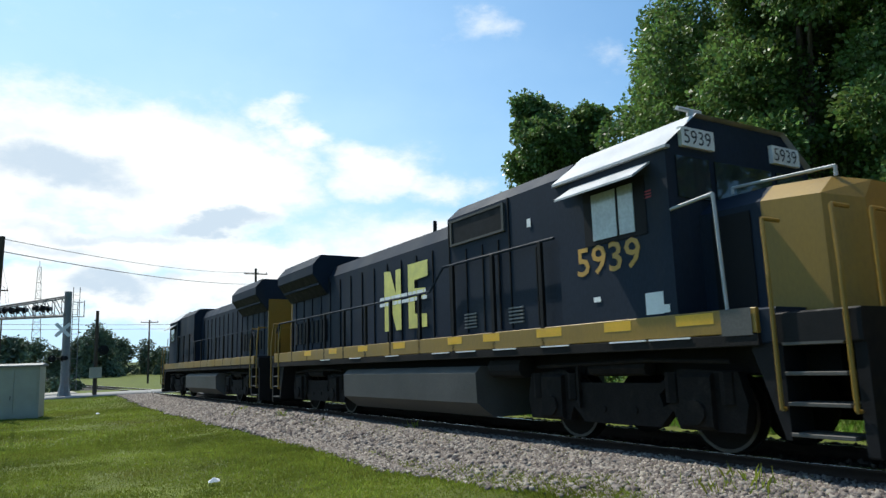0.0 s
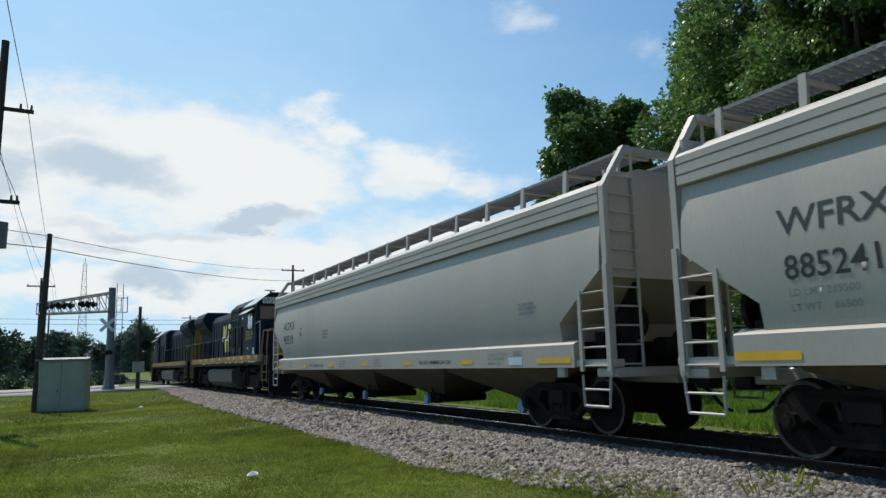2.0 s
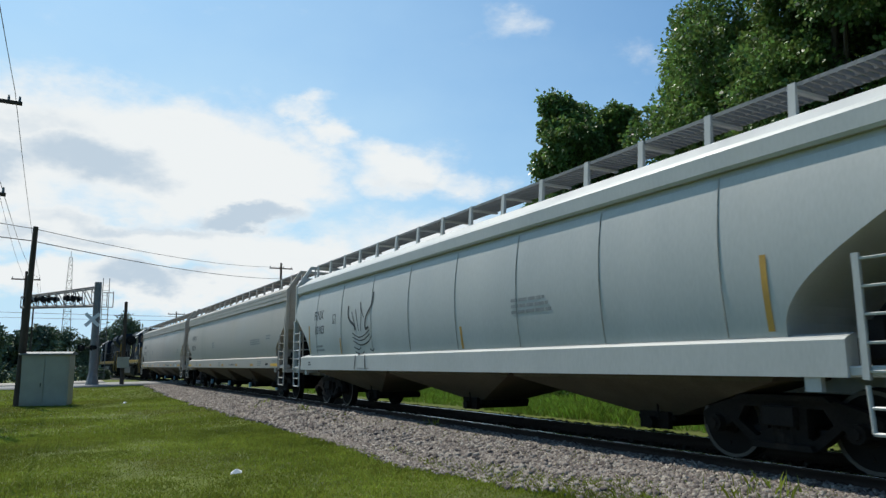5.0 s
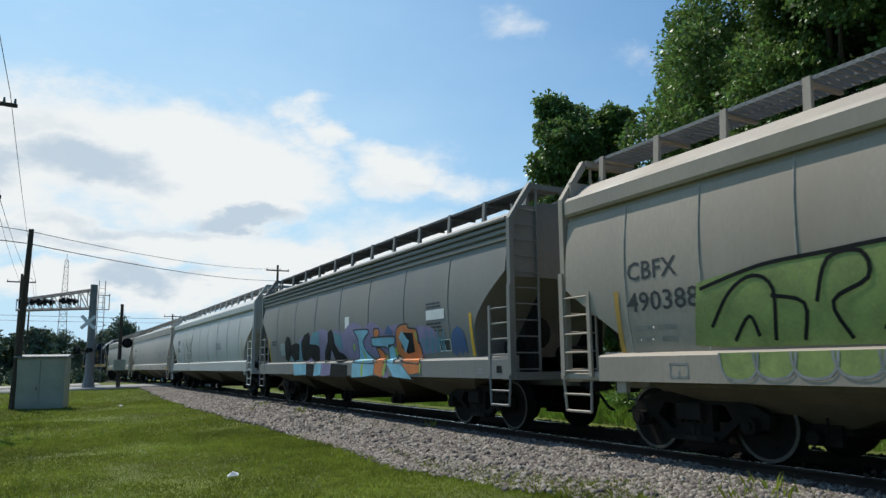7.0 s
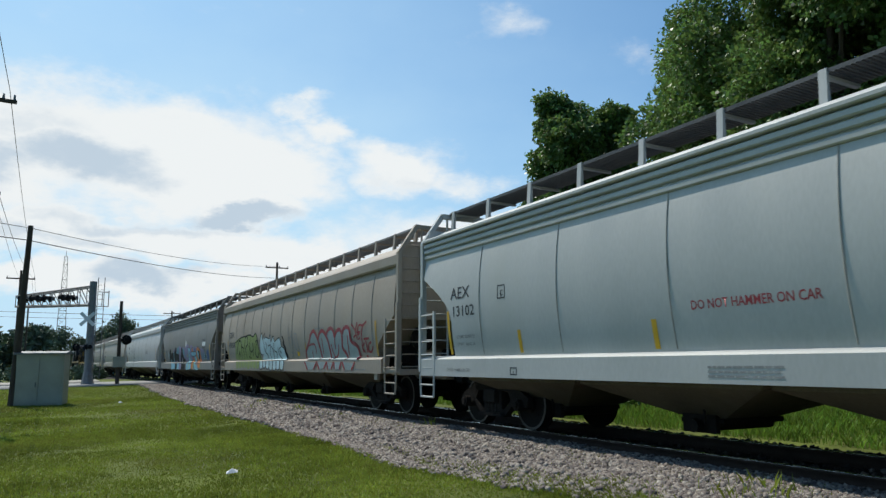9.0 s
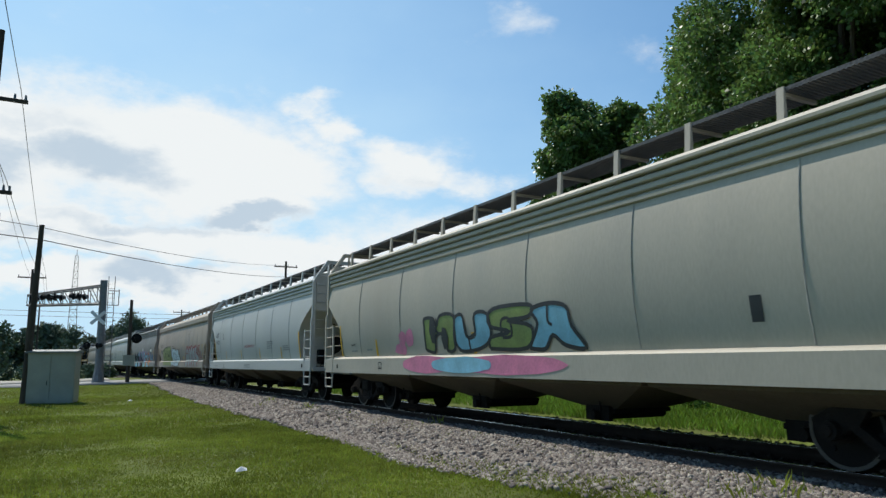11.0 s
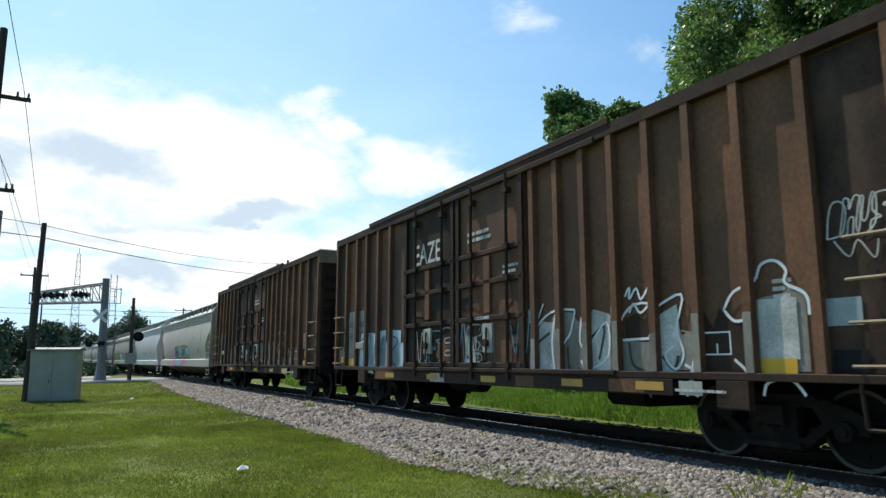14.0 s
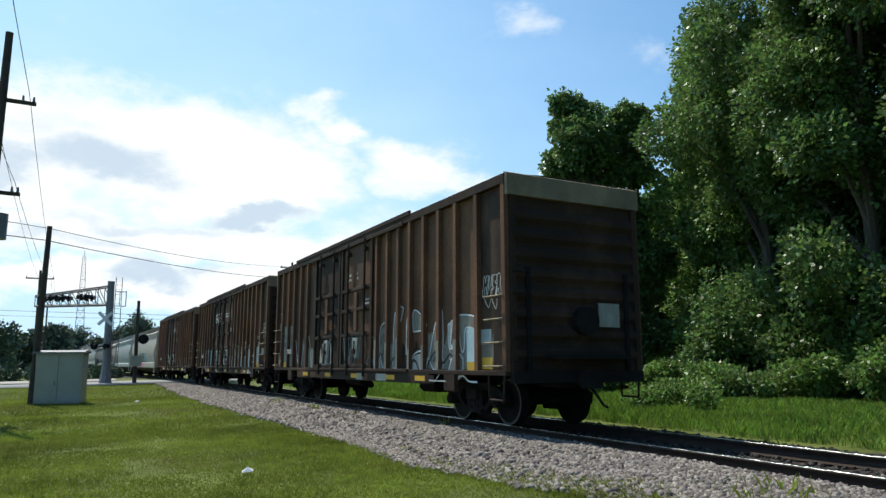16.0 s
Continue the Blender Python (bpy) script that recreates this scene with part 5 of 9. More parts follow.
def lobes(car, sill, u0, u1, n, mat, line_mat, out, line=0.045):
    """The rounded feet of painted letters where they run down over the side sill."""
    rng = random.Random(int(u0 * 100))
    step = (u1 - u0) / n
    for k in range(n):
        a, b, foot = u0 + step * k - 0.03, u0 + step * (k + 1) + 0.03, 0.97 + rng.uniform(-.01, .07)
        w = b - a
        loop = curve([(a, 1.29), (a + w * .04, foot + 0.14), (a + w * .2, foot + 0.03), (a + w * .5, foot), (a + w * .8, foot + 0.03), (a + w * .96, foot + 0.14), (b, 1.29)], 3) + [(b, 1.29)]
        fill(car, [loop], mat, sill, out + 0.0004 * k, "spray_fill")
        strokes(car, [loop], line, line_mat, sill, out + 0.0045, "spray_outline")


def spray_word(car, side, u0, u1, z0, z1, letters, fill_mat, line_mat, seed, out=0.010, line=0.06, fade=None):
    """A painted word of bubble shapes: back glow, fill, outlines."""
    loops = []
    step = (u1 - u0) / letters
    rng = random.Random(seed)
    for i in range(letters):
        loops.append(bubble(u0 + step * i + 0.02, u0 + step * (i + 1) + 0.04, z0 + rng.uniform(-.04, .04), z1 + rng.uniform(-.12, .08), seed * 31 + i))
    if fade:
        fill(car, [blob(u0 - 0.25, u1 + 0.25, z0 - 0.05, z1 + 0.18, seed, 20, 0.12)], fade, side, out - 0.004, "spray_haze")
    for k, loop in enumerate(loops):
        fill(car, [loop], fill_mat[k % len(fill_mat)], side, out + 0.0006 * k, "spray_fill")
    strokes(car, loops, line, line_mat, side, out + 0.006, "spray_outline")
    inner = []
    for i in range(letters):
        a, h = u0 + step * i, z1 - z0
        kind = (seed * 31 + i) % 3
        if kind == 0:
            inner.append(curve([(a + step * .4, z0 + h * .3), (a + step * .42, z0 + h * .7), (a + step * .62, z0 + h * .72), (a + step * .64, z0 + h * .32), (a + step * .42, z0 + h * .28)], 4))
        elif kind == 1:
            inner.append(curve([(a + step * .5, z0 + h * .95), (a + step * .48, z0 + h * .6), (a + step * .56, z0 + h * .5)], 4))
        else:
            inner.append(curve([(a + step * .5, z0 + h * .02), (a + step * .5, z0 + h * .3), (a + step * .68, z0 + h * .42)], 4))
    strokes(car, inner, line * 0.8, line_mat, side, out + 0.007, "spray_outline")


def paint_colour_word(car, side, sill):
    """The colourful word: dark letters, then sky-blue and orange ones that run down over the sill."""
    fill(car, [[(-4.65, 1.34), (-4.19, 1.81), (-3.31, 1.95), (-3.28, 1.33)]], SPRAY_TEAL, side, 0.0125, "spray_fill")
    fill(car, [[(-2.48, 1.82), (-2.19, 2.18), (-1.63, 2.20), (-1.63, 1.78)]], SPRAY_TEAL, side, 0.0125, "spray_fill")
    fill(car, [[(-0.31, 1.79), (-0.42, 2.13), (0.18, 1.98), (0.19, 1.56)]], SPRAY_TEAL, side, 0.0125, "spray_fill")
    fill(car, [[(-5.04, 1.95), (-4.78, 2.17), (-4.47, 2.09), (-4.36, 1.85), (-3.82, 1.92), (-3.46, 1.85), (-3.65, 1.40), (-4.16, 1.33), (-4.46, 1.55), (-4.83, 1.34), (-5.12, 1.42)]], BLACK, side, 0.0135, "spray_fill")
    fill(car, [[(-3.32, 1.91), (-2.99, 2.13), (-2.56, 2.20), (-2.43, 2.07), (-2.52, 1.82), (-1.90, 1.82), (-1.61, 1.72), (-1.73, 1.37), (-2.01, 1.30), (-2.53, 1.44), (-2.82, 1.31), (-3.33, 1.39)]], BLACK, side, 0.0135, "spray_fill")
    fill(car, [[(-1.31, 1.36), (-1.20, 1.59), (-0.89, 1.87), (-0.88, 2.10), (-0.60, 2.20), (-0.43, 2.07), (-0.37, 1.79), (-0.09, 1.56), (0.28, 1.50), (0.48, 1.34), (0.17, 1.28), (-0.45, 1.35), (-0.65, 1.63), (-0.87, 1.36), (-1.01, 1.29)]], BLACK, side, 0.0135, "spray_fill")
    fill(car, [[(1.03, 2.09), (1.95, 2.07), (2.04, 1.98), (1.88, 1.91), (1.67, 1.76), (1.87, 1.51), (2.20, 1.36), (2.40, 1.24), (1.09, 1.26), (1.33, 1.38), (1.36, 1.77), (1.25, 1.95)]], SPRAY_CYAN, side, 0.0145, "spray_fill")
    strokes(car, [curve([(1.03, 2.09), (1.95, 2.07), (2.04, 1.98), (1.88, 1.91), (1.67, 1.76), (1.87, 1.51), (2.20, 1.36), (2.40, 1.24), (1.09, 1.26), (1.33, 1.38), (1.36, 1.77), (1.25, 1.95), (1.03, 2.09)], 4)], 0.035, INK, side, 0.0175, "spray_line")
    fill(car, [[(2.21, 1.85), (3.49, 1.84), (3.47, 1.66), (3.16, 1.64), (3.14, 1.54), (2.97, 1.61), (2.21, 1.66)]], SPRAY_CYAN, side, 0.0145, "spray_fill")
    strokes(car, [curve([(2.21, 1.85), (3.49, 1.84), (3.47, 1.66), (3.16, 1.64), (3.14, 1.54), (2.97, 1.61), (2.21, 1.66), (2.21, 1.85)], 4)], 0.035, INK, side, 0.0175, "spray_line")
    fill(car, [[(3.15, 1.60), (3.44, 1.63), (3.51, 1.23), (3.16, 1.24)]], SPRAY_CYAN, side, 0.0145, "spray_fill")
    strokes(car, [curve([(3.15, 1.60), (3.44, 1.63), (3.51, 1.23), (3.16, 1.24), (3.15, 1.60)], 4)], 0.035, INK, side, 0.0175, "spray_line")
    fill(car, [[(2.45, 1.61), (2.74, 1.57), (2.95, 1.39), (2.98, 1.24), (2.56, 1.24), (2.60, 1.38)]], SPRAY_ORANGE, side, 0.0155, "spray_fill")
    strokes(car, [curve([(2.45, 1.61), (2.74, 1.57), (2.95, 1.39), (2.98, 1.24), (2.56, 1.24), (2.60, 1.38), (2.45, 1.61)], 4)], 0.035, INK, side, 0.0175, "spray_line")
    fill(car, [[(3.63, 1.96), (3.79, 2.06), (4.18, 2.08), (4.26, 1.99), (4.65, 1.93), (4.68, 1.66), (4.76, 1.62), (4.80, 1.22), (4.32, 1.23), (4.08, 1.25), (3.60, 1.46)]], SPRAY_ORANGE, side, 0.0155, "spray_fill")
    strokes(car, [curve([(3.63, 1.96), (3.79, 2.06), (4.18, 2.08), (4.26, 1.99), (4.65, 1.93), (4.68, 1.66), (4.76, 1.62), (4.80, 1.22), (4.32, 1.23), (4.08, 1.25), (3.60, 1.46), (3.63, 1.96)], 4)], 0.035, INK, side, 0.0175, "spray_line")
    fill(car, [[(2.37, 2.06), (2.67, 2.05), (2.66, 1.87), (2.36, 1.87)]], SPRAY_ORANGE, side, 0.0155, "spray_fill")
    strokes(car, [curve([(2.37, 2.06), (2.67, 2.05), (2.66, 1.87), (2.36, 1.87), (2.37, 2.06)], 4)], 0.035, INK, side, 0.0175, "spray_line")
    fill(car, [[(3.87, 1.91), (4.47, 1.89), (4.48, 1.44), (4.13, 1.43), (3.86, 1.58)]], BLACK, side, 0.0185, "spray_fill")
    fill(car, [[(3.75, 1.81), (3.94, 1.94), (4.18, 1.74), (4.26, 1.72), (4.04, 1.45), (3.93, 1.61)]], SPRAY_CYAN, side, 0.0205, "spray_fill")
    fill(car, [[(2.95, 1.90), (3.22, 2.10), (3.47, 1.93), (3.43, 1.87)]], SPRAY_BLUE, side, 0.0165, "spray_fill")
    fill(car, [[(3.45, 1.59), (3.57, 1.61), (3.64, 1.40), (3.54, 1.38)]], SPRAY_LIME, side, 0.0195, "spray_fill")
    fill(car, [[(4.56, 1.90), (4.63, 1.89), (4.66, 1.65), (4.59, 1.74)]], SPRAY_LIME, side, 0.0195, "spray_fill")
    fill(car, [[(1.59, 1.57), (1.68, 1.56), (1.87, 1.27), (1.73, 1.27)]], SPRAY_LIME, side, 0.0195, "spray_fill")
    fill(car, [[(1.02, 1.76), (1.16, 1.75), (1.13, 1.55), (0.99, 1.56)]], SPRAY_LIME, side, 0.0195, "spray_fill")
    fill(car, [[(2.92, 1.44), (3.03, 1.43), (3.09, 1.26), (3.00, 1.27)]], SPRAY_LIME, side, 0.0195, "spray_fill")
    fill(car, [[(-4.03, 1.28), (-2.72, 1.27), (-2.72, 0.91), (-3.91, 0.90)]], SPRAY_CYAN, sill, 0.005, "spray_fill")
    fill(car, [[(-2.72, 1.27), (-1.99, 1.26), (-2.09, 0.90), (-2.72, 0.90)]], BLACK, sill, 0.0056, "spray_fill")
    fill(car, [[(-1.91, 1.26), (-1.37, 1.26), (-1.41, 0.91), (-2.03, 0.90)]], SPRAY_CYAN, sill, 0.0062, "spray_fill")
    fill(car, [[(-1.37, 1.26), (-0.56, 1.25), (-0.63, 0.91), (-1.38, 0.90)]], SPRAY_PURPLE, sill, 0.0068, "spray_fill")
    fill(car, [[(-0.53, 1.25), (0.69, 1.24), (0.65, 0.90), (-0.61, 0.90)]], BLACK, sill, 0.0074, "spray_fill")
    fill(car, [[(1.01, 1.25), (2.42, 1.24), (2.36, 0.97), (1.73, 0.90), (0.99, 0.89)]], SPRAY_CYAN, sill, 0.008, "spray_fill")
    fill(car, [[(1.61, 1.23), (1.75, 1.23), (1.70, 0.93), (1.58, 0.93)]], SPRAY_LIME, sill, 0.0086, "spray_fill")
    fill(car, [[(2.46, 1.24), (3.04, 1.24), (2.86, 0.91), (2.40, 1.00)]], SPRAY_ORANGE, sill, 0.0092, "spray_fill")
    fill(car, [[(2.96, 1.04), (3.19, 1.05), (3.24, 0.91), (2.92, 0.91)]], SPRAY_PURPLE, sill, 0.0098, "spray_fill")
    fill(car, [[(3.03, 1.24), (3.14, 1.24), (3.01, 0.92), (2.88, 1.00)]], SPRAY_LIME, sill, 0.0104, "spray_fill")
    fill(car, [[(3.14, 1.24), (3.85, 1.23), (4.45, 0.89), (3.56, 0.90)]], SPRAY_CYAN, sill, 0.011, "spray_fill")
    fill(car, [[(3.97, 1.23), (4.81, 1.22), (4.79, 1.00), (4.32, 0.99)]], SPRAY_ORANGE, sill, 0.0116, "spray_fill")
    fill(car, [[(4.81, 1.22), (4.88, 1.22), (4.86, 0.99), (4.79, 1.00)]], SPRAY_LIME, sill, 0.0122, "spray_fill")


def paint_three_words(car, side, sill):
    """Three words: olive green, ice blue and grey with a dark red edge, and two red scrawls."""
    fill(car, [[(-6.64, 1.36), (-6.49, 2.14), (-5.62, 2.24), (-4.89, 2.28), (-4.08, 2.31), (-3.64, 2.21), (-3.27, 2.34), (-3.01, 2.18), (-2.91, 1.91), (-2.80, 1.66), (-2.50, 1.32)]], SPRAY_GREEN, side, 0.01, "spray_fill")
    strokes(car, [curve([(-6.45, 2.05), (-5.62, 2.23), (-4.89, 2.27), (-4.08, 2.30), (-3.64, 2.21), (-3.27, 2.33), (-3.01, 2.17), (-2.84, 1.71), (-2.71, 1.38)], 4)], 0.045, BLACK, side, 0.015, "spray_line")
    strokes(car, [curve([(-6.34, 1.59), (-6.03, 1.98), (-5.70, 2.13), (-5.47, 1.96), (-5.53, 1.41)], 4)], 0.045, BLACK, side, 0.015, "spray_line")
    strokes(car, [curve([(-6.05, 1.42), (-5.81, 1.69), (-5.72, 1.46)], 4)], 0.045, BLACK, side, 0.015, "spray_line")
    strokes(car, [curve([(-5.51, 1.89), (-5.13, 1.78), (-5.19, 1.40)], 4)], 0.045, BLACK, side, 0.015, "spray_line")
    strokes(car, [curve([(-4.99, 1.78), (-4.82, 2.20), (-4.48, 2.23), (-4.44, 1.97), (-4.82, 1.77), (-4.68, 1.40)], 4)], 0.045, BLACK, side, 0.015, "spray_line")
    strokes(car, [curve([(-4.02, 2.21), (-4.12, 1.90), (-4.00, 1.65), (-3.63, 1.74), (-3.66, 1.99), (-3.68, 1.49)], 4)], 0.045, BLACK, side, 0.015, "spray_line")
    strokes(car, [curve([(-3.38, 1.78), (-3.24, 2.02), (-2.91, 2.04), (-3.15, 1.87), (-3.36, 1.53), (-3.05, 1.43), (-2.87, 1.62)], 4)], 0.045, BLACK, side, 0.015, "spray_line")
    strokes(car, [curve([(-4.37, 1.50), (-4.08, 1.42), (-4.25, 1.91)], 4)], 0.045, BLACK, side, 0.015, "spray_line")
    fill(car, [[(-2.43, 1.33), (-2.24, 1.50), (-2.56, 1.56), (-2.64, 1.85), (-2.48, 2.19), (-2.29, 2.30), (-2.20, 2.04), (-1.97, 2.30), (-1.98, 2.09), (-1.75, 2.14), (-1.37, 2.07), (-1.24, 2.21), (-1.13, 1.95), (-0.85, 2.15), (-0.68, 1.95), (-0.43, 2.01), (-0.13, 2.06), (0.02, 1.97), (0.09, 1.78), (0.39, 1.69), (0.52, 1.49), (0.70, 1.31)]], SPRAY_ICE, side, 0.0165, "spray_fill")
    strokes(car, [curve([(-2.25, 1.51), (-2.56, 1.56), (-2.64, 1.85), (-2.48, 2.19), (-2.29, 2.30), (-2.20, 2.04), (-1.97, 2.30), (-1.98, 2.09), (-1.75, 2.14), (-1.37, 2.07), (-1.24, 2.21), (-1.13, 1.95), (-0.85, 2.15), (-0.68, 1.95), (-0.43, 2.01), (-0.13, 2.06), (0.02, 1.97), (0.09, 1.78), (0.39, 1.69), (0.52, 1.49), (0.70, 1.32)], 4)], 0.045, INK, side, 0.02, "spray_line")
    strokes(car, [curve([(-2.12, 2.01), (-1.95, 1.64), (-1.65, 1.50), (-1.57, 1.33)], 4)], 0.045, INK, side, 0.02, "spray_line")
    strokes(car, [curve([(-1.56, 1.81), (-1.17, 1.83), (-1.33, 1.58), (-1.15, 1.32)], 4)], 0.045, INK, side, 0.02, "spray_line")
    strokes(car, [curve([(-0.79, 1.90), (-0.77, 1.65), (-0.45, 1.56), (-0.58, 1.38)], 4)], 0.045, INK, side, 0.02, "spray_line")
    strokes(car, [curve([(-0.31, 1.76), (-0.21, 1.51), (0.12, 1.33)], 4)], 0.045, INK, side, 0.02, "spray_line")
    strokes(car, [curve([(-1.90, 1.64), (-1.71, 1.81), (-1.83, 1.95)], 4)], 0.045, INK, side, 0.02, "spray_line")
    strokes(car, [curve([(-1.09, 1.79), (-0.87, 1.61), (-0.83, 1.33)], 4)], 0.045, INK, side, 0.02, "spray_line")
    strokes(car, [curve([(0.02, 1.74), (-0.15, 1.67), (0.05, 1.54)], 4)], 0.045, INK, side, 0.02, "spray_line")
    strokes(car, [curve([(0.86, 2.43), (0.91, 2.09), (1.06, 1.69)], 4)], 0.05, FAINT_INK, side, 0.012, "spray_line")
    strokes(car, [curve([(1.21, 2.26), (1.24, 1.77)], 4)], 0.05, FAINT_INK, side, 0.012, "spray_line")
    strokes(car, [curve([(0.92, 1.94), (1.22, 2.07), (1.37, 1.78)], 4)], 0.05, FAINT_INK, side, 0.012, "spray_line")
    strokes(car, [curve([(1.50, 2.13), (1.76, 2.11), (1.79, 1.93), (1.96, 1.58), (1.54, 1.72), (1.56, 2.08)], 4)], 0.05, FAINT_INK, side, 0.012, "spray_line")
    strokes(car, [curve([(1.51, 1.54), (1.81, 1.35)], 4)], 0.05, FAINT_INK, side, 0.012, "spray_line")
    strokes(car, [curve([(1.14, 1.53), (1.34, 1.51), (1.12, 1.37)], 4)], 0.05, FAINT_INK, side, 0.012, "spray_line")
    strokes(car, [curve([(0.21, 2.10), (0.40, 1.89), (0.28, 1.85), (0.56, 1.69), (0.45, 1.61), (0.69, 1.45), (0.58, 1.39), (0.83, 1.33)], 4)], 0.07, BLACK, side, 0.012, "spray_line")
    fill(car, [[(3.06, 1.76), (3.17, 2.01), (3.41, 2.13), (3.65, 2.01), (3.85, 1.80), (3.99, 1.52), (4.01, 1.28), (2.82, 1.29), (2.70, 1.56), (2.88, 1.73)]], SPRAY_GREY, side, 0.013, "spray_fill")
    fill(car, [[(3.83, 1.84), (3.98, 2.03), (4.21, 2.09), (4.44, 1.99), (4.64, 1.79), (4.73, 1.53), (4.77, 1.27), (4.06, 1.28), (3.98, 1.48)]], SPRAY_GREY, side, 0.0138, "spray_fill")
    fill(car, [[(4.53, 1.91), (4.66, 2.08), (4.92, 2.13), (5.10, 2.05), (5.17, 1.90), (5.32, 2.03), (5.55, 2.07), (5.69, 2.01), (5.74, 1.83), (5.71, 1.60), (5.95, 1.43), (6.02, 1.26), (4.84, 1.27), (4.72, 1.61)]], SPRAY_GREY, side, 0.0146, "spray_fill")
    fill(car, [[(5.76, 1.96), (5.88, 2.08), (6.08, 2.12), (6.23, 2.07), (6.28, 1.94), (6.33, 1.78), (6.49, 1.70), (6.68, 1.64), (6.79, 1.55), (6.84, 1.37), (6.88, 1.25), (6.04, 1.26), (5.95, 1.43), (5.78, 1.53), (5.74, 1.69)]], SPRAY_GREY, side, 0.0154, "spray_fill")
    strokes(car, [curve([(2.63, 1.33), (2.63, 1.52), (2.88, 1.73), (3.05, 1.89), (3.17, 2.03), (3.42, 2.14), (3.65, 2.01), (3.85, 1.80), (3.99, 1.52), (4.02, 1.31)], 4)], 0.105, SPRAY_RED, side, 0.0185, "spray_line")
    strokes(car, [curve([(3.80, 1.84), (3.95, 2.04), (4.21, 2.11), (4.45, 2.00), (4.65, 1.79), (4.75, 1.53), (4.77, 1.30)], 4)], 0.105, SPRAY_RED, side, 0.0185, "spray_line")
    strokes(car, [curve([(4.48, 1.91), (4.64, 2.09), (4.92, 2.15), (5.11, 2.05), (5.17, 1.91), (5.33, 2.04), (5.55, 2.09), (5.70, 2.01), (5.74, 1.82), (5.72, 1.60), (5.95, 1.43), (6.03, 1.28)], 4)], 0.105, SPRAY_RED, side, 0.0185, "spray_line")
    strokes(car, [curve([(5.75, 1.96), (5.88, 2.09), (6.08, 2.13), (6.25, 2.08), (6.30, 1.94), (6.33, 1.78), (6.49, 1.70), (6.69, 1.64), (6.81, 1.55), (6.86, 1.37), (6.90, 1.27)], 4)], 0.105, SPRAY_RED, side, 0.0185, "spray_line")
    strokes(car, [curve([(2.91, 1.72), (3.50, 1.74), (3.58, 1.47)], 4)], 0.055, SPRAY_RED, side, 0.0195, "spray_line")
    strokes(car, [curve([(3.24, 1.57), (3.26, 1.42), (3.29, 1.31)], 4)], 0.055, SPRAY_RED, side, 0.0195, "spray_line")
    strokes(car, [curve([(4.15, 1.90), (4.19, 1.46)], 4)], 0.055, SPRAY_RED, side, 0.0195, "spray_line")
    strokes(car, [curve([(4.87, 1.72), (4.98, 1.47), (5.13, 1.34), (5.34, 1.44), (5.44, 1.61), (5.42, 1.69)], 4)], 0.055, SPRAY_RED, side, 0.0195, "spray_line")
    strokes(car, [curve([(5.19, 1.57), (5.17, 1.86)], 4)], 0.055, SPRAY_RED, side, 0.0195, "spray_line")
    strokes(car, [curve([(6.13, 1.91), (6.13, 1.39)], 4)], 0.055, SPRAY_RED, side, 0.0195, "spray_line")
    strokes(car, [curve([(6.41, 2.20), (6.68, 2.00), (6.77, 1.77)], 4)], 0.055, SPRAY_RED, side, 0.0115, "spray_line")
    strokes(car, [curve([(6.68, 2.00), (6.81, 2.22)], 4)], 0.055, SPRAY_RED, side, 0.0115, "spray_line")
    strokes(car, [curve([(6.55, 1.84), (6.75, 1.92)], 4)], 0.055, SPRAY_RED, side, 0.0115, "spray_line")
    strokes(car, [curve([(7.41, 2.21), (7.17, 2.12), (6.94, 2.14), (6.80, 1.96), (6.96, 1.97), (6.82, 1.88)], 4)], 0.055, SPRAY_RED, side, 0.0115, "spray_line")
    strokes(car, [curve([(7.17, 2.11), (7.07, 1.96), (7.07, 1.84)], 4)], 0.055, SPRAY_RED, side, 0.0115, "spray_line")
    strokes(car, [curve([(7.08, 1.82), (7.06, 1.59), (7.11, 1.46)], 4)], 0.055, SPRAY_RED, side, 0.0115, "spray_line")
    strokes(car, [curve([(7.22, 1.69), (7.05, 1.56), (7.21, 1.46)], 4)], 0.055, SPRAY_RED, side, 0.0115, "spray_line")
    strokes(car, [curve([(7.19, 1.78), (7.52, 1.79)], 4)], 0.055, SPRAY_RED, side, 0.0115, "spray_line")
    strokes(car, [curve([(7.31, 1.74), (7.36, 1.44)], 4)], 0.055, SPRAY_RED, side, 0.0115, "spray_line")
    strokes(car, [curve([(7.63, 1.69), (7.49, 1.65), (7.43, 1.54), (7.48, 1.46), (7.62, 1.48), (7.73, 1.59)], 4)], 0.055, SPRAY_RED, side, 0.0115, "spray_line")
    strokes(car, [curve([(7.26, 1.35), (7.35, 1.36)], 4)], 0.055, SPRAY_RED, side, 0.0115, "spray_line")
    strokes(car, [curve([(6.85, 1.79), (6.95, 1.82)], 4)], 0.055, SPRAY_RED, side, 0.0115, "spray_line")
    fill(car, [[(2.70, 1.24), (3.79, 1.23), (3.53, 1.02), (2.99, 1.00)]], SPRAY_GREY, sill, 0.0075, "spray_fill")
    fill(car, [[(3.79, 1.23), (4.63, 1.23), (4.41, 1.04), (4.03, 1.02)]], SPRAY_GREY, sill, 0.0075, "spray_fill")
    fill(car, [[(4.65, 1.23), (5.18, 1.22), (5.00, 1.04), (4.74, 1.02)]], SPRAY_GREY, sill, 0.0075, "spray_fill")
    fill(car, [[(5.22, 1.22), (5.76, 1.22), (5.61, 1.03), (5.26, 1.03)]], SPRAY_GREY, sill, 0.0075, "spray_fill")
    fill(car, [[(5.83, 1.22), (6.71, 1.21), (6.49, 1.02), (6.02, 1.02)]], SPRAY_GREY, sill, 0.0075, "spray_fill")
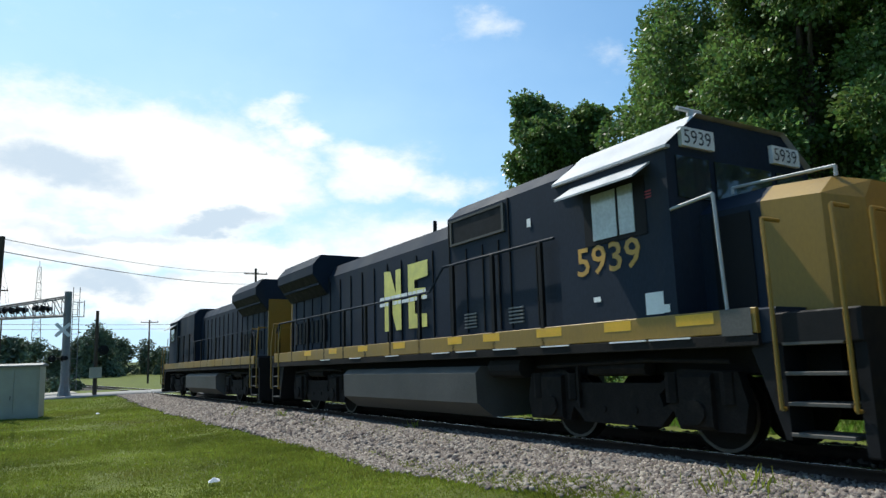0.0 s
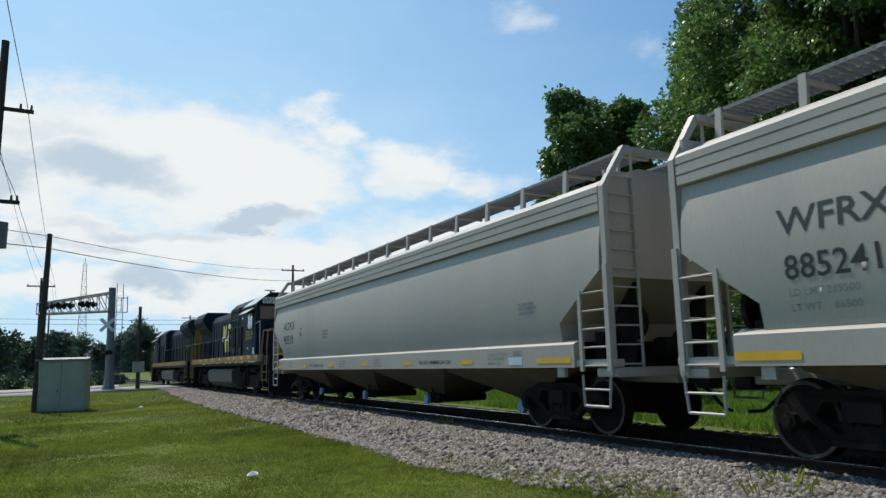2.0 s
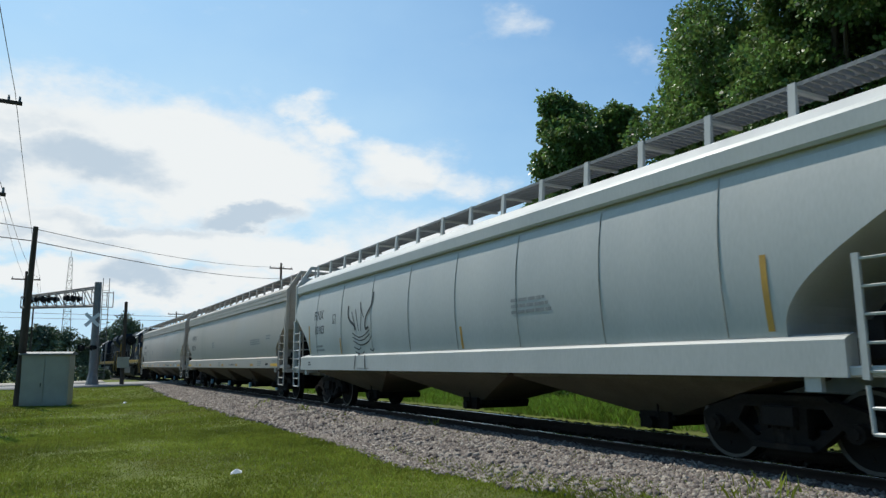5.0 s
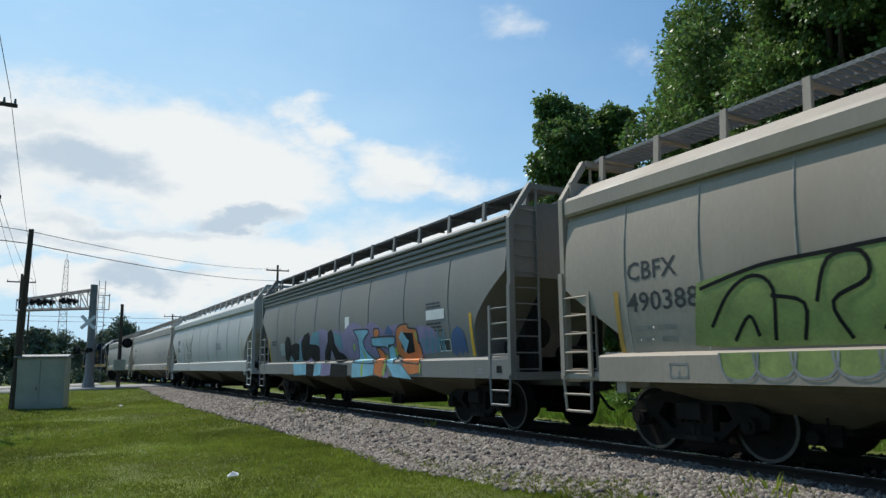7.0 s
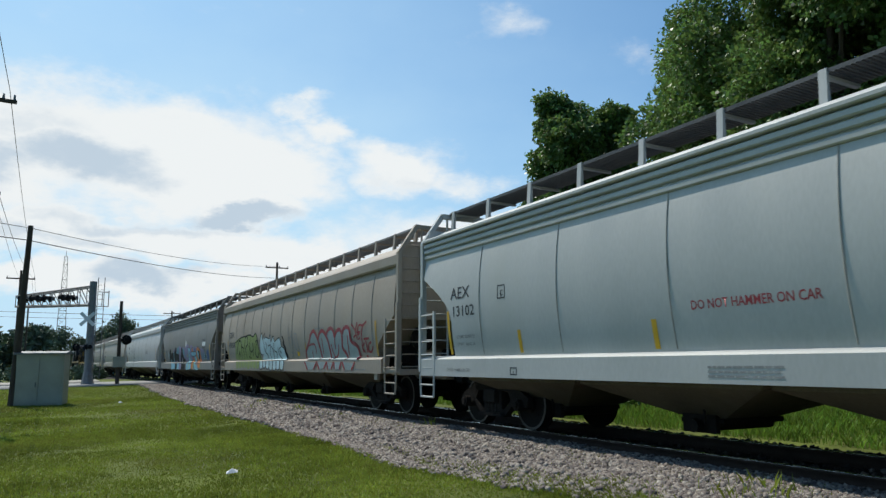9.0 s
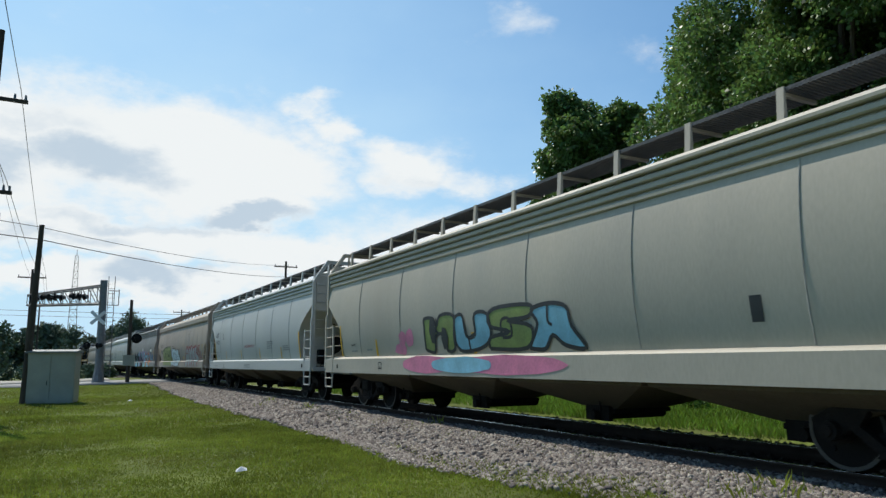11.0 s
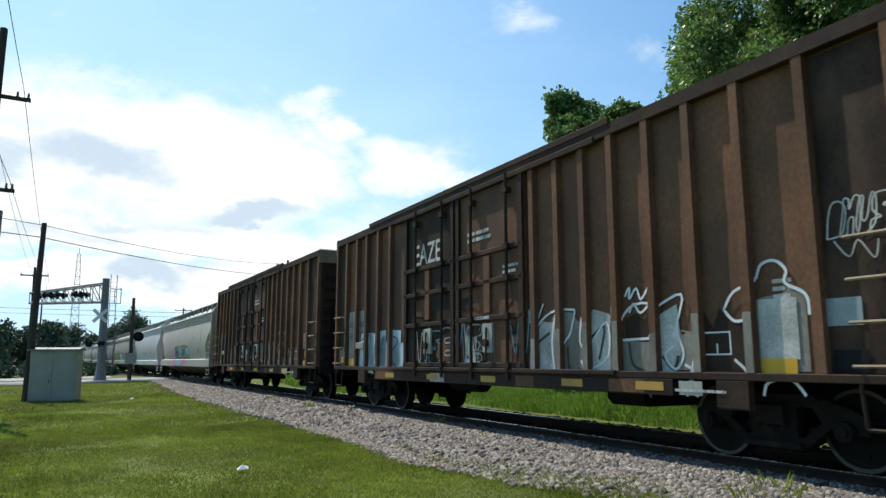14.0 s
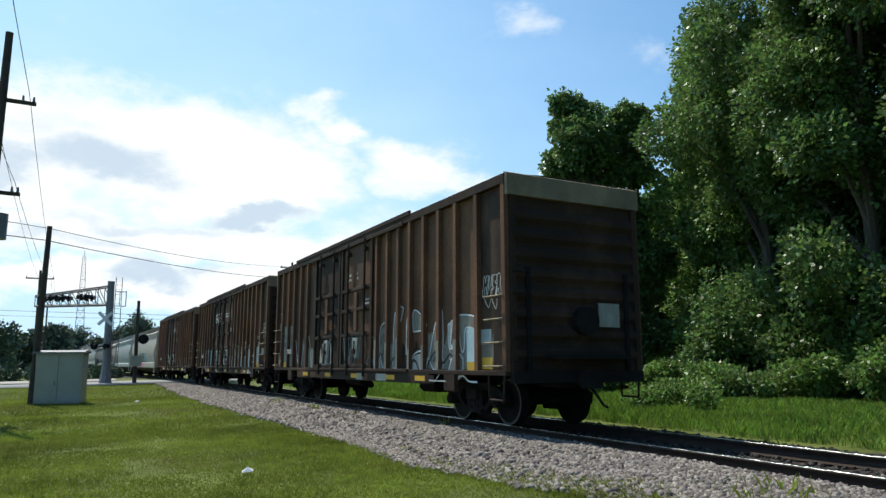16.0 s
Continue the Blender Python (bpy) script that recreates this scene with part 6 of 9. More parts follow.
    strokes(car, [curve([(2.70, 1.24), (2.99, 1.00)], 4)], 0.075, SPRAY_RED, sill, 0.0115, "spray_line")
    strokes(car, [curve([(3.79, 1.23), (3.53, 1.02)], 4)], 0.075, SPRAY_RED, sill, 0.0115, "spray_line")
    strokes(car, [curve([(3.79, 1.23), (4.03, 1.02)], 4)], 0.075, SPRAY_RED, sill, 0.0115, "spray_line")
    strokes(car, [curve([(4.63, 1.23), (4.41, 1.04)], 4)], 0.075, SPRAY_RED, sill, 0.0115, "spray_line")
    strokes(car, [curve([(4.65, 1.23), (4.74, 1.02)], 4)], 0.075, SPRAY_RED, sill, 0.0115, "spray_line")
    strokes(car, [curve([(5.18, 1.22), (5.00, 1.04)], 4)], 0.075, SPRAY_RED, sill, 0.0115, "spray_line")
    strokes(car, [curve([(5.22, 1.22), (5.26, 1.03)], 4)], 0.075, SPRAY_RED, sill, 0.0115, "spray_line")
    strokes(car, [curve([(5.76, 1.22), (5.61, 1.03)], 4)], 0.075, SPRAY_RED, sill, 0.0115, "spray_line")
    strokes(car, [curve([(5.83, 1.22), (6.02, 1.02)], 4)], 0.075, SPRAY_RED, sill, 0.0115, "spray_line")
    strokes(car, [curve([(6.71, 1.21), (6.49, 1.02)], 4)], 0.075, SPRAY_RED, sill, 0.0115, "spray_line")


def paint_box_one(car, panel):
    """Brown and grey letters edged in white."""
    fill(car, [[(1.64, 0.93), (1.63, 1.86), (2.03, 1.84), (2.44, 0.95)]], CHALK_DIM, panel, 0.004, "spray_fill")
    fill(car, [[(2.58, 0.92), (2.62, 1.68), (2.93, 1.79), (3.14, 0.93)]], CHALK_DIM, panel, 0.0044, "spray_fill")
    fill(car, [[(3.23, 1.59), (3.95, 1.82), (3.90, 1.63), (3.27, 1.46)]], RUST_PALE, panel, 0.0048, "spray_fill")
    fill(car, [[(3.93, 1.03), (4.33, 1.06), (4.72, 0.71), (3.94, 0.75)]], RUST_PALE, panel, 0.0052, "spray_fill")
    fill(car, [[(3.23, 0.93), (3.52, 1.41), (3.91, 1.31), (3.85, 1.06)]], CHALK_DIM, panel, 0.0056, "spray_fill")
    fill(car, [[(4.81, 0.74), (4.83, 0.99), (5.09, 1.17), (5.35, 1.07), (5.33, 0.76)]], RUST_PALE, panel, 0.006, "spray_fill")
    strokes(car, [curve([(1.59, 2.01), (1.68, 1.72), (1.83, 1.37), (1.97, 0.90)], 4)], 0.036, CHALK, panel, 0.0085, "spray_line")
    strokes(car, [curve([(1.59, 2.01), (1.92, 1.95), (2.17, 1.50), (2.49, 1.04), (2.33, 1.63), (2.75, 1.87), (3.12, 1.81)], 4)], 0.036, CHALK, panel, 0.0085, "spray_line")
    strokes(car, [curve([(2.13, 0.94), (2.54, 1.68), (2.79, 1.86), (2.86, 1.42), (3.14, 0.90)], 4)], 0.036, CHALK, panel, 0.0085, "spray_line")
    strokes(car, [curve([(3.19, 1.60), (3.46, 1.79), (3.95, 1.82), (3.78, 1.63), (3.52, 1.46), (3.95, 1.31), (3.86, 1.09), (3.23, 0.96)], 4)], 0.036, CHALK, panel, 0.0085, "spray_line")
    strokes(car, [curve([(3.29, 1.71), (3.21, 1.29), (3.49, 1.05)], 4)], 0.036, CHALK, panel, 0.0085, "spray_line")
    strokes(car, [curve([(4.31, 0.79), (4.27, 1.12), (4.57, 1.38), (4.71, 1.49)], 4)], 0.036, CHALK, panel, 0.0085, "spray_line")
    strokes(car, [curve([(4.45, 0.83), (4.43, 1.01), (4.62, 1.22)], 4)], 0.036, CHALK, panel, 0.0085, "spray_line")
    strokes(car, [curve([(4.84, 0.79), (4.80, 1.02), (5.06, 1.17), (5.35, 1.07), (5.33, 0.88), (4.96, 0.74)], 4)], 0.036, CHALK, panel, 0.0085, "spray_line")
    strokes(car, [curve([(3.96, 0.95), (4.13, 1.23), (4.35, 1.31), (4.04, 1.00)], 4)], 0.036, CHALK, panel, 0.0085, "spray_line")
    strokes(car, [curve([(3.49, 1.02), (3.59, 1.32), (3.90, 1.20)], 4)], 0.036, CHALK, panel, 0.0085, "spray_line")
    strokes(car, [curve([(1.68, 1.65), (1.87, 1.03), (2.15, 1.24)], 4)], 0.036, CHALK, panel, 0.0085, "spray_line")
    strokes(car, [curve([(4.17, 1.28), (4.64, 1.46), (4.69, 1.64)], 4)], 0.036, CHALK, panel, 0.0085, "spray_line")
    strokes(car, [curve([(1.81, 1.85), (2.10, 1.24), (2.34, 0.94)], 4)], 0.05, INK, panel, 0.0075, "spray_line")
    strokes(car, [curve([(2.57, 1.49), (2.68, 0.98), (2.94, 1.29)], 4)], 0.05, INK, panel, 0.0075, "spray_line")
    strokes(car, [curve([(3.37, 1.62), (3.29, 1.23), (3.58, 1.11)], 4)], 0.05, INK, panel, 0.0075, "spray_line")
    strokes(car, [curve([(4.35, 0.85), (4.45, 1.17), (4.66, 1.33)], 4)], 0.05, INK, panel, 0.0075, "spray_line")
    strokes(car, [curve([(4.94, 1.81), (5.04, 1.96), (5.06, 1.83), (5.17, 1.95), (5.27, 1.82)], 4)], 0.036, CHALK, panel, 0.008, "spray_line")
    strokes(car, [curve([(5.66, 1.74), (5.73, 1.90), (5.86, 1.87), (5.80, 1.76), (5.96, 1.84)], 4)], 0.036, CHALK, panel, 0.008, "spray_line")
    strokes(car, [curve([(5.74, 1.45), (5.78, 1.62), (5.88, 1.56)], 4)], 0.036, CHALK, panel, 0.008, "spray_line")


def paint_box_two(car, panel):
    """Chalky letters edged in white and a pale blue word."""
    fill(car, [[(1.54, 0.87), (1.63, 1.41), (2.03, 1.81), (2.34, 1.79), (2.29, 0.87)]], CHALK, panel, 0.004, "spray_fill")
    fill(car, [[(3.03, 0.91), (3.04, 1.76), (3.28, 1.93), (3.65, 1.84), (3.60, 0.89)]], CHALK, panel, 0.004, "spray_fill")
    fill(car, [[(4.53, 0.88), (4.56, 1.76), (4.90, 1.89), (4.95, 1.30), (4.80, 1.00)]], CHALK, panel, 0.004, "spray_fill")
    fill(car, [[(2.37, 0.87), (2.52, 1.94), (2.86, 1.92), (2.66, 1.46), (2.95, 0.89)]], CHALK_DIM, panel, 0.0045, "spray_fill")
    fill(car, [[(3.74, 0.89), (3.80, 1.46), (4.39, 1.44), (4.39, 0.69), (4.06, 0.97)]], CHALK_DIM, panel, 0.0045, "spray_fill")
    strokes(car, [curve([(1.50, 0.92), (1.61, 1.41), (1.97, 1.81), (2.38, 1.97), (2.86, 1.95)], 4)], 0.036, WHITE, panel, 0.009, "spray_line")
    strokes(car, [curve([(2.38, 1.97), (2.26, 1.47), (2.33, 0.98)], 4)], 0.036, WHITE, panel, 0.009, "spray_line")
    strokes(car, [curve([(2.52, 0.87), (2.55, 1.39), (2.73, 1.60), (2.86, 1.94)], 4)], 0.036, WHITE, panel, 0.009, "spray_line")
    strokes(car, [curve([(3.01, 1.83), (2.96, 1.46), (3.14, 1.38), (3.56, 1.73), (3.58, 1.25), (3.12, 1.05), (2.97, 1.19)], 4)], 0.036, WHITE, panel, 0.009, "spray_line")
    strokes(car, [curve([(3.68, 1.95), (3.69, 1.44), (3.74, 0.90)], 4)], 0.036, WHITE, panel, 0.009, "spray_line")
    strokes(car, [curve([(3.69, 1.50), (4.04, 1.90), (4.47, 1.90), (4.40, 1.48)], 4)], 0.036, WHITE, panel, 0.009, "spray_line")
    strokes(car, [curve([(3.80, 1.46), (4.40, 1.47)], 4)], 0.036, WHITE, panel, 0.009, "spray_line")
    strokes(car, [curve([(4.47, 1.84), (4.99, 2.01), (4.88, 1.58), (4.98, 1.27), (4.84, 1.07), (4.66, 1.24), (4.82, 1.36)], 4)], 0.036, WHITE, panel, 0.009, "spray_line")
    strokes(car, [curve([(3.96, 2.06), (4.06, 2.18), (4.05, 2.02), (4.19, 2.16), (4.27, 2.00), (4.41, 2.15)], 4)], 0.036, WHITE, panel, 0.009, "spray_line")
    strokes(car, [curve([(4.04, 1.83), (4.13, 1.95), (4.25, 1.82), (4.43, 1.93)], 4)], 0.036, WHITE, panel, 0.009, "spray_line")
    strokes(car, [curve([(5.63, 1.77), (5.78, 1.97), (6.07, 2.07), (6.17, 2.24), (6.35, 2.27), (6.48, 2.15), (6.46, 2.01), (6.69, 1.87), (6.72, 1.65)], 4)], 0.036, WHITE, panel, 0.009, "spray_line")
    strokes(car, [curve([(5.63, 1.77), (5.78, 1.63), (6.00, 1.69), (5.96, 1.90)], 4)], 0.036, WHITE, panel, 0.009, "spray_line")
    strokes(car, [curve([(5.00, 0.74), (5.14, 1.19), (5.27, 1.40)], 4)], 0.036, WHITE, panel, 0.009, "spray_line")
    strokes(car, [curve([(4.99, 1.13), (5.16, 1.02), (5.01, 0.85), (5.18, 0.75)], 4)], 0.036, WHITE, panel, 0.009, "spray_line")
    strokes(car, [curve([(5.74, 1.19), (5.91, 1.03), (5.95, 0.78)], 4)], 0.036, WHITE, panel, 0.009, "spray_line")
    strokes(car, [curve([(6.61, 0.81), (6.45, 0.97), (6.17, 0.94), (6.10, 0.79)], 4)], 0.036, WHITE, panel, 0.009, "spray_line")
    strokes(car, [curve([(1.52, 1.83), (1.66, 2.01), (1.71, 1.63), (2.05, 2.10)], 4)], 0.036, WHITE, panel, 0.009, "spray_line")
    strokes(car, [curve([(1.71, 0.93), (1.83, 1.41), (2.21, 1.62)], 4)], 0.045, INK, panel, 0.0075, "spray_line")
    strokes(car, [curve([(2.66, 1.39), (2.69, 1.05), (2.91, 0.98)], 4)], 0.045, INK, panel, 0.0075, "spray_line")
    strokes(car, [curve([(3.17, 1.85), (3.13, 1.48), (3.51, 1.67), (3.38, 1.19)], 4)], 0.045, INK, panel, 0.0075, "spray_line")
    strokes(car, [curve([(4.01, 1.43), (4.07, 1.13), (4.28, 1.04)], 4)], 0.045, INK, panel, 0.0075, "spray_line")
    strokes(car, [curve([(4.62, 1.24), (4.80, 1.07), (4.89, 1.24)], 4)], 0.045, INK, panel, 0.0075, "spray_line")
    fill(car, [[(-6.17, 0.89), (-6.03, 1.89), (-5.19, 1.89), (-5.18, 0.87)]], SPRAY_ICE, panel, 0.004, "spray_fill")
    fill(car, [[(-5.03, 0.88), (-5.04, 1.92), (-4.41, 1.92), (-4.41, 0.86)]], SPRAY_ICE, panel, 0.004, "spray_fill")
    fill(car, [[(-4.30, 0.87), (-4.25, 1.92), (-3.52, 1.91), (-3.57, 0.88)]], SPRAY_ICE, panel, 0.004, "spray_fill")
    strokes(car, [curve([(-5.96, 1.72), (-5.40, 1.82), (-5.57, 0.96)], 4)], 0.035, SPRAY_BLUE, panel, 0.009, "spray_line")
    strokes(car, [curve([(-5.04, 1.80), (-5.15, 0.96), (-4.47, 1.79)], 4)], 0.035, SPRAY_BLUE, panel, 0.009, "spray_line")
    strokes(car, [curve([(-4.19, 1.78), (-3.67, 1.66), (-4.14, 1.29), (-3.62, 0.98)], 4)], 0.035, SPRAY_BLUE, panel, 0.009, "spray_line")


def paint_box_three(car, panel):
    """Tall pointed letters edged in white."""
    fill(car, [[(1.34, 1.14), (1.30, 2.13), (1.77, 2.30), (1.88, 1.54), (2.00, 0.87)]], CHALK, panel, 0.004, "spray_fill")
    strokes(car, [curve([(1.34, 1.14), (1.30, 2.13), (1.77, 2.30), (1.88, 1.54), (2.00, 0.87), (1.34, 1.14)], 4)], 0.031, WHITE, panel, 0.0095, "spray_line")
    fill(car, [[(2.02, 1.34), (1.98, 2.01), (2.48, 2.13), (2.49, 1.22), (2.28, 0.95)]], CHALK_DIM, panel, 0.0043, "spray_fill")
    strokes(car, [curve([(2.02, 1.34), (1.98, 2.01), (2.48, 2.13), (2.49, 1.22), (2.28, 0.95), (2.02, 1.34)], 4)], 0.031, WHITE, panel, 0.0095, "spray_line")
    fill(car, [[(2.80, 0.96), (2.88, 2.33), (3.38, 2.46), (3.17, 2.01), (3.12, 1.22), (3.04, 0.87)]], CHALK_DIM, panel, 0.0046, "spray_fill")
    strokes(car, [curve([(2.80, 0.96), (2.88, 2.33), (3.38, 2.46), (3.17, 2.01), (3.12, 1.22), (3.04, 0.87), (2.80, 0.96)], 4)], 0.031, WHITE, panel, 0.0095, "spray_line")
    fill(car, [[(3.54, 1.39), (3.60, 2.26), (3.88, 2.31), (3.79, 1.47)]], CHALK, panel, 0.0049, "spray_fill")
    strokes(car, [curve([(3.54, 1.39), (3.60, 2.26), (3.88, 2.31), (3.79, 1.47), (3.54, 1.39)], 4)], 0.031, WHITE, panel, 0.0095, "spray_line")
    fill(car, [[(3.93, 1.88), (3.96, 2.37), (4.52, 2.12), (4.54, 1.92)]], CHALK_DIM, panel, 0.0052, "spray_fill")
    strokes(car, [curve([(3.93, 1.88), (3.96, 2.37), (4.52, 2.12), (4.54, 1.92), (3.93, 1.88)], 4)], 0.031, WHITE, panel, 0.0095, "spray_line")
    fill(car, [[(4.71, 1.27), (4.99, 1.95), (5.28, 2.30), (5.36, 2.05), (5.34, 1.39), (5.01, 1.03)]], CHALK_DIM, panel, 0.0055, "spray_fill")
    strokes(car, [curve([(4.71, 1.27), (4.99, 1.95), (5.28, 2.30), (5.36, 2.05), (5.34, 1.39), (5.01, 1.03), (4.71, 1.27)], 4)], 0.031, WHITE, panel, 0.0095, "spray_line")
    fill(car, [[(5.59, 1.96), (5.98, 2.05), (5.86, 1.55), (5.63, 1.50)]], CHALK, panel, 0.0058, "spray_fill")
    strokes(car, [curve([(5.59, 1.96), (5.98, 2.05), (5.86, 1.55), (5.63, 1.50), (5.59, 1.96)], 4)], 0.031, WHITE, panel, 0.0095, "spray_line")
    fill(car, [[(6.01, 1.94), (6.10, 2.13), (6.83, 2.03), (6.75, 1.83), (6.32, 1.86), (6.26, 1.48), (6.15, 1.42)]], CHALK_DIM, panel, 0.0061, "spray_fill")
    strokes(car, [curve([(6.01, 1.94), (6.10, 2.13), (6.83, 2.03), (6.75, 1.83), (6.32, 1.86), (6.26, 1.48), (6.15, 1.42), (6.01, 1.94)], 4)], 0.031, WHITE, panel, 0.0095, "spray_line")
    fill(car, [[(5.59, 1.00), (5.85, 1.38), (6.20, 1.26), (6.10, 0.92)]], CHALK_DIM, panel, 0.0064, "spray_fill")
    strokes(car, [curve([(5.59, 1.00), (5.85, 1.38), (6.20, 1.26), (6.10, 0.92), (5.59, 1.00)], 4)], 0.031, WHITE, panel, 0.0095, "spray_line")
    fill(car, [[(3.84, 0.84), (3.93, 1.35), (4.49, 1.40), (4.45, 0.86)]], CHALK, panel, 0.0067, "spray_fill")
    strokes(car, [curve([(3.84, 0.84), (3.93, 1.35), (4.49, 1.40), (4.45, 0.86), (3.84, 0.84)], 4)], 0.031, WHITE, panel, 0.0095, "spray_line")
    strokes(car, [curve([(1.56, 0.86), (2.02, 1.42), (2.42, 1.03), (2.95, 1.33), (3.40, 0.97), (3.97, 1.25), (4.26, 0.98)], 4)], 0.06, INK, panel, 0.0115, "spray_line")
    strokes(car, [curve([(4.66, 1.15), (5.04, 1.42), (5.36, 1.18), (5.69, 1.35), (6.05, 1.12)], 4)], 0.06, INK, panel, 0.0115, "spray_line")
    strokes(car, [curve([(2.03, 1.61), (2.26, 1.91), (2.15, 1.22)], 4)], 0.06, INK, panel, 0.0115, "spray_line")
    strokes(car, [curve([(2.95, 1.29), (3.05, 2.02), (3.25, 2.29)], 4)], 0.06, INK, panel, 0.0115, "spray_line")
    strokes(car, [curve([(5.08, 1.88), (5.18, 1.57), (4.94, 1.21)], 4)], 0.06, INK, panel, 0.0115, "spray_line")
    strokes(car, [curve([(5.82, 1.95), (5.75, 1.55)], 4)], 0.06, INK, panel, 0.0115, "spray_line")
    strokes(car, [curve([(1.55, 0.74), (2.00, 0.99), (2.53, 0.77), (2.93, 1.07), (3.39, 0.80)], 4)], 0.034, WHITE, panel, 0.01, "spray_line")
    strokes(car, [curve([(4.45, 0.96), (4.90, 0.78), (5.35, 1.09), (5.33, 1.33)], 4)], 0.034, WHITE, panel, 0.01, "spray_line")
    strokes(car, [curve([(5.80, 0.76), (6.17, 0.93), (6.43, 0.83), (6.75, 0.82)], 4)], 0.034, WHITE, panel, 0.01, "spray_line")
    strokes(car, [curve([(4.67, 1.30), (4.60, 0.96), (4.91, 0.81)], 4)], 0.034, WHITE, panel, 0.01, "spray_line")
    strokes(car, [curve([(-5.87, 0.89), (-5.55, 2.03), (-5.04, 0.90)], 4)], 0.034, WHITE, panel, 0.01, "spray_line")
    strokes(car, [curve([(-5.06, 2.01), (-4.88, 0.90), (-4.49, 1.82)], 4)], 0.034, WHITE, panel, 0.01, "spray_line")
    strokes(car, [curve([(-4.12, 0.91), (-3.98, 2.08), (-3.55, 0.92)], 4)], 0.034, WHITE, panel, 0.01, "spray_line")


def yellow_marks(car, marks, side, mat=BRIGHT_YELLOW):
    for y, z, w, h in marks:
        patch(car, y, z, w, h, mat, side, "reflector_strip", "yellow reflective strip")


def first_hoppers():
    car, side, hi, lo = hopper_car("light grey four-bay covered hopper car with blue gate caps", 9.58, 4, HOPPER_GREY, "tall", 2.47, 1.75, cap=BLUE_CAP, sill_top=1.44, sill_foot=1.06, seams=0)
    couple(car, -6.82)
    sill = flat_side(1.612)
    lettering(car, "AOKX", 8.05, 2.44, 0.30, INK, side, wide=1.15)
    lettering(car, "90518", 8.05, 1.96, 0.30, INK, side, wide=1.15)
    lettering(car, "LD LMT 218600", 8.0, 1.77, 0.07, FAINT_INK, side, wide=1.2)
    lettering(car, "LT WT    67600", 8.0, 1.60, 0.07, FAINT_INK, side, wide=1.2)
    outline(car, 6.05, 2.18, 0.26, 0.26, INK, side)
    lettering(car, "C", 5.97, 2.23, 0.10, INK, side)
    yellow_marks(car, [(8.8, 1.12, 0.85, 0.08), (5.65, 1.13, 0.46, 0.09), (3.0, 1.13, 0.5, 0.09), (0.25, 1.14, 0.46, 0.09), (-2.4, 1.14, 0.46, 0.09), (-5.15, 1.14, 0.46, 0.09), (-7.7, 1.13, 0.9, 0.09)], sill)
    lettering(car, "DO NOT HAMMER ON CAR", -3.25, 1.15, 0.08, INK, sill, wide=1.02)
    lettering(car, "DO NOT HAMMER ON CAR", 4.9, 1.15, 0.08, INK, sill, wide=1.02)
    for y, z, w, h, r in ((8.75, 1.24, 0.7, 0.1, 2), (7.3, 1.15, 0.5, 0.2, 3), (2.0, 1.13, 0.6, 0.2, 3), (-0.6, 1.13, 0.5, 0.2, 3), (-7.0, 1.27, 0.3, 0.1, 2)):
        bars(car, y, z, w, h, r, FAINT_INK, sill)
    lettering(car, "SECURE GATES AND", -6.15, 1.28, 0.05, FAINT_INK, sill)
    lettering(car, "HATCHES BEFORE", -6.15, 1.20, 0.05, FAINT_INK, sill)
    lettering(car, "MOVING CAR", -6.15, 1.12, 0.05, FAINT_INK, sill)
    patch(car, -6.85, 1.11, 0.42, 0.13, SPRAY_ICE, sill, "pale_blue_placard", "pale blue placard")
    bars(car, -7.2, 1.95, 0.6, 0.24, 3, FAINT_INK, side)
    bars(car, 3.6, 2.0, 0.5, 0.3, 3, FAINT_INK, side)
    car, side, hi, lo = hopper_car("light grey covered hopper car with a creased side", 9.66, 4, HOPPER_GREY, "tall", 2.47, 1.75, cap=BLUE_CAP, sill_top=1.44, sill_foot=1.06, seams=0)
    couple(car, -27.25)
    lettering(car, "WFRX", 8.05, 2.46, 0.28, INK, side, wide=1.1)
    lettering(car, "885241", 8.02, 1.97, 0.26, INK, side, wide=1.0)
    lettering(car, "LD LMT 219500", 8.0, 1.79, 0.075, FAINT_INK, side, wide=1.1)
    lettering(car, "LT WT    66500", 8.0, 1.63, 0.075, FAINT_INK, side, wide=1.1)
    yellow_marks(car, [(8.75, 1.12, 0.85, 0.1), (-7.95, 1.12, 0.85, 0.1)], sill)
    yellow_marks(car, [(5.6, 1.13, 0.4, 0.09), (2.9, 1.13, 0.4, 0.09), (0.2, 1.13, 0.4, 0.09), (-2.5, 1.13, 0.4, 0.09), (-5.0, 1.13, 0.5, 0.09)], sill, AMBER)
    patch(car, -7.25, 1.16, 0.34, 0.07, BLACK, sill, "jacking_slot", "dark slot in the sill")
    lettering(car, "DO NOT HAMMER ON CAR", -1.2, 1.15, 0.08, INK, sill)
    for y, z, w, h, r in ((-4.9, 1.95, 1.9, 0.24, 3), (-7.2, 2.1, 0.7, 0.2, 2), (2.6, 2.0, 0.6, 0.3, 3)):
        bars(car, y, z, w, h, r, FAINT_INK, side)
    for y, z, w, h, r in ((6.6, 1.14, 0.6, 0.2, 3), (0.9, 1.14, 0.5, 0.2, 3), (-6.1, 1.14, 0.6, 0.2, 3), (-8.1, 1.26, 0.6, 0.1, 2)):
        bars(car, y, z, w, h, r, FAINT_INK, sill)


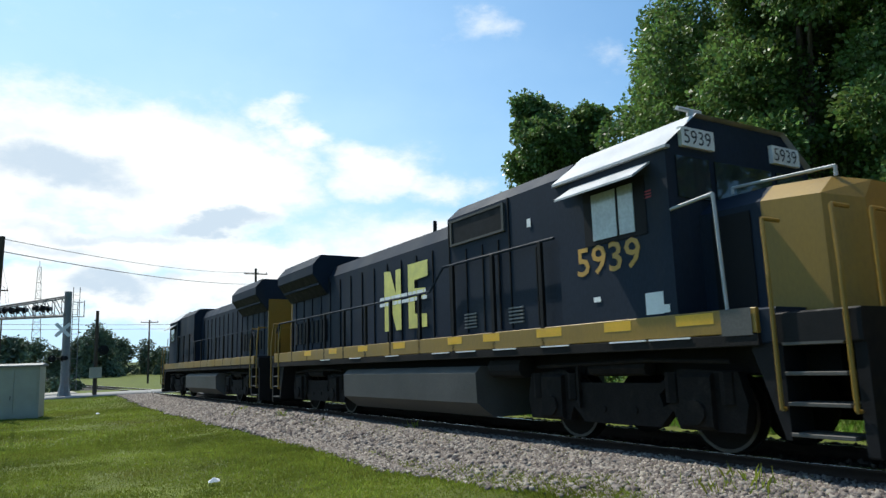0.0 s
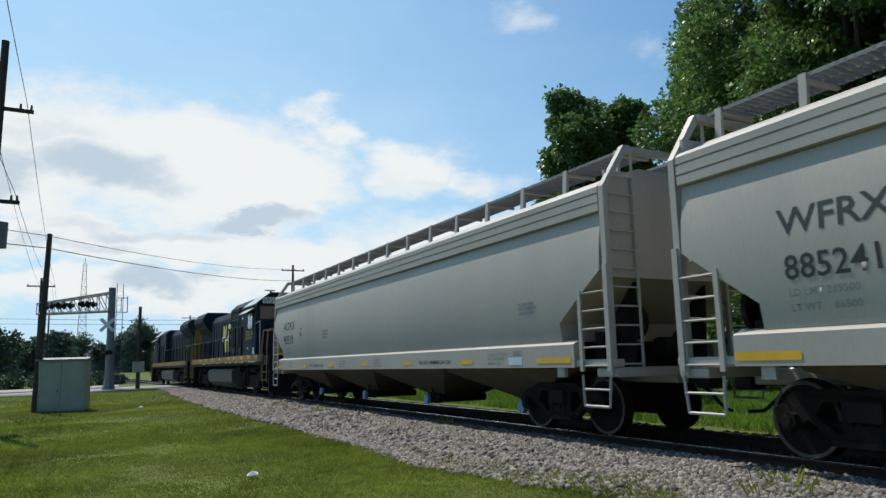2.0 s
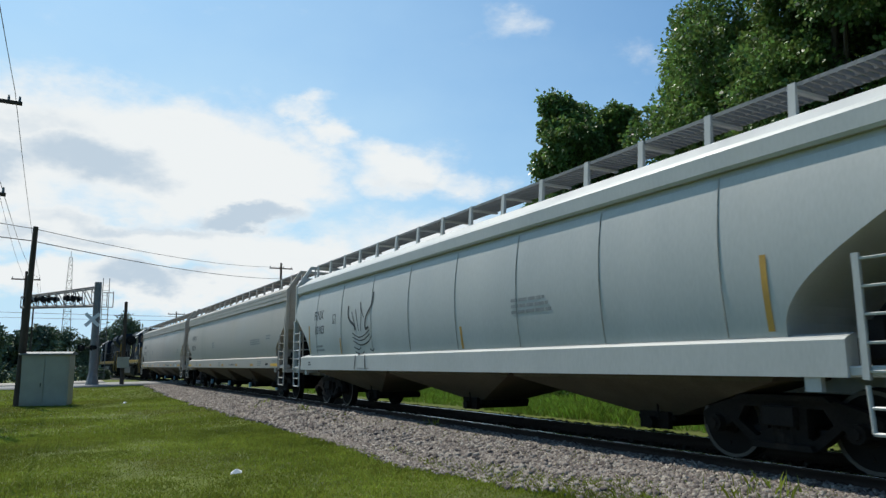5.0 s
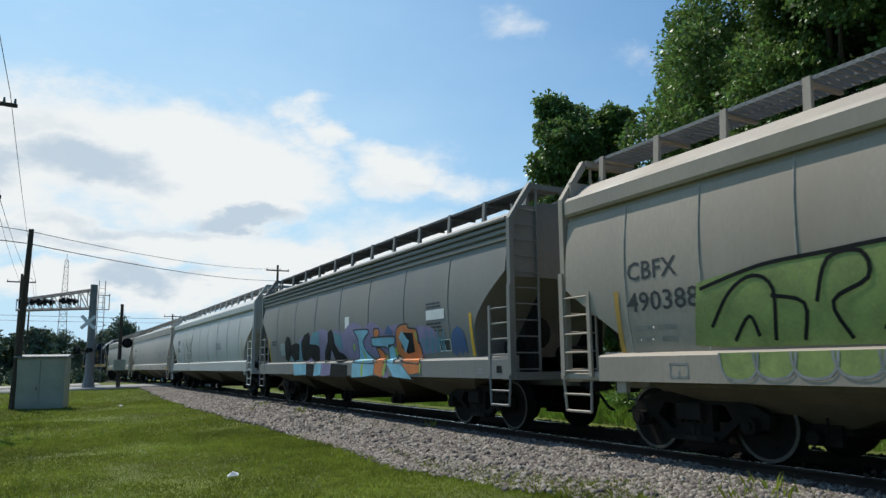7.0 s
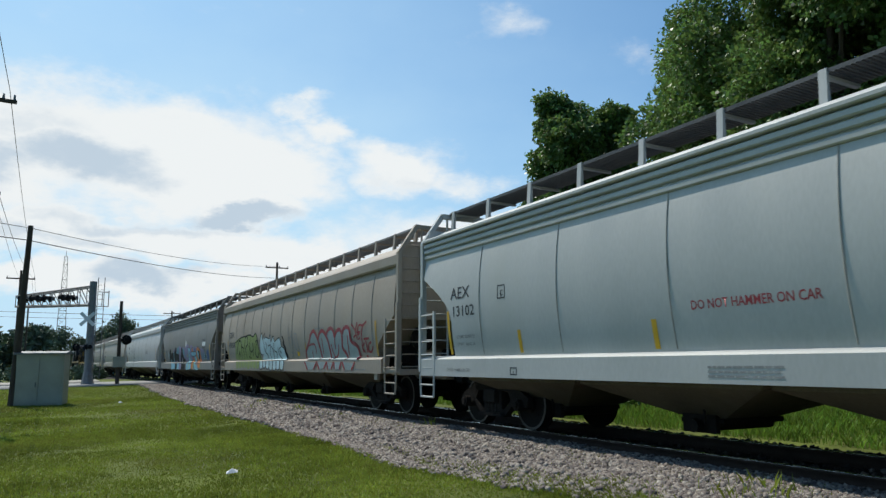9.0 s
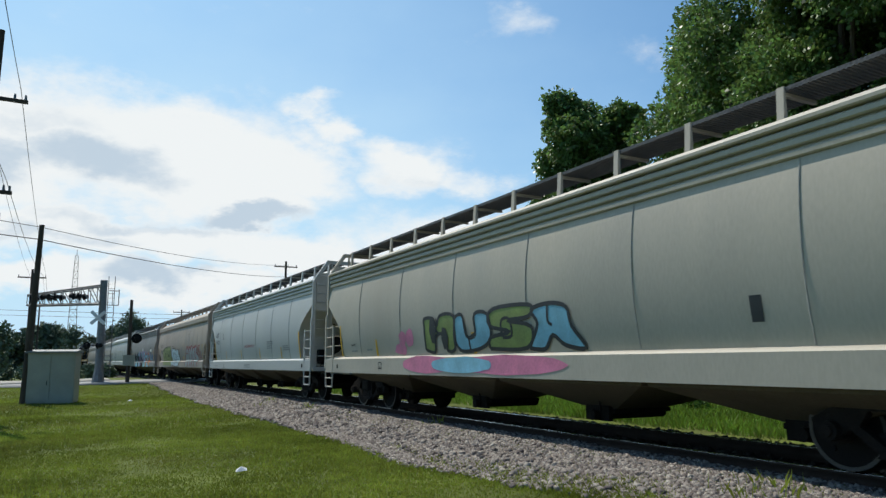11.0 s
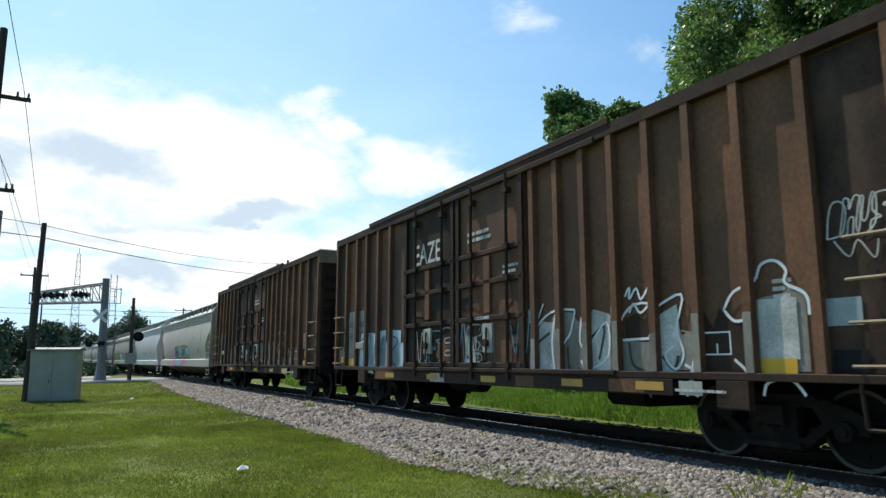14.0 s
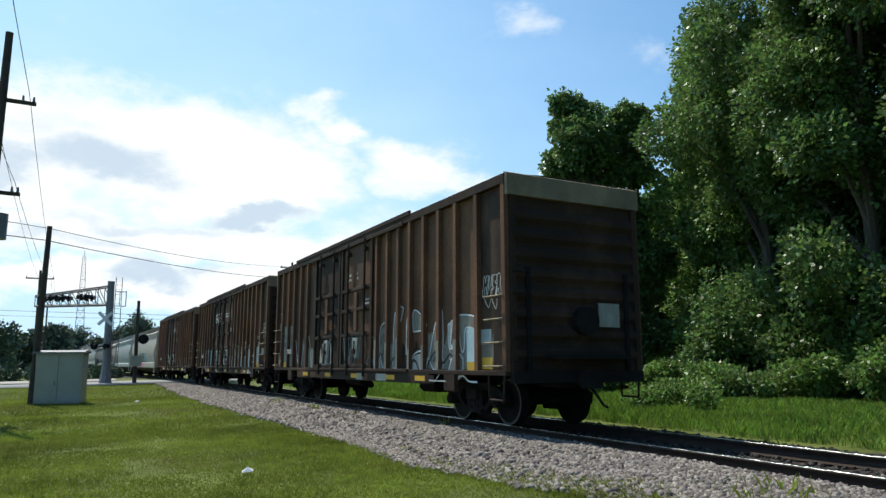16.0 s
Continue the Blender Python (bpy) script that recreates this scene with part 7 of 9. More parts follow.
def antler_hopper():
    car, side, hi, lo = hopper_car("pale grey covered hopper car with a tree drawn in black spray", 9.68, 3, HOPPER_WHITE, "plain", 2.68, 1.5, True, 8, inset=1.35, sill_top=1.42, sill_foot=1.02)
    couple(car, -47.5)
    sill = flat_side(1.612)
    lettering(car, "FINX", 7.55, 2.48, 0.26, INK, side, wide=1.0)
    lettering(car, "10103", 7.5, 2.06, 0.24, INK, side, wide=1.0)
    bars(car, 7.42, 1.56, 0.75, 0.22, 2, FAINT_INK, side)
    outline(car, 5.95, 2.30, 0.26, 0.26, INK, side)
    lettering(car, "C", 5.87, 2.34, 0.10, INK, side)
    yellow_marks(car, [(8.05, 1.50, 0.08, 0.84), (5.4, 1.46, 0.08, 0.42), (-1.2, 1.46, 0.08, 0.42), (-7.9, 1.50, 0.08, 0.84)], side, AMBER)
    strokes(car, [curve(p, 5) for p in ([(-4.72, 2.72), (-4.70, 2.45), (-4.5, 2.28), (-4.28, 2.18), (-4.2, 2.05)], [(-3.05, 2.95), (-3.12, 2.65), (-3.4, 2.42), (-3.52, 2.25), (-3.5, 2.06), (-3.3, 2.1)])], 0.07, INK, side, 0.010, "spray_line")
    thin = [curve(p, 4) for p in ([(-4.45, 2.55), (-4.3, 2.3), (-4.12, 2.02)], [(-4.2, 2.6), (-4.05, 2.25), (-3.95, 2.02)], [(-3.9, 2.75), (-3.75, 2.5), (-3.6, 2.35)], [(-3.85, 2.75), (-3.8, 2.4), (-3.82, 2.0)],
            [(-4.4, 1.98), (-4.0, 1.86), (-3.6, 1.9), (-3.25, 2.02)], [(-4.4, 1.88), (-4.0, 1.78), (-3.6, 1.80), (-3.25, 1.92)], [(-4.35, 1.78), (-3.9, 1.66), (-3.4, 1.72), (-3.15, 1.86)], [(-4.35, 1.62), (-4.05, 1.55), (-3.9, 1.6)],
            [(-4.3, 1.5), (-3.9, 1.42), (-3.7, 1.5)], [(-3.3, 1.55), (-3.15, 1.5), (-3.05, 1.56)])]
    strokes(car, thin, 0.03, INK, side, 0.010, "spray_line")
    strokes(car, [[(-4.12, 1.40), (-4.15, 1.25), (-4.2, 1.05)], [(-3.48, 1.40), (-3.5, 1.25), (-3.46, 1.05)]], 0.05, INK, sill, 0.010, "spray_line")
    bars(car, 8.0, 1.15, 0.25, 0.14, 2, INK, sill)
    bars(car, 4.0, 1.06, 1.0, 0.05, 1, FAINT_INK, sill)
    bars(car, -3.0, 2.0, 1.2, 0.3, 3, FAINT_INK, side)


def painted_hopper():
    car, side, hi, lo = hopper_car("faded blue-grey covered hopper car with a colourful painted word", 8.25, 4, HOPPER_BLUE, "ribbed", 2.80, 1.7, True, 7, inset=1.08, board_post=1.4, open_board=False)
    couple(car, -66.55)
    sill = flat_side(1.612)
    rng = random.Random(3)
    for i in range(7):
        u = -3.6 + i * 1.25
        fill(car, [blob(u, u + 1.7, 1.36, 2.2 + rng.uniform(-.15, .15), 400 + i, 16, 0.15)], SPRAY_PURPLE, side, 0.007 + 0.0005 * i, "spray_haze")
    paint_colour_word(car, side, sill)
    for i in range(4):
        strokes(car, [curve([(4.8 + .25 * i, 1.40), (4.9 + .25 * i, 1.75), (5.0 + .25 * i, 1.45), (5.08 + .25 * i, 1.9)], 4)], 0.05, SPRAY_TEAL, side, 0.012, "spray_line")
    fill(car, [[(6.1, 1.40), (6.1, 1.72), (6.2, 1.86), (6.38, 1.92), (6.55, 1.84), (6.64, 1.65), (6.66, 1.38), (6.55, 1.46), (6.45, 1.36), (6.35, 1.46), (6.25, 1.36)]], SPRAY_BLUE, side, 0.010, "blue_dome_mark")
    yellow_marks(car, [(7.0, 1.36, 0.09, 0.8), (4.1, 1.4, 0.07, 0.34), (1.2, 1.4, 0.07, 0.34), (-1.6, 1.5, 0.07, 0.3), (-4.95, 1.5, 0.08, 0.36), (-6.82, 1.34, 0.10, 0.80)], side)
    patch(car, -5.1, 2.10, 0.78, 0.20, WHITE, side, "white_patch", "white painted-out patch")
    patch(car, -0.45, 2.16, 0.30, 0.30, WHITE, side, "white_patch")
    patch(car, 5.6, 1.55, 0.5, 0.4, SPRAY_GREY, side, "grey_patch")
    patch(car, -5.6, 1.45, 0.46, 0.24, INK, side, "data_panel")
    outline(car, -5.6, 1.45, 0.46, 0.24, WHITE, lambda z: side(z) + 0.004)
    bars(car, -5.1, 2.34, 0.8, 0.14, 2, INK, side)
    bars(car, -5.1, 1.85, 0.75, 0.22, 3, INK, side)
    bars(car, 6.6, 1.9, 0.5, 0.2, 2, INK, side)
    patch(car, -7.75, 1.04, 0.16, 0.12, BLACK, sill, "sill_hole")
    bars(car, -7.1, 1.02, 0.25, 0.12, 2, FAINT_INK, sill)


def tan_painted_hopper():
    car, side, hi, lo = hopper_car("dusty tan covered hopper car with three painted words", 9.22, 4, HOPPER_TAN, "plain", 2.28, 1.55, False, 13, inset=1.1, board_post=1.2)
    couple(car, -85.27)
    sill = flat_side(1.612)
    lettering(car, "CBFX", 7.68, 2.28, 0.24, INK, side, wide=1.05)
    lettering(car, "490388", 7.70, 1.86, 0.25, INK, side, wide=1.15)
    lettering(car, "LD LMT 219800", 7.62, 1.60, 0.07, FAINT_INK, side, wide=1.1)
    lettering(car, "LT WT    66200", 7.62, 1.45, 0.07, FAINT_INK, side, wide=1.1)
    yellow_marks(car, [(7.95, 1.32, 0.09, 0.84), (-2.55, 1.36, 0.10, 0.45), (-7.9, 1.36, 0.10, 0.84)], side, AMBER)
    patch(car, -1.75, 1.42, 0.2, 0.2, BRIGHT_YELLOW, side, "yellow_patch")
    lobes(car, sill, -6.2, -2.55, 8, SPRAY_GREEN, FAINT_INK, 0.003, 0.03)
    lobes(car, sill, -2.5, 0.5, 7, SPRAY_ICE, INK, 0.008)
    paint_three_words(car, side, sill)
    bars(car, -3.5, 2.18, 0.9, 0.06, 1, FAINT_INK, side)
    bars(car, -6.6, 1.02, 1.0, 0.06, 1, FAINT_INK, sill)
    outline(car, 7.0, 1.0, 0.3, 0.18, FAINT_INK, sill)


def white_hopper():
    car, side, hi, lo = hopper_car("white-grey covered hopper car with red lettering and dented panels", 8.18, 4, HOPPER_WHITE, "ribbed", 2.92, 1.95, True, 6, inset=1.2, sill_top=1.28, sill_foot=0.92, board_post=1.4, open_board=False)
    couple(car, -103.68)
    sill = flat_side(1.612)
    lettering(car, "AEX", 6.75, 2.40, 0.22, INK, side, wide=1.2)
    lettering(car, "13102", 6.72, 2.06, 0.20, INK, side, wide=1.2)
    lettering(car, "LD LMT 220000 LB", 6.6, 1.64, 0.06, FAINT_INK, side)
    lettering(car, "LT WT   66000 LB", 6.6, 1.50, 0.06, FAINT_INK, side)
    outline(car, 5.08, 2.28, 0.24, 0.24, INK, side)
    lettering(car, "C", 5.0, 2.33, 0.10, INK, side)
    lettering(car, "DO NOT HAMMER ON CAR", 0.82, 1.80, 0.11, RED_INK, side, wide=0.86)
    lettering(car, "DO NOT HAMMER ON CAR", 6.9, 1.02, 0.06, FAINT_INK, sill, wide=0.8)
    yellow_marks(car, [(6.9, 1.34, 0.09, 0.84), (4.54, 1.34, 0.09, 0.38), (1.5, 1.34, 0.09, 0.38), (-1.6, 1.34, 0.09, 0.38), (-4.6, 1.34, 0.09, 0.38), (-6.75, 1.34, 0.10, 0.84)], side)
    outline(car, 4.72, 0.97, 0.2, 0.13, INK, sill)
    bars(car, 0.6, 0.99, 1.1, 0.16, 3, FAINT_INK, sill)
    bars(car, -2.8, 1.7, 0.9, 0.3, 4, FAINT_INK, side)
    bars(car, -4.9, 1.6, 0.9, 0.2, 3, FAINT_INK, side)
    patch(car, -7.2, 1.02, 0.14, 0.12, BLACK, sill, "sill_hole")


def cream_hopper():
    car, side, hi, lo = hopper_car("dusty cream covered hopper car with pink and blue painting", 9.05, 4, HOPPER_CREAM, "ribbed", 2.80, 1.7, True, 6, inset=1.2, sill_top=1.30, sill_foot=0.90, board_post=1.4, open_board=False)
    couple(car, -122.15)
    sill = flat_side(1.612)
    yellow_marks(car, [(7.78, 1.34, 0.09, 0.84), (5.3, 1.33, 0.10, 0.40), (0.6, 1.33, 0.10, 0.4), (-7.7, 1.34, 0.09, 0.84)], side)
    lettering(car, "200000", 6.98, 1.60, 0.07, INK, side)
    bars(car, 6.98, 1.45, 0.5, 0.07, 1, FAINT_INK, side)
    bars(car, 5.9, 1.47, 0.5, 0.07, 1, FAINT_INK, side)
    outline(car, 5.0, 1.02, 0.2, 0.16, INK, sill)
    patch(car, 7.95, 1.02, 0.1, 0.1, BLACK, sill, "sill_hole")
    fill(car, [blob(-4.2, -3.5, 1.34, 1.6, 3, 12, .2), blob(-3.5, -3.1, 1.5, 1.95, 4, 12, .2), blob(-3.9, -3.5, 1.55, 1.85, 5, 12, .2)], SPRAY_PINK, side, 0.009, "spray_fill")
    fill(car, [blob(-3.6, -1.2, 0.94, 1.32, 6, 16, .06), blob(-1.3, 2.4, 0.94, 1.30, 7, 16, .06)], SPRAY_PINK, sill, 0.006, "spray_fill")
    spray_word(car, side, -2.6, 2.5, 1.40, 2.1, 4, [SPRAY_GREEN, SPRAY_CYAN], INK, 61, 0.012, 0.07)
    fill(car, [blob(-2.2, 0.2, 0.96, 1.28, 8, 14, .06)], SPRAY_CYAN, sill, 0.010, "spray_fill")
    fill(car, [blob(-2.3, -2.0, 1.5, 2.15, 9, 6, .02), blob(-1.8, -1.5, 1.4, 1.9, 10, 6, .02)], INK, side, 0.024, "spray_fill")
    patch(car, -5.6, 1.6, 0.16, 0.3, INK, side, "data_panel")


def box_cars():
    specs = [("rusty brown boxcar with white scrawled painting low on its side", -140.52, 7.9, "28", 1), ("rusty brown boxcar with pale blue painting near one end", -157.97, 7.85, "30", 2), ("rusty brown boxcar at the tail with tall white painting", -175.15, 7.88, "37", 3)]
    for label, mid, half, tail, seed in specs:
        car = box_car(label, half)
        couple(car, mid)
        rng = random.Random(seed * 5)
        panel, post = flat_side(1.503), flat_side(1.598)
        for k, (y, w) in enumerate(((6.95, 0.62), (6.20, 0.56))):
            patch(car, y, 1.08, w, 1.42, DIRTY_WHITE, panel, "number_panel", "dirty white number panel", out=0.003)
        lettering(car, "NE", 6.90, 2.06, 0.17, INK, panel, wide=1.0)
        lettering(car, "RR", 6.15, 2.06, 0.17, INK, panel, wide=1.0)
        lettering(car, "43", 6.90, 1.76, 0.17, INK, panel, wide=1.0)
        lettering(car, tail, 6.15, 1.76, 0.17, INK, panel, wide=1.0)
        part("placard_board", Shape().soft(-1.60, -1.50, 5.66, 6.2, 1.50, 1.66, 0.01), DIRTY_WHITE, car)
        # pale overspray behind the painting, panel by panel
        ribs = [-1.85, -2.56, -3.22, -3.88, -4.58, -5.26, -5.98, -6.75, -7.4]
        def daub(a, b, top, mat, out, k):
            """A sprayed panel between two posts with a ragged upper edge."""
            r = random.Random(seed * 53 + k)
            u0, u1 = -a + 0.065, -b - 0.065
            loop = [(u0, 1.06)] + [(u0 + (u1 - u0) * q / 5, top + r.uniform(-.16, .16)) for q in range(6)] + [(u1, 1.06)]
            fill(car, [loop], mat, panel, out, "overspray", "weathered sprayed panel")

        tones = {1: (RUST, RUST_DARK, CHALK_DIM, RUST_PALE), 2: (CHALK_DIM, RUST_DARK, CHALK_DIM, CHALK_DIM), 3: (CHALK_DIM, RUST_DARK, CHALK_DIM, CHALK_DIM)}[seed]
        for i, (a, b) in enumerate(zip(ribs, ribs[1:])):
            daub(a, b, (1.5 if seed == 1 else 1.66) + rng.uniform(-.1, .2), tones[rng.randrange(4)], 0.0025, i)
        left = [5.5, 4.80, 4.06, 3.3]
        for i, (a, b) in enumerate(zip(left, left[1:])):
            daub(a, b, 1.75 + rng.uniform(-.1, .2), (SPRAY_ICE, SPRAY_GREY, SPRAY_ICE)[i] if seed == 2 else tones[(i + 1) % 4], 0.004, 20 + i)
        daub(7.75, 7.12, 1.5, tones[0], 0.004, 30)
        for k in range(9):
            y0 = rng.uniform(-5.0, 5.0)
            patch(car, y0, 0.76, rng.uniform(0.3, 0.8), 0.17, (RUST_DARK, DIRTY_WHITE, RUST, RUST)[k % 4], flat_side(1.60), "sill_overspray", out=0.0022 + 0.0002 * k)
        (paint_box_one, paint_box_two, paint_box_three)[seed - 1](car, panel)
        dside = flat_side(1.548)
        for k in range(16):
            y0, z0 = rng.uniform(-1.3, 3.0), rng.choice((1.15, 1.15, 1.3, 2.1, 2.75, 3.3))
            w, h = rng.uniform(0.25, 0.8), rng.uniform(0.25, 0.6)
            fill(car, [blob(-y0, -y0 + w, z0, z0 + h, seed * 401 + k, 11, 0.3)], (DIRTY_WHITE, RUST, RUST_DARK, RUST_DARK, CHALK, RUST)[k % 6] if z0 < 2 else (RUST, RUST_DARK)[k % 2], dside, 0.003 + 0.0003 * k, "overspray")
        for k in range(12):
            y0 = rng.uniform(-1.4, 2.7)
            strokes(car, [bubble(-y0, -y0 + 0.5, 1.15, 1.8, seed * 61 + k) if k % 2 else scrawl(-y0, -y0 + 0.6, 1.2, 1.9, 5, seed * 61 + k)], 0.03, (CHALK, SPRAY_TEAL, BLACK)[k % 3], dside, 0.011, "spray_line")
        for y in (7.8, -6.93):
            patch(car, y, 1.05, 0.72 if y > 0 else 0.86, 3.35, RUST_DARK, panel, "ladder_bay", "dark repainted panel behind the ladder", out=0.0015)
        # worn pale paint on the feet of the posts
        for y in (-1.85, -2.52, -3.17, -3.82, -4.54, -5.26, -6.01) if seed > 1 else (-2.52, -3.82, -5.26):
            patch(car, y + 0.055, 1.04, 0.11, rng.uniform(0.45, 0.75), (CHALK_DIM, CHALK_DIM, RUST_PALE)[rng.randrange(3)] if seed == 1 else CHALK_DIM, post, "post_paint", "worn pale paint on the post", out=0.003)
        # small print, data stencils and reflectors
        outline(car, (-5.35, -5.3, -5.64)[seed - 1], 1.24, 0.4, 0.28, WHITE, panel)
        if seed > 1:
            y = -6.1 if seed == 2 else -6.36
            patch(car, y, 1.19, 0.48, 0.66, SPRAY_ICE if seed == 3 else CHALK, panel, "pale_panel", "pale painted-out panel", out=0.0125)
            patch(car, -6.9, 1.52, 0.38, 0.28, SPRAY_GREY, panel, "pale_panel", "pale painted-out panel", out=0.0125)
            patch(car, -6.95, 1.06, 0.36, 0.22, BLACK if seed == 2 else BRIGHT_YELLOW, panel, "dark_placard" if seed == 2 else "reflector_strip", out=0.0135)
            strokes(car, [bubble(6.98 + 0.15 * k, 7.16 + 0.15 * k, 2.42, 2.78, 40 + seed + k) for k in range(4)] + [curve([(7.05, 2.38), (7.2, 2.2), (7.3, 2.36), (7.45, 2.16), (7.5, 2.34)], 4)], 0.018, CHALK, panel, 0.012, "spray_line")
        else:
            patch(car, -6.5, 1.32, 0.3, 0.18, AMBER, panel, "reflector_strip", out=0.0125)
        bars(car, -6.3, 1.6, 0.3, 0.5, 6, CHALK, panel)
        bars(car, 0.35, 3.45, 0.9, 0.25, 2, CHALK, flat_side(1.548))
        bars(car, -0.9, 2.72, 0.5, 0.2, 2, CHALK, flat_side(1.548))
        if seed == 2:
            lettering(car, "OPEN DOOR FIRST", 0.2, 1.93, 0.06, WHITE, flat_side(1.61))
        bars(car, -4.9, 0.80, 0.9, 0.06, 1, CHALK, flat_side(1.605))
        for y, z, w in ((7.5, 1.12, 0.35), (6.9, 1.06, 0.46), (-6.1 if seed == 2 else -6.38, 1.02, 0.44)) + (((-3.5, 1.44, 0.42),) if seed == 1 else ()):
            patch(car, y, z, w, 0.18, BRIGHT_YELLOW, panel, "reflector_strip", "yellow reflective strip", out=0.016)
        for y in (4.2, 2.0, -0.2, -2.6, -4.2):
            patch(car, y, 0.80, 0.5, 0.11, BRIGHT_YELLOW if seed != 2 else AMBER, flat_side(1.60), "reflector_strip", "yellow reflective strip", out=0.004)
        if seed == 1:
            for text, y, z in (("CRIZ", -3.0, 2.1), ("DRAMA", -3.3, 2.12), ("LOST", -4.0, 2.1), ("PLAY", -5.0, 1.62), ("TREES", -5.0, 1.42)):
                lettering(car, text, y - (0.0 if text != "CRIZ" else -0.25), z, 0.13, CHALK, panel, "sprayed_word", "sprayed white word", wide=0.75)
        if seed == 2:
            lettering(car, "EAZE", 2.75, 3.28, 0.46, CHALK, flat_side(1.548), "sprayed_word", "sprayed white word", wide=0.85)
        if seed == 3:
            strokes(car, [curve([(-7.45, 3.0), (-7.25, 2.7), (-7.5, 2.55), (-7.2, 2.3)], 6)], 0.05, CHALK, panel, 0.010, "spray_line")


def build_train():
    couple(engine("dark blue and yellow diesel engine with its nose trailing", "5939"), 13.35)
    couple(engine("dark blue and yellow diesel engine leading the train", "5941"), 33.6, 180)
    first_hoppers()
    antler_hopper()
    painted_hopper()
    tan_painted_hopper()
    white_hopper()
    cream_hopper()
    box_cars()


build_train()


# ---- along the line: the crossing, its signals, poles and wires ----
def signal_case():
    c = thing("signal_case", "silver-grey steel signal case standing on the grass", "equipment cabinet", m=pose(-0.55, 35.9, land(-0.5, 36) - 0.03, 0, 0, -12))
    part("case_body", Shape().soft(-0.95, 0.95, -0.55, 0.55, 0.06, 2.22, 0.02), CASE_PAINT, c)
    part("case_roof", Shape().along_x([(-0.66, 2.22), (0.66, 2.22), (0.66, 2.29), (0.0, 2.37), (-0.66, 2.29)], -1.04, 1.04), GALV, c, "overhanging bright metal roof")
    part("case_base", Shape().box(-0.9, 0.9, -0.5, 0.5, -0.1, 0.06), ASPHALT, c)
    part("case_door", Shape().soft(-0.88, -0.02, -0.575, -0.55, 0.14, 2.14, 0.008), CASE_PAINT, c)
    part("case_door", Shape().soft(0.02, 0.88, -0.575, -0.55, 0.14, 2.14, 0.008), CASE_PAINT, c)
    part("door_handle", Shape().rod((-0.12, -0.60, 0.85), (-0.12, -0.60, 1.02), 0.015), BLACK, c)


def utility_pole(label, x, y, top, r, arms=(), lean=0.0, extra=None):
    z = land(x, y)
    p = thing("utility_pole", label, "utility pole", "poles beside the line", m=pose(x, y, z - 0.2, 0, lean, 0))
    h = top - z + 0.2
    part("pole", Shape().rod((0, 0, 0), (0, 0, h), r, 12, r * 0.62), POLE_WOOD, p)
    for za, x0, x1, turn in arms:
        s = Shape().soft(x0, x1, -0.05, 0.05, za - z + 0.15, za - z + 0.27, 0.01)
        a = part("crossarm", s, POLE_WOOD, p, at=pose(0, 0, 0, 0, 0, turn))
        for q in (x0 + 0.08, x1 - 0.08, (x0 + x1) / 2 + 0.25):
            part("insulator", Shape().rod((q, 0, za - z + 0.27), (q, 0, za - z + 0.45), 0.045, 8, 0.03), GALV, a)
    if extra:
        s = Shape().rod((0.30, 0, extra - z), (0.30, 0, extra - z + 0.85), 0.24, 14)
        s.rod((0.22, 0.1, extra - z + 0.85), (0.22, 0.1, extra - z + 1.1), 0.04, 8)
        part("transformer", s, GALV, p, "grey transformer can")
    return p


def wire(a, b, sag, r=0.012, name="overhead_wire"):
    s, pts = Shape(), []
    for i in range(21):
        u = i / 20
        q = Vector(a).lerp(Vector(b), u)
        q.z -= sag * 4 * u * (1 - u)
        pts.append(q)
    s.tube(pts, r, 4)
    tagged(part(name, s, WIRE), "thin black overhead wire strung between poles", "wire", "overhead wires")


def flasher(parent, at, turn=0):
    """A pair of crossing lamps with hoods on round black boards."""
    f = part("flasher_bar", Shape().rod((-0.45, 0, 0), (0.45, 0, 0), 0.035, 8), BLACK, parent, at=at @ pose(0, 0, 0, 0, 0, turn))
    for x in (-0.40, 0.40):
        part("lamp_board", Shape().rod((x, -0.02, 0), (x, 0.0, 0), 0.24, 20), BLACK, f, "round black backing board")
        part("lamp_hood", Shape().rod((x, -0.28, 0.02), (x, -0.02, 0.02), 0.14, 14, 0.15), BLACK, f)
        part("lamp_lens", Shape().rod((x, -0.05, 0), (x, -0.03, 0), 0.11, 12), RED_LENS, f)


def crossbuck(parent, at):
    c = part("crossbuck", Shape().soft(-0.6, 0.6, -0.02, 0.0, -0.11, 0.11, 0.01), WHITE, parent, "white crossed boards", at=at @ pose(0, 0, 0, 0, 45, 0))
    part("crossbuck_board", Shape().soft(-0.6, 0.6, -0.045, -0.022, -0.11, 0.11, 0.01), WHITE, c, at=pose(0, 0, 0, 0, 90, 0))


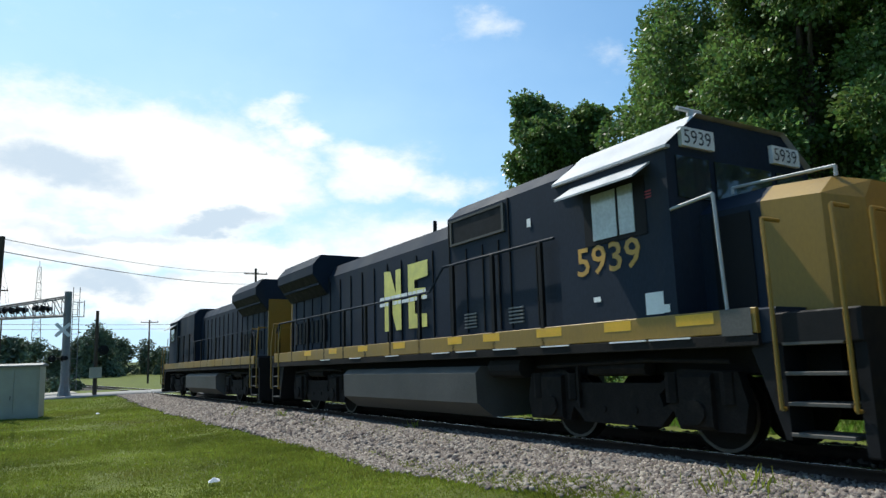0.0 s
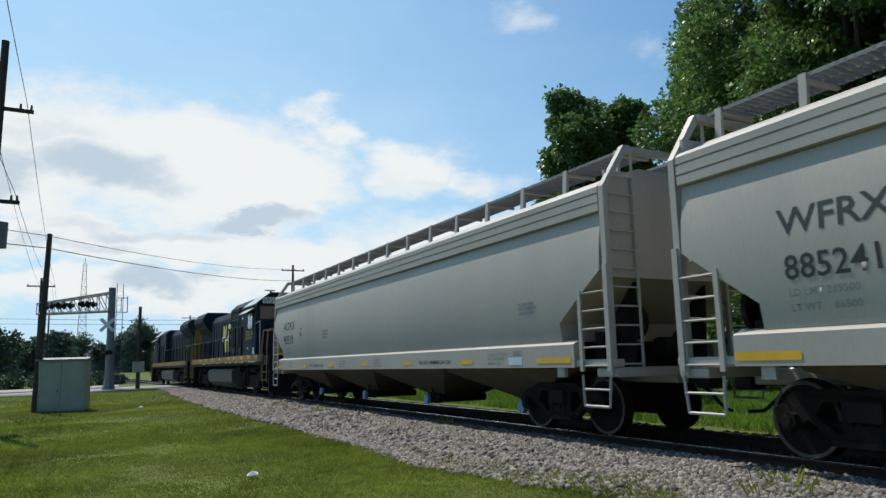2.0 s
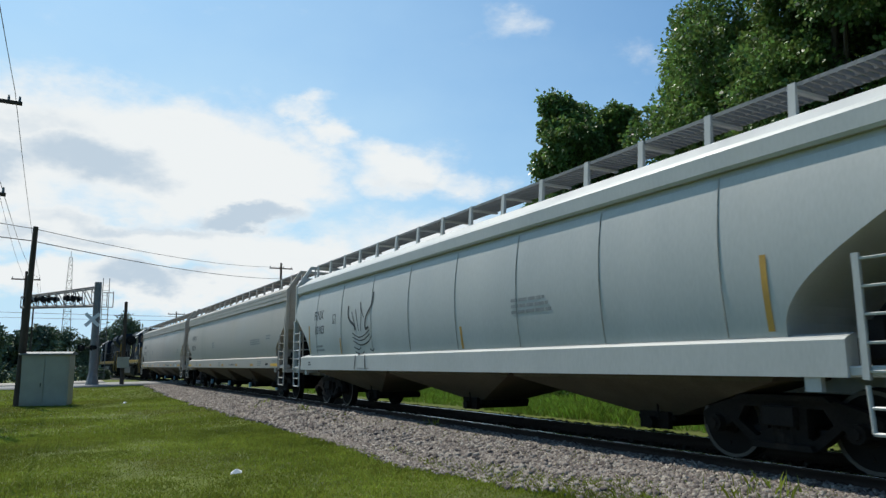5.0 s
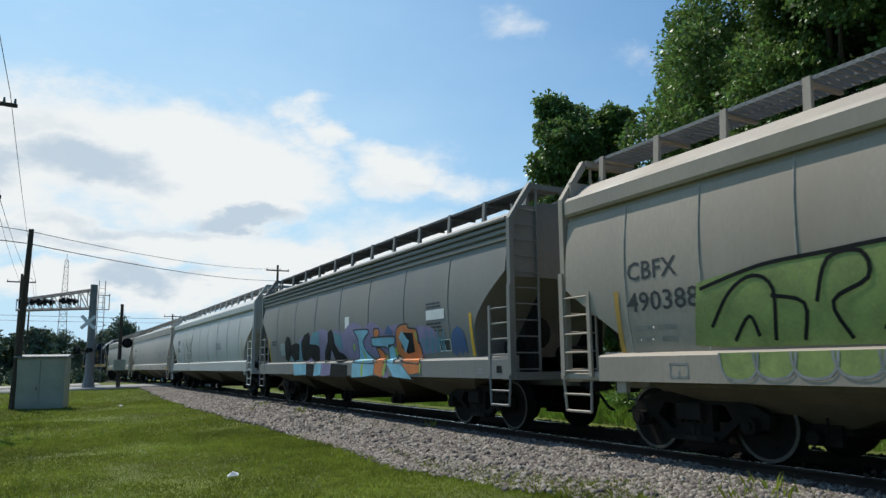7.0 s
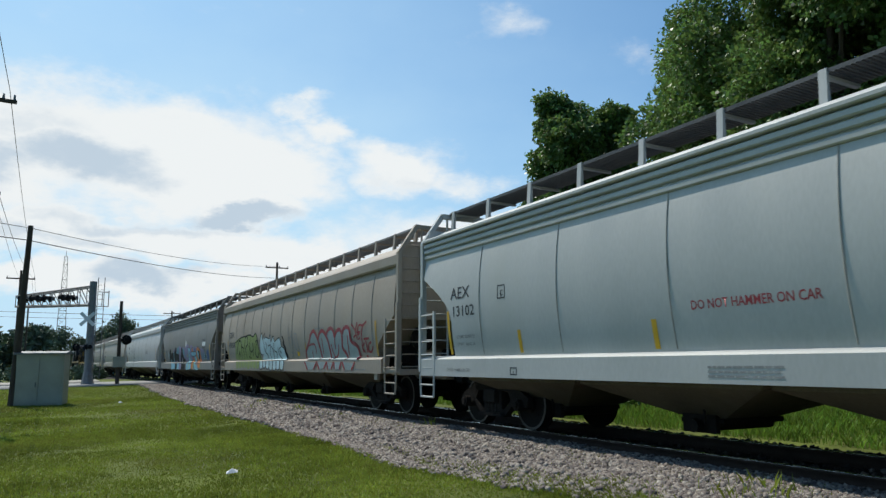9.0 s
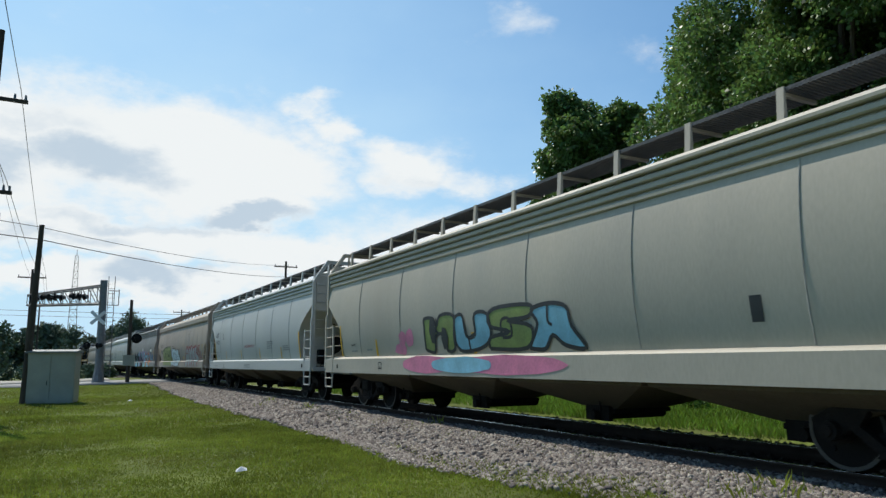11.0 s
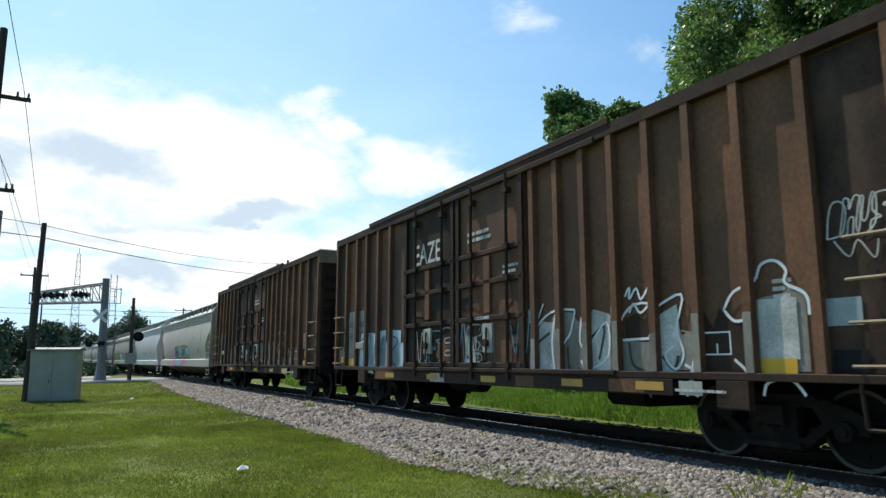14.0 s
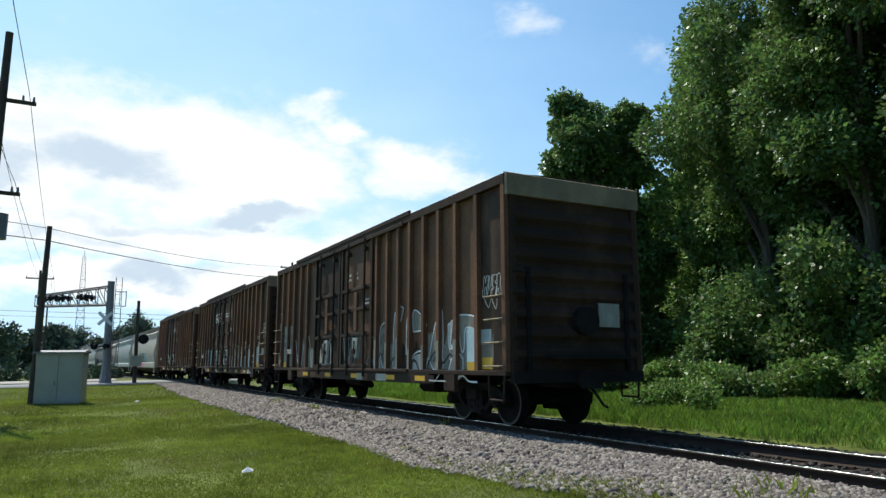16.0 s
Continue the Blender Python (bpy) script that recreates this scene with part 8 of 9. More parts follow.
def crossing_gantry():
    x, y = 1.85, 54.0
    z = land(x, y)
    g = thing("crossing_signal_gantry", "grey steel cantilever with red flashing signals over the road", "railway signal", m=pose(x, y, z))
    part("mast", Shape().rod((0, 0, 0), (0, 0, 7.1), 0.27, 16, 0.23), GALV, g)
    part("mast_foot", Shape().rod((0, 0, 0), (0, 0, 0.08), 0.5, 8).rod((0, 0, 0.08), (0, 0, 0.9), 0.42, 8, 0.28), GALV, g)
    # the arm reaches to the left over the road
    L = 6.0
    d = Vector((-0.75, 0.66, 0)).normalized()
    q = Vector((-d.y, d.x, 0)) * 0.32
    s = Shape()
    for zz in (5.45, 6.75):
        for k in (-1, 1):
            far = Vector((0, 0, zz)) + d * L
            if zz > 6:
                far.z -= 0.55
            s.rod(Vector((0, 0, zz)) + q * k, far + q * k, 0.06, 6)
    part("arm_chord", s, GALV, g)
    n = 8
    for i in range(n):
        u0, u1 = i / n, (i + 1) / n
        for k in (-1, 1):
            s = Shape()
            a, b = d * (L * u0) + q * k, d * (L * u1) + q * k
            t0, t1 = 6.75 - 0.55 * u0, 6.75 - 0.55 * u1
            s.rod((a.x, a.y, 5.45), (b.x, b.y, t1), 0.03, 5).rod((b.x, b.y, 5.45), (b.x, b.y, t1), 0.03, 5)
            part("arm_brace", s, GALV, g)
    s = Shape()
    a, b = d * 0.1, d * L
    for k in (-1, 0, 1):
        s.rod(a + q * k * 0.8 + Vector((0, 0, 5.52)), b + q * k * 0.8 + Vector((0, 0, 5.52)), 0.035, 5)
    part("walkway", s, GALV, g)
    # the short tail with its guard rail and the ladder
    e = Vector((1.0, 0.1, 0))
    s = Shape().pipe([(0, 0, 5.4), tuple(e + Vector((0, 0, 5.4))), tuple(e + Vector((0, 0, 6.5)))], 0.03).rod(tuple(e * 0.35 + Vector((0, 0, 6.4))), tuple(e + Vector((0, 0, 6.4))), 0.03)
    s.rod(tuple(e * 0.6 + Vector((0, 0, 5.4))), tuple(e * 0.6 + Vector((0, 0, 6.4))), 0.025)
    part("guard_rail", s, GALV, g)
    s = Shape()
    for k in (-0.2, 0.2):
        s.rod((0.5 + k, 0.0, 0.4), (0.5 + k, 0.0, 7.4), 0.025, 5)
    for i in range(20):
        s.rod((0.3, 0, 0.6 + i * 0.33), (0.7, 0, 0.6 + i * 0.33), 0.015, 4)
    part("ladder", s, GALV, g)
    for u, t in ((0.30, 62), (0.36, 240), (0.62, 62), (0.70, 240), (0.78, 55), (0.95, 62)):
        c = d * (L * u)
        flasher(g, pose(c.x, c.y - 0.1, 6.0), t)
    flasher(g, pose(-0.45, -0.3, 2.6), 20)
    crossbuck(g, pose(-0.25, -0.35, 4.5))


def signal_post():
    x, y = 3.55, 52.0
    z = land(x, y)
    p = thing("crossing_signal_post", "old wooden post with a round flashing signal and a relay box", "railway signal", m=pose(x, y, z))
    part("post", Shape().rod((0, 0, -0.2), (0, 0, 5.6), 0.14, 10, 0.10), POLE_WOOD, p)
    part("relay_box", Shape().soft(-0.36, 0.36, -0.34, -0.1, 1.2, 1.9, 0.02), CASE_PAINT, p)
    s = Shape().rod((0.42, -0.2, 3.0), (0.42, -0.17, 3.0), 0.33, 20)
    part("lamp_board", s, BLACK, p, "round black backing board")
    part("lamp_hood", Shape().rod((0.42, -0.45, 3.02), (0.42, -0.2, 3.02), 0.15, 14), BLACK, p)
    part("lamp_arm", Shape().rod((0, 0, 3.0), (0.42, -0.16, 3.0), 0.03, 6), BLACK, p)
    part("bracket", Shape().rod((0, 0, 4.7), (-0.7, 0, 4.65), 0.02, 5), BLACK, p)


def lattice_tower():
    x, y = 0.3, 250.0
    z = land(x, y)
    p = thing("lattice_tower", "tall thin grey lattice tower far beyond the road", "tower", m=pose(x, y, z - 0.3))
    h = 34.0
    corners = [(-1.6, -1.6), (1.6, -1.6), (1.6, 1.6), (-1.6, 1.6)]
    for cx, cy in corners:
        part("leg", Shape().rod((cx, cy, 0), (cx * 0.28, cy * 0.28, h), 0.11, 6, 0.07), GALV, p)
    n = 14
    for i in range(n):
        s = Shape()
        for (ax, ay), (bx, by) in zip(corners, corners[1:] + corners[:1]):
            k0, k1 = 1 - 0.72 * i / n, 1 - 0.72 * (i + 1) / n
            s.rod((ax * k0, ay * k0, h * i / n), (bx * k1, by * k1, h * (i + 1) / n), 0.05, 4)
            s.rod((ax * k1, ay * k1, h * (i + 1) / n), (bx * k1, by * k1, h * (i + 1) / n), 0.05, 4)
        part("bracing", s, GALV, p)
    part("mast_tip", Shape().rod((0, 0, h), (0, 0, h + 2.0), 0.08, 6), GALV, p)


def sign_board():
    x, y = -4.75, 42.0
    z = land(x, y)
    p = thing("sign_board", "white sign board with a blue edge on two posts", "sign", m=pose(x, y, z, 0, 0, -8))
    part("board", Shape().soft(-2.5, 0.0, -0.08, 0.08, 1.9, 4.1, 0.02), WHITE, p)
    part("board_edge", Shape().soft(0.0, 0.1, -0.1, 0.1, 1.85, 4.15, 0.01), SPRAY_TEAL, p)
    for q in (-2.2, -0.2):
        part("post", Shape().rod((q, 0, -0.2), (q, 0, 1.9), 0.07, 8), GALV, p)


signal_case()
POLE_A = utility_pole("slim dark wooden pole beside the signal case", -1.62, 35.7, 7.25, 0.17, lean=1.4)
utility_pole("tall dark wooden power pole with a transformer", -2.95, 27.0, 12.5, 0.19, ((10.1, -0.3, 1.0, 0), (6.9, -0.2, 0.8, 0)), 1.0, extra=5.55)
utility_pole("wooden power pole with a crossarm", -3.6, 78.0, 9.5, 0.17, ((8.7, -1.2, 1.2, 0),))
utility_pole("distant wooden power pole with a crossarm", -4.3, 120.0, 9.0, 0.16, ((8.4, -1.2, 1.2, 0),))
utility_pole("distant wooden power pole with a crossarm", -5.2, 170.0, 7.5, 0.16, ((7.0, -1.2, 1.2, 0),))
utility_pole("wooden power pole with a crossarm beyond the train", 20.3, 75.0, 11.2, 0.18, ((10.6, -1.25, 1.25, 0),))
utility_pole("distant wooden power pole with a crossarm beyond the road", 15.0, 115.0, 7.9, 0.16, ((7.5, -1.25, 1.25, 0),))
for dx, zz in ((0.95, 10.5), (-0.2, 10.5), (0.75, 7.3)):
    wire((-2.95 + dx, 27.0, zz), (-3.6 + dx * 1.2, 78.0, 9.0), 0.6)
    wire((-2.95 + dx, 27.0, zz), (-2.6 + dx, -16.0, zz + 1.0), 0.7)
    wire((-3.6 + dx * 1.2, 78.0, 9.0), (-4.3 + dx * 1.2, 120.0, 8.7), 0.5)
wire((-1.5, 35.7, 6.6), (20.3, 75.0, 9.5), 0.4, 0.02)
wire((-1.5, 35.7, 6.6), (-34.0, 8.0, 8.5), 0.8, 0.02)
wire((-1.45, 35.7, 7.15), (20.6, 75.0, 10.8), 0.5, 0.014)
wire((-1.45, 35.7, 7.15), (-34.0, 9.0, 9.2), 0.6, 0.014)
utility_pole("wooden power pole across the grass", -34.0, 8.5, 9.6, 0.18)
utility_pole("wooden power pole beside the road", -60.0, 78.5, 8.0, 0.18)
utility_pole("wooden power pole beyond the wood", 45.0, 95.5, 6.9, 0.18)
utility_pole("tall wooden power pole beside the line", -2.2, -16.0, 12.2, 0.19)
wire((-60.0, 78.0, 7.8), (45.0, 95.0, 6.6), 1.2, 0.022)
wire((-60.0, 79.0, 7.2), (45.0, 96.0, 6.2), 1.2, 0.018)
crossing_gantry()
signal_post()
lattice_tower()
sign_board()


# ---- trees, bushes and grass ----
def leaf_cloud(name, blobs, count, size, mat, seed, shell=0.45, droop=0.0):
    """Many small folded leaves in and on a set of lumpy balls: (x, y, z, rx, ry, rz)."""
    rng = np.random.default_rng(seed)
    vol = np.array([(b[3] * b[4] * b[5]) ** (2 / 3) for b in blobs])
    pick = rng.choice(len(blobs), count, p=vol / vol.sum())
    B = np.array(blobs)[pick]
    d = rng.normal(size=(count, 3))
    d /= np.linalg.norm(d, axis=1)[:, None]
    lump = 1 + 0.22 * np.sin(d[:, 0] * 5 + B[:, 0]) * np.sin(d[:, 1] * 6 + B[:, 1]) + 0.18 * np.sin(d[:, 2] * 9 + d[:, 0] * 7 + B[:, 2] * 3)
    r = (1 - shell * rng.random(count) ** 1.6) * lump
    c = B[:, :3] + d * B[:, 3:6] * r[:, None]
    # clumps: pull leaves towards twig ends
    twig = c + rng.normal(scale=0.05, size=(count, 3))
    out = d + rng.normal(scale=0.75, size=(count, 3))
    out[:, 2] -= 0.25 + droop
    out /= np.linalg.norm(out, axis=1)[:, None]
    side = np.cross(out, rng.normal(size=(count, 3)))
    side /= np.linalg.norm(side, axis=1)[:, None]
    up = np.cross(side, out)
    s = (size * rng.uniform(0.55, 1.3, count))[:, None]
    v = np.empty((count, 4, 3))
    v[:, 0] = twig
    v[:, 1] = twig + out * s * 0.5 + side * s * 0.34 + up * s * 0.10
    v[:, 2] = twig + out * s
    v[:, 3] = twig + out * s * 0.5 - side * s * 0.34 + up * s * 0.10
    return quick_mesh(name, v.reshape(-1, 3), np.arange(count * 4).reshape(-1, 4), mat)


def tree(label, x, y, height, blobs, count, size, mat, seed, trunk_r=0.28, droop=0.0, shell=0.45):
    z = land(x, y)
    t = thing("tree", label, "tree", "trees beyond the line", m=pose(x, y, z))
    rng = random.Random(seed)
    s = Shape()
    s.rod((0, 0, -0.2), (0.1, 0, height * 0.3), trunk_r, 10, trunk_r * 0.8).rod((0.1, 0, height * 0.3), (-0.1, 0.1, height * 0.62), trunk_r * 0.8, 9, trunk_r * 0.5)
    s.rod((-0.1, 0.1, height * 0.62), (0.0, 0.0, height * 0.9), trunk_r * 0.5, 8, trunk_r * 0.15)
    part("trunk", s, BARK, t)
    for b in rng.sample(blobs, min(len(blobs), 9)):
        q = Vector(b[:3])
        a = Vector((0, 0, max(q.z * 0.55, height * 0.15)))
        m = a.lerp(q, 0.55) + Vector((rng.uniform(-.3, .3), rng.uniform(-.3, .3), 0.3))
        part("limb", Shape().rod(a, m, trunk_r * 0.42, 7, trunk_r * 0.25).rod(m, q, trunk_r * 0.25, 6, trunk_r * 0.08), BARK, t)
    part("crown", leaf_cloud("crown", blobs, count, size, mat, seed, shell, droop), mat, t, "crown of small leaves")
    return t


def lumps(rng, n, rx, ry, z0, z1, r0, r1, taper=0.5):
    out = []
    for i in range(n):
        u = (i + rng.random()) / n
        w = 1 - taper * abs(u - 0.35) * 1.4
        a = rng.uniform(0, math.tau)
        k = rng.random() ** 0.5
        r = rng.uniform(r0, r1)
        out.append((math.cos(a) * rx * w * k, math.sin(a) * ry * w * k, z0 + (z1 - z0) * u, r, r, r * rng.uniform(0.7, 1.0)))
    return out


def woods():
    rng = random.Random(7)
    # the vine-hung tree that stands apart, then the tall dark wood behind the grass strip
    tree("vine-covered tree with drooping dark green leaves", 22.6, 28.2, 16.6, lumps(rng, 18, 1.7, 1.7, 2.0, 15.4, 0.7, 1.35, 0.7), 52000, 0.21, LEAF, 11, 0.25, droop=0.9)
    tree("slender vine-covered tree beside the tall wood", 25.0, 27.0, 15.4, lumps(rng, 14, 1.2, 1.2, 2.0, 14.6, 0.6, 1.1, 0.7), 36000, 0.21, LEAF, 12, 0.2, droop=0.7)
    spots = [(28.3, 24.0, 18.0, 3.4, LEAF_LIGHT), (25.4, 19.6, 18.5, 3.6, LEAF), (29.2, 18.0, 20.0, 4.0, LEAF_LIGHT), (24.4, 14.6, 18.5, 3.6, LEAF), (28.4, 12.0, 20.5, 4.2, LEAF_LIGHT), (24.6, 8.6, 18.5, 3.8, LEAF), (30.5, 24.5, 17.0, 3.5, LEAF)]
    for i, (x, y, h, r, mat) in enumerate(spots):
        tree("tall broad-leaved tree in full dark green leaf" if mat is LEAF else "tall broad-leaved tree with sunlit green leaves", x, y, h, lumps(rng, 22, r, r, 1.2, h - 1.0, 1.1, 2.0, 0.3), 70000, 0.20, mat, 20 + i, 0.3)
    for i, (x, y) in enumerate(((33.0, 29.0), (34.5, 24.0), (34.0, 18.5), (34.5, 13.0), (33.5, 7.5), (31.0, 32.5))):
        tree("broad-leaved tree deep in the wood", x, y, 12.0, lumps(rng, 14, 3.2, 3.2, 0.6, 11.0, 1.5, 2.4, 0.2), 11000, 0.5, LEAF, 50 + i, 0.26)
    # more of the same wood along the line behind the camera; unseen, added to block skylight
    for i, (x, y) in enumerate(((24.0, 2.0), (21.5, -5.0), (23.0, -12.0), (20.5, -20.0), (22.0, -28.0), (20.5, -37.0), (22.0, -46.0), (20.0, -56.0))):
        tree("tall broad-leaved tree in full dark green leaf", x, y, 19.0, lumps(rng, 16, 3.8, 3.8, 1.0, 18.0, 1.6, 2.8, 0.3), 9000, 0.55, LEAF, 40 + i, 0.3)
    # bushes along the foot of the wood
    for i in range(22):
        x = 19.6 + rng.uniform(0, 2.6) + 0.03 * i
        y = 5.0 + i * 1.25 + rng.uniform(-0.5, 0.5)
        h = rng.uniform(0.9, 2.3)
        b = thing("bush", "leafy green bush at the foot of the wood", "bush", "bushes under the trees", m=pose(x, y, land(x, y)))
        blobs = [(rng.uniform(-0.7, 0.7), rng.uniform(-0.7, 0.7), h * rng.uniform(0.25, 0.8), rng.uniform(0.4, 0.8), rng.uniform(0.4, 0.8), h * 0.3) for _ in range(6)]
        part("foliage", leaf_cloud("foliage", blobs, 3600, 0.15, LEAF_LIGHT if i % 3 else LEAF, 60 + i, 0.5), LEAF, b)
        part("stem", Shape().rod((0, 0, -0.1), (0.1, 0.05, h * 0.6), 0.05, 6, 0.02), BARK, b)
    # low weeds and a shrub on the far side of the track
    for i, (x, y, h) in enumerate(((15.2, 14.5, 1.1), (14.6, 15.6, 0.9), (16.0, 20.5, 1.0))):
        b = thing("shrub", "small bright green shrub in the tall grass", "bush", "shrubs in the grass", m=pose(x, y, land(x, y)))
        blobs = [(rng.uniform(-0.5, 0.5), rng.uniform(-0.6, 0.6), h * rng.uniform(0.3, 0.7), 0.4, 0.4, h * 0.3) for _ in range(5)]
        part("foliage", leaf_cloud("foliage", blobs, 2600, 0.11, LEAF_LIGHT, 90 + i, 0.6), LEAF_LIGHT, b)


def far_trees():
    rng = random.Random(21)
    spots = []
    for i in range(16):
        spots.append((-34 + i * 2.0 + rng.uniform(-1, 1), 135 + rng.uniform(-8, 14), rng.uniform(7.0, 9.5)))
    for i in range(18):
        spots.append((-3 + i * 4.2 + rng.uniform(-1, 1), 205 + rng.uniform(-12, 20), rng.uniform(7.5, 11.5)))
    spots += [(12.2, 190, 14.0), (15.5, 192, 13.0), (9.5, 195, 12.0), (18.5, 200, 11.0)]
    for i, (x, y, h) in enumerate(spots):
        t = thing("far_tree", "distant tree beyond the road, its green paled for haze", "tree", "distant trees", m=pose(x, y, land(x, y)))
        part("trunk", Shape().rod((0, 0, -0.2), (0, 0, h * 0.5), 0.25, 6, 0.12), BARK, t)
        blobs = [(rng.uniform(-1.8, 1.8), rng.uniform(-1.8, 1.8), h * rng.uniform(0.3, 0.85), rng.uniform(1.2, 2.0), rng.uniform(1.2, 2.0), h * 0.16) for _ in range(9)]
        blobs += [(rng.uniform(-1.8, 1.8), rng.uniform(-1.8, 1.8), h * 0.15, 1.9, 1.9, h * 0.16) for _ in range(3)]
        part("crown", leaf_cloud("crown", blobs, 3200, 0.62, HAZED_LEAF, 200 + i, 0.6), HAZED_LEAF, t)
    # scrub beside the road
    for i in range(14):
        x, y = -16 + i * 1.5 + rng.uniform(-.4, .4), 76 + rng.uniform(-3, 6)
        b = thing("far_bush", "low green scrub beyond the road", "bush", "scrub beyond the road", m=pose(x, y, land(x, y)))
        blobs = [(rng.uniform(-0.8, 0.8), rng.uniform(-0.8, 0.8), rng.uniform(0.3, 0.9), 0.7, 0.7, 0.5) for _ in range(4)]
        part("foliage", leaf_cloud("foliage", blobs, 700, 0.3, HAZED_LEAF, 300 + i, 0.6), HAZED_LEAF, b)


def blades(name, pts, heights, width, mat, seed, bend=0.35):
    """Grass blades as bent slivers, two faces each, on the given ground points."""
    rng = np.random.default_rng(seed)
    n = len(pts)
    a = rng.uniform(0, math.tau, n)
    side = np.stack([np.cos(a), np.sin(a), np.zeros(n)], 1) * (width * rng.uniform(0.6, 1.3, n))[:, None]
    b = rng.uniform(0, math.tau, n)
    lean = np.stack([np.cos(b), np.sin(b), np.zeros(n)], 1) * (heights * rng.uniform(0.1, bend * 2, n))[:, None]
    up = np.zeros((n, 3))
    up[:, 2] = heights
    v = np.empty((n, 4, 3))
    v[:, 0], v[:, 1] = pts - side, pts + side
    v[:, 2], v[:, 3] = pts + side * 0.6 + up * 0.6 + lean * 0.35, pts + up + lean
    return quick_mesh(name, v.reshape(-1, 3), np.arange(n * 4).reshape(-1, 4), mat)


def grass():
    rng = np.random.default_rng(5)

    def field(n, x0, x1, y0, y1, power, ok, height):
        u = rng.random(n) ** power
        y = y0 + (y1 - y0) * u
        x = rng.uniform(x0, x1, n)
        pts, hs = [], []
        for a, b in zip(x, y):
            if ok(a, b):
                w = noise.noise(Vector((a * 0.35, b * 0.35, 1.0)))
                q = noise.noise(Vector((a * 1.4, b * 1.4, 6.0)))
                if w + 0.5 * q < -0.46 and rng.random() < 0.3:
                    continue
                pts.append((a, b, land(a, b) - 0.005))
                hs.append(height * (0.75 + 0.45 * w + 0.25 * q) * rng.uniform(0.6, 1.3))
        return np.array(pts), np.array(hs)

    def lawn(a, b):
        d = a - line_x(b)
        return d < verge(b) - 0.05 and a > -0.16 * b - 4.0

    p, h = field(230000, -5, 6.0, 6.0, 20.0, 1.2, lawn, 0.055)
    tagged(new("lawn_grass", blades("lawn_grass", p, h, 0.0085, BLADE, 1)), "short mown grass beside the line", "grass", kind="stuff")
    p, h = field(130000, -9, 6.0, 20.0, 50.0, 1.2, lawn, 0.075)
    tagged(new("lawn_grass", blades("lawn_grass", p, h, 0.014, BLADE, 2)), "short mown grass beside the line, farther off", "grass", kind="stuff")
    p, h = field(90000, 12.0, 22.0, 4.0, 32.0, 1.0, lambda a, b: a - line_x(b) > 3.6 + 0.8 * noise.noise(Vector((b * 0.4, 2.0, 0.0))), 0.27)
    tagged(new("tall_grass", blades("tall_grass", p, h, 0.011, TALL_BLADE, 3)), "tall bright green grass on the far side of the track", "grass", kind="stuff")
    p, h = field(40000, 8.0, 30.0, 32.0, 60.0, 1.0, lambda a, b: a - line_x(b) > 3.6, 0.34)
    tagged(new("tall_grass", blades("tall_grass", p, h, 0.03, TALL_BLADE, 4)), "tall green grass farther along the track", "grass", kind="stuff")
    # weeds that grow through the ballast along the tie ends, in tufts
    pts, hs = [], []
    for i in range(1500):
        y = 4.5 + 23 * rng.random() ** 1.1
        if noise.noise(Vector((y * 0.9, 5.0, 2.0))) < -0.05:
            continue
        d = -1.72 + rng.normal() * 0.2 if rng.random() < 0.86 else 2.2 + rng.normal() * 0.4
        tall = rng.random() < 0.012
        for k in range(26):
            a, b = line_x(y) + d + rng.normal() * 0.11, y + rng.normal() * 0.20
            pts.append((a, b, bed_at(a, b) - 0.02))
            hs.append((0.20 if tall else 0.07) * rng.uniform(0.4, 1.2))
    # grass that creeps over the foot of the ballast near by
    tagged(new("ballast_weeds", blades("ballast_weeds", np.array(pts), np.array(hs), 0.005, BLADE, 6)), "weeds growing through the ballast", "weeds", kind="stuff")
    pts, hs = [], []
    for i in range(900):
        y = 6.0 + 20 * rng.random() ** 1.5
        d = verge(y) - 0.3 + (0.75 if y < 13 else 0.45) * rng.random() ** 1.5
        for k in range(50):
            a, b = line_x(y) + d + rng.normal() * 0.10, y + rng.normal() * 0.18
            pts.append((a, b, bed_at(a, b) - 0.02))
            hs.append(0.085 * rng.uniform(0.4, 1.3))
    tagged(new("edge_grass", blades("edge_grass", np.array(pts), np.array(hs), 0.008, BLADE, 7)), "lawn grass creeping over the foot of the ballast", "grass", kind="stuff")


def litter():
    s = Shape()
    s.add([(-0.09, -0.05, 0.02), (0.08, -0.06, 0.03), (0.10, 0.05, 0.05), (-0.06, 0.07, 0.03), (0.0, 0.0, 0.09)], [(0, 1, 4), (1, 2, 4), (2, 3, 4), (3, 0, 4), (0, 3, 2, 1)])
    ob = part("paper_litter", s, WHITE, at=pose(2.42, 11.2, land(2.42, 11.2) + 0.03))
    tagged(ob, "crumpled white paper lying on the grass", "litter")
    ob = part("paper_litter", s.mesh("paper_litter", WHITE), WHITE, at=pose(2.45, 33.5, land(2.45, 33.5) + 0.06, 0, 0, 40))
    tagged(ob, "crumpled white paper lying on the grass", "litter")


woods()
far_trees()
grass()
litter()


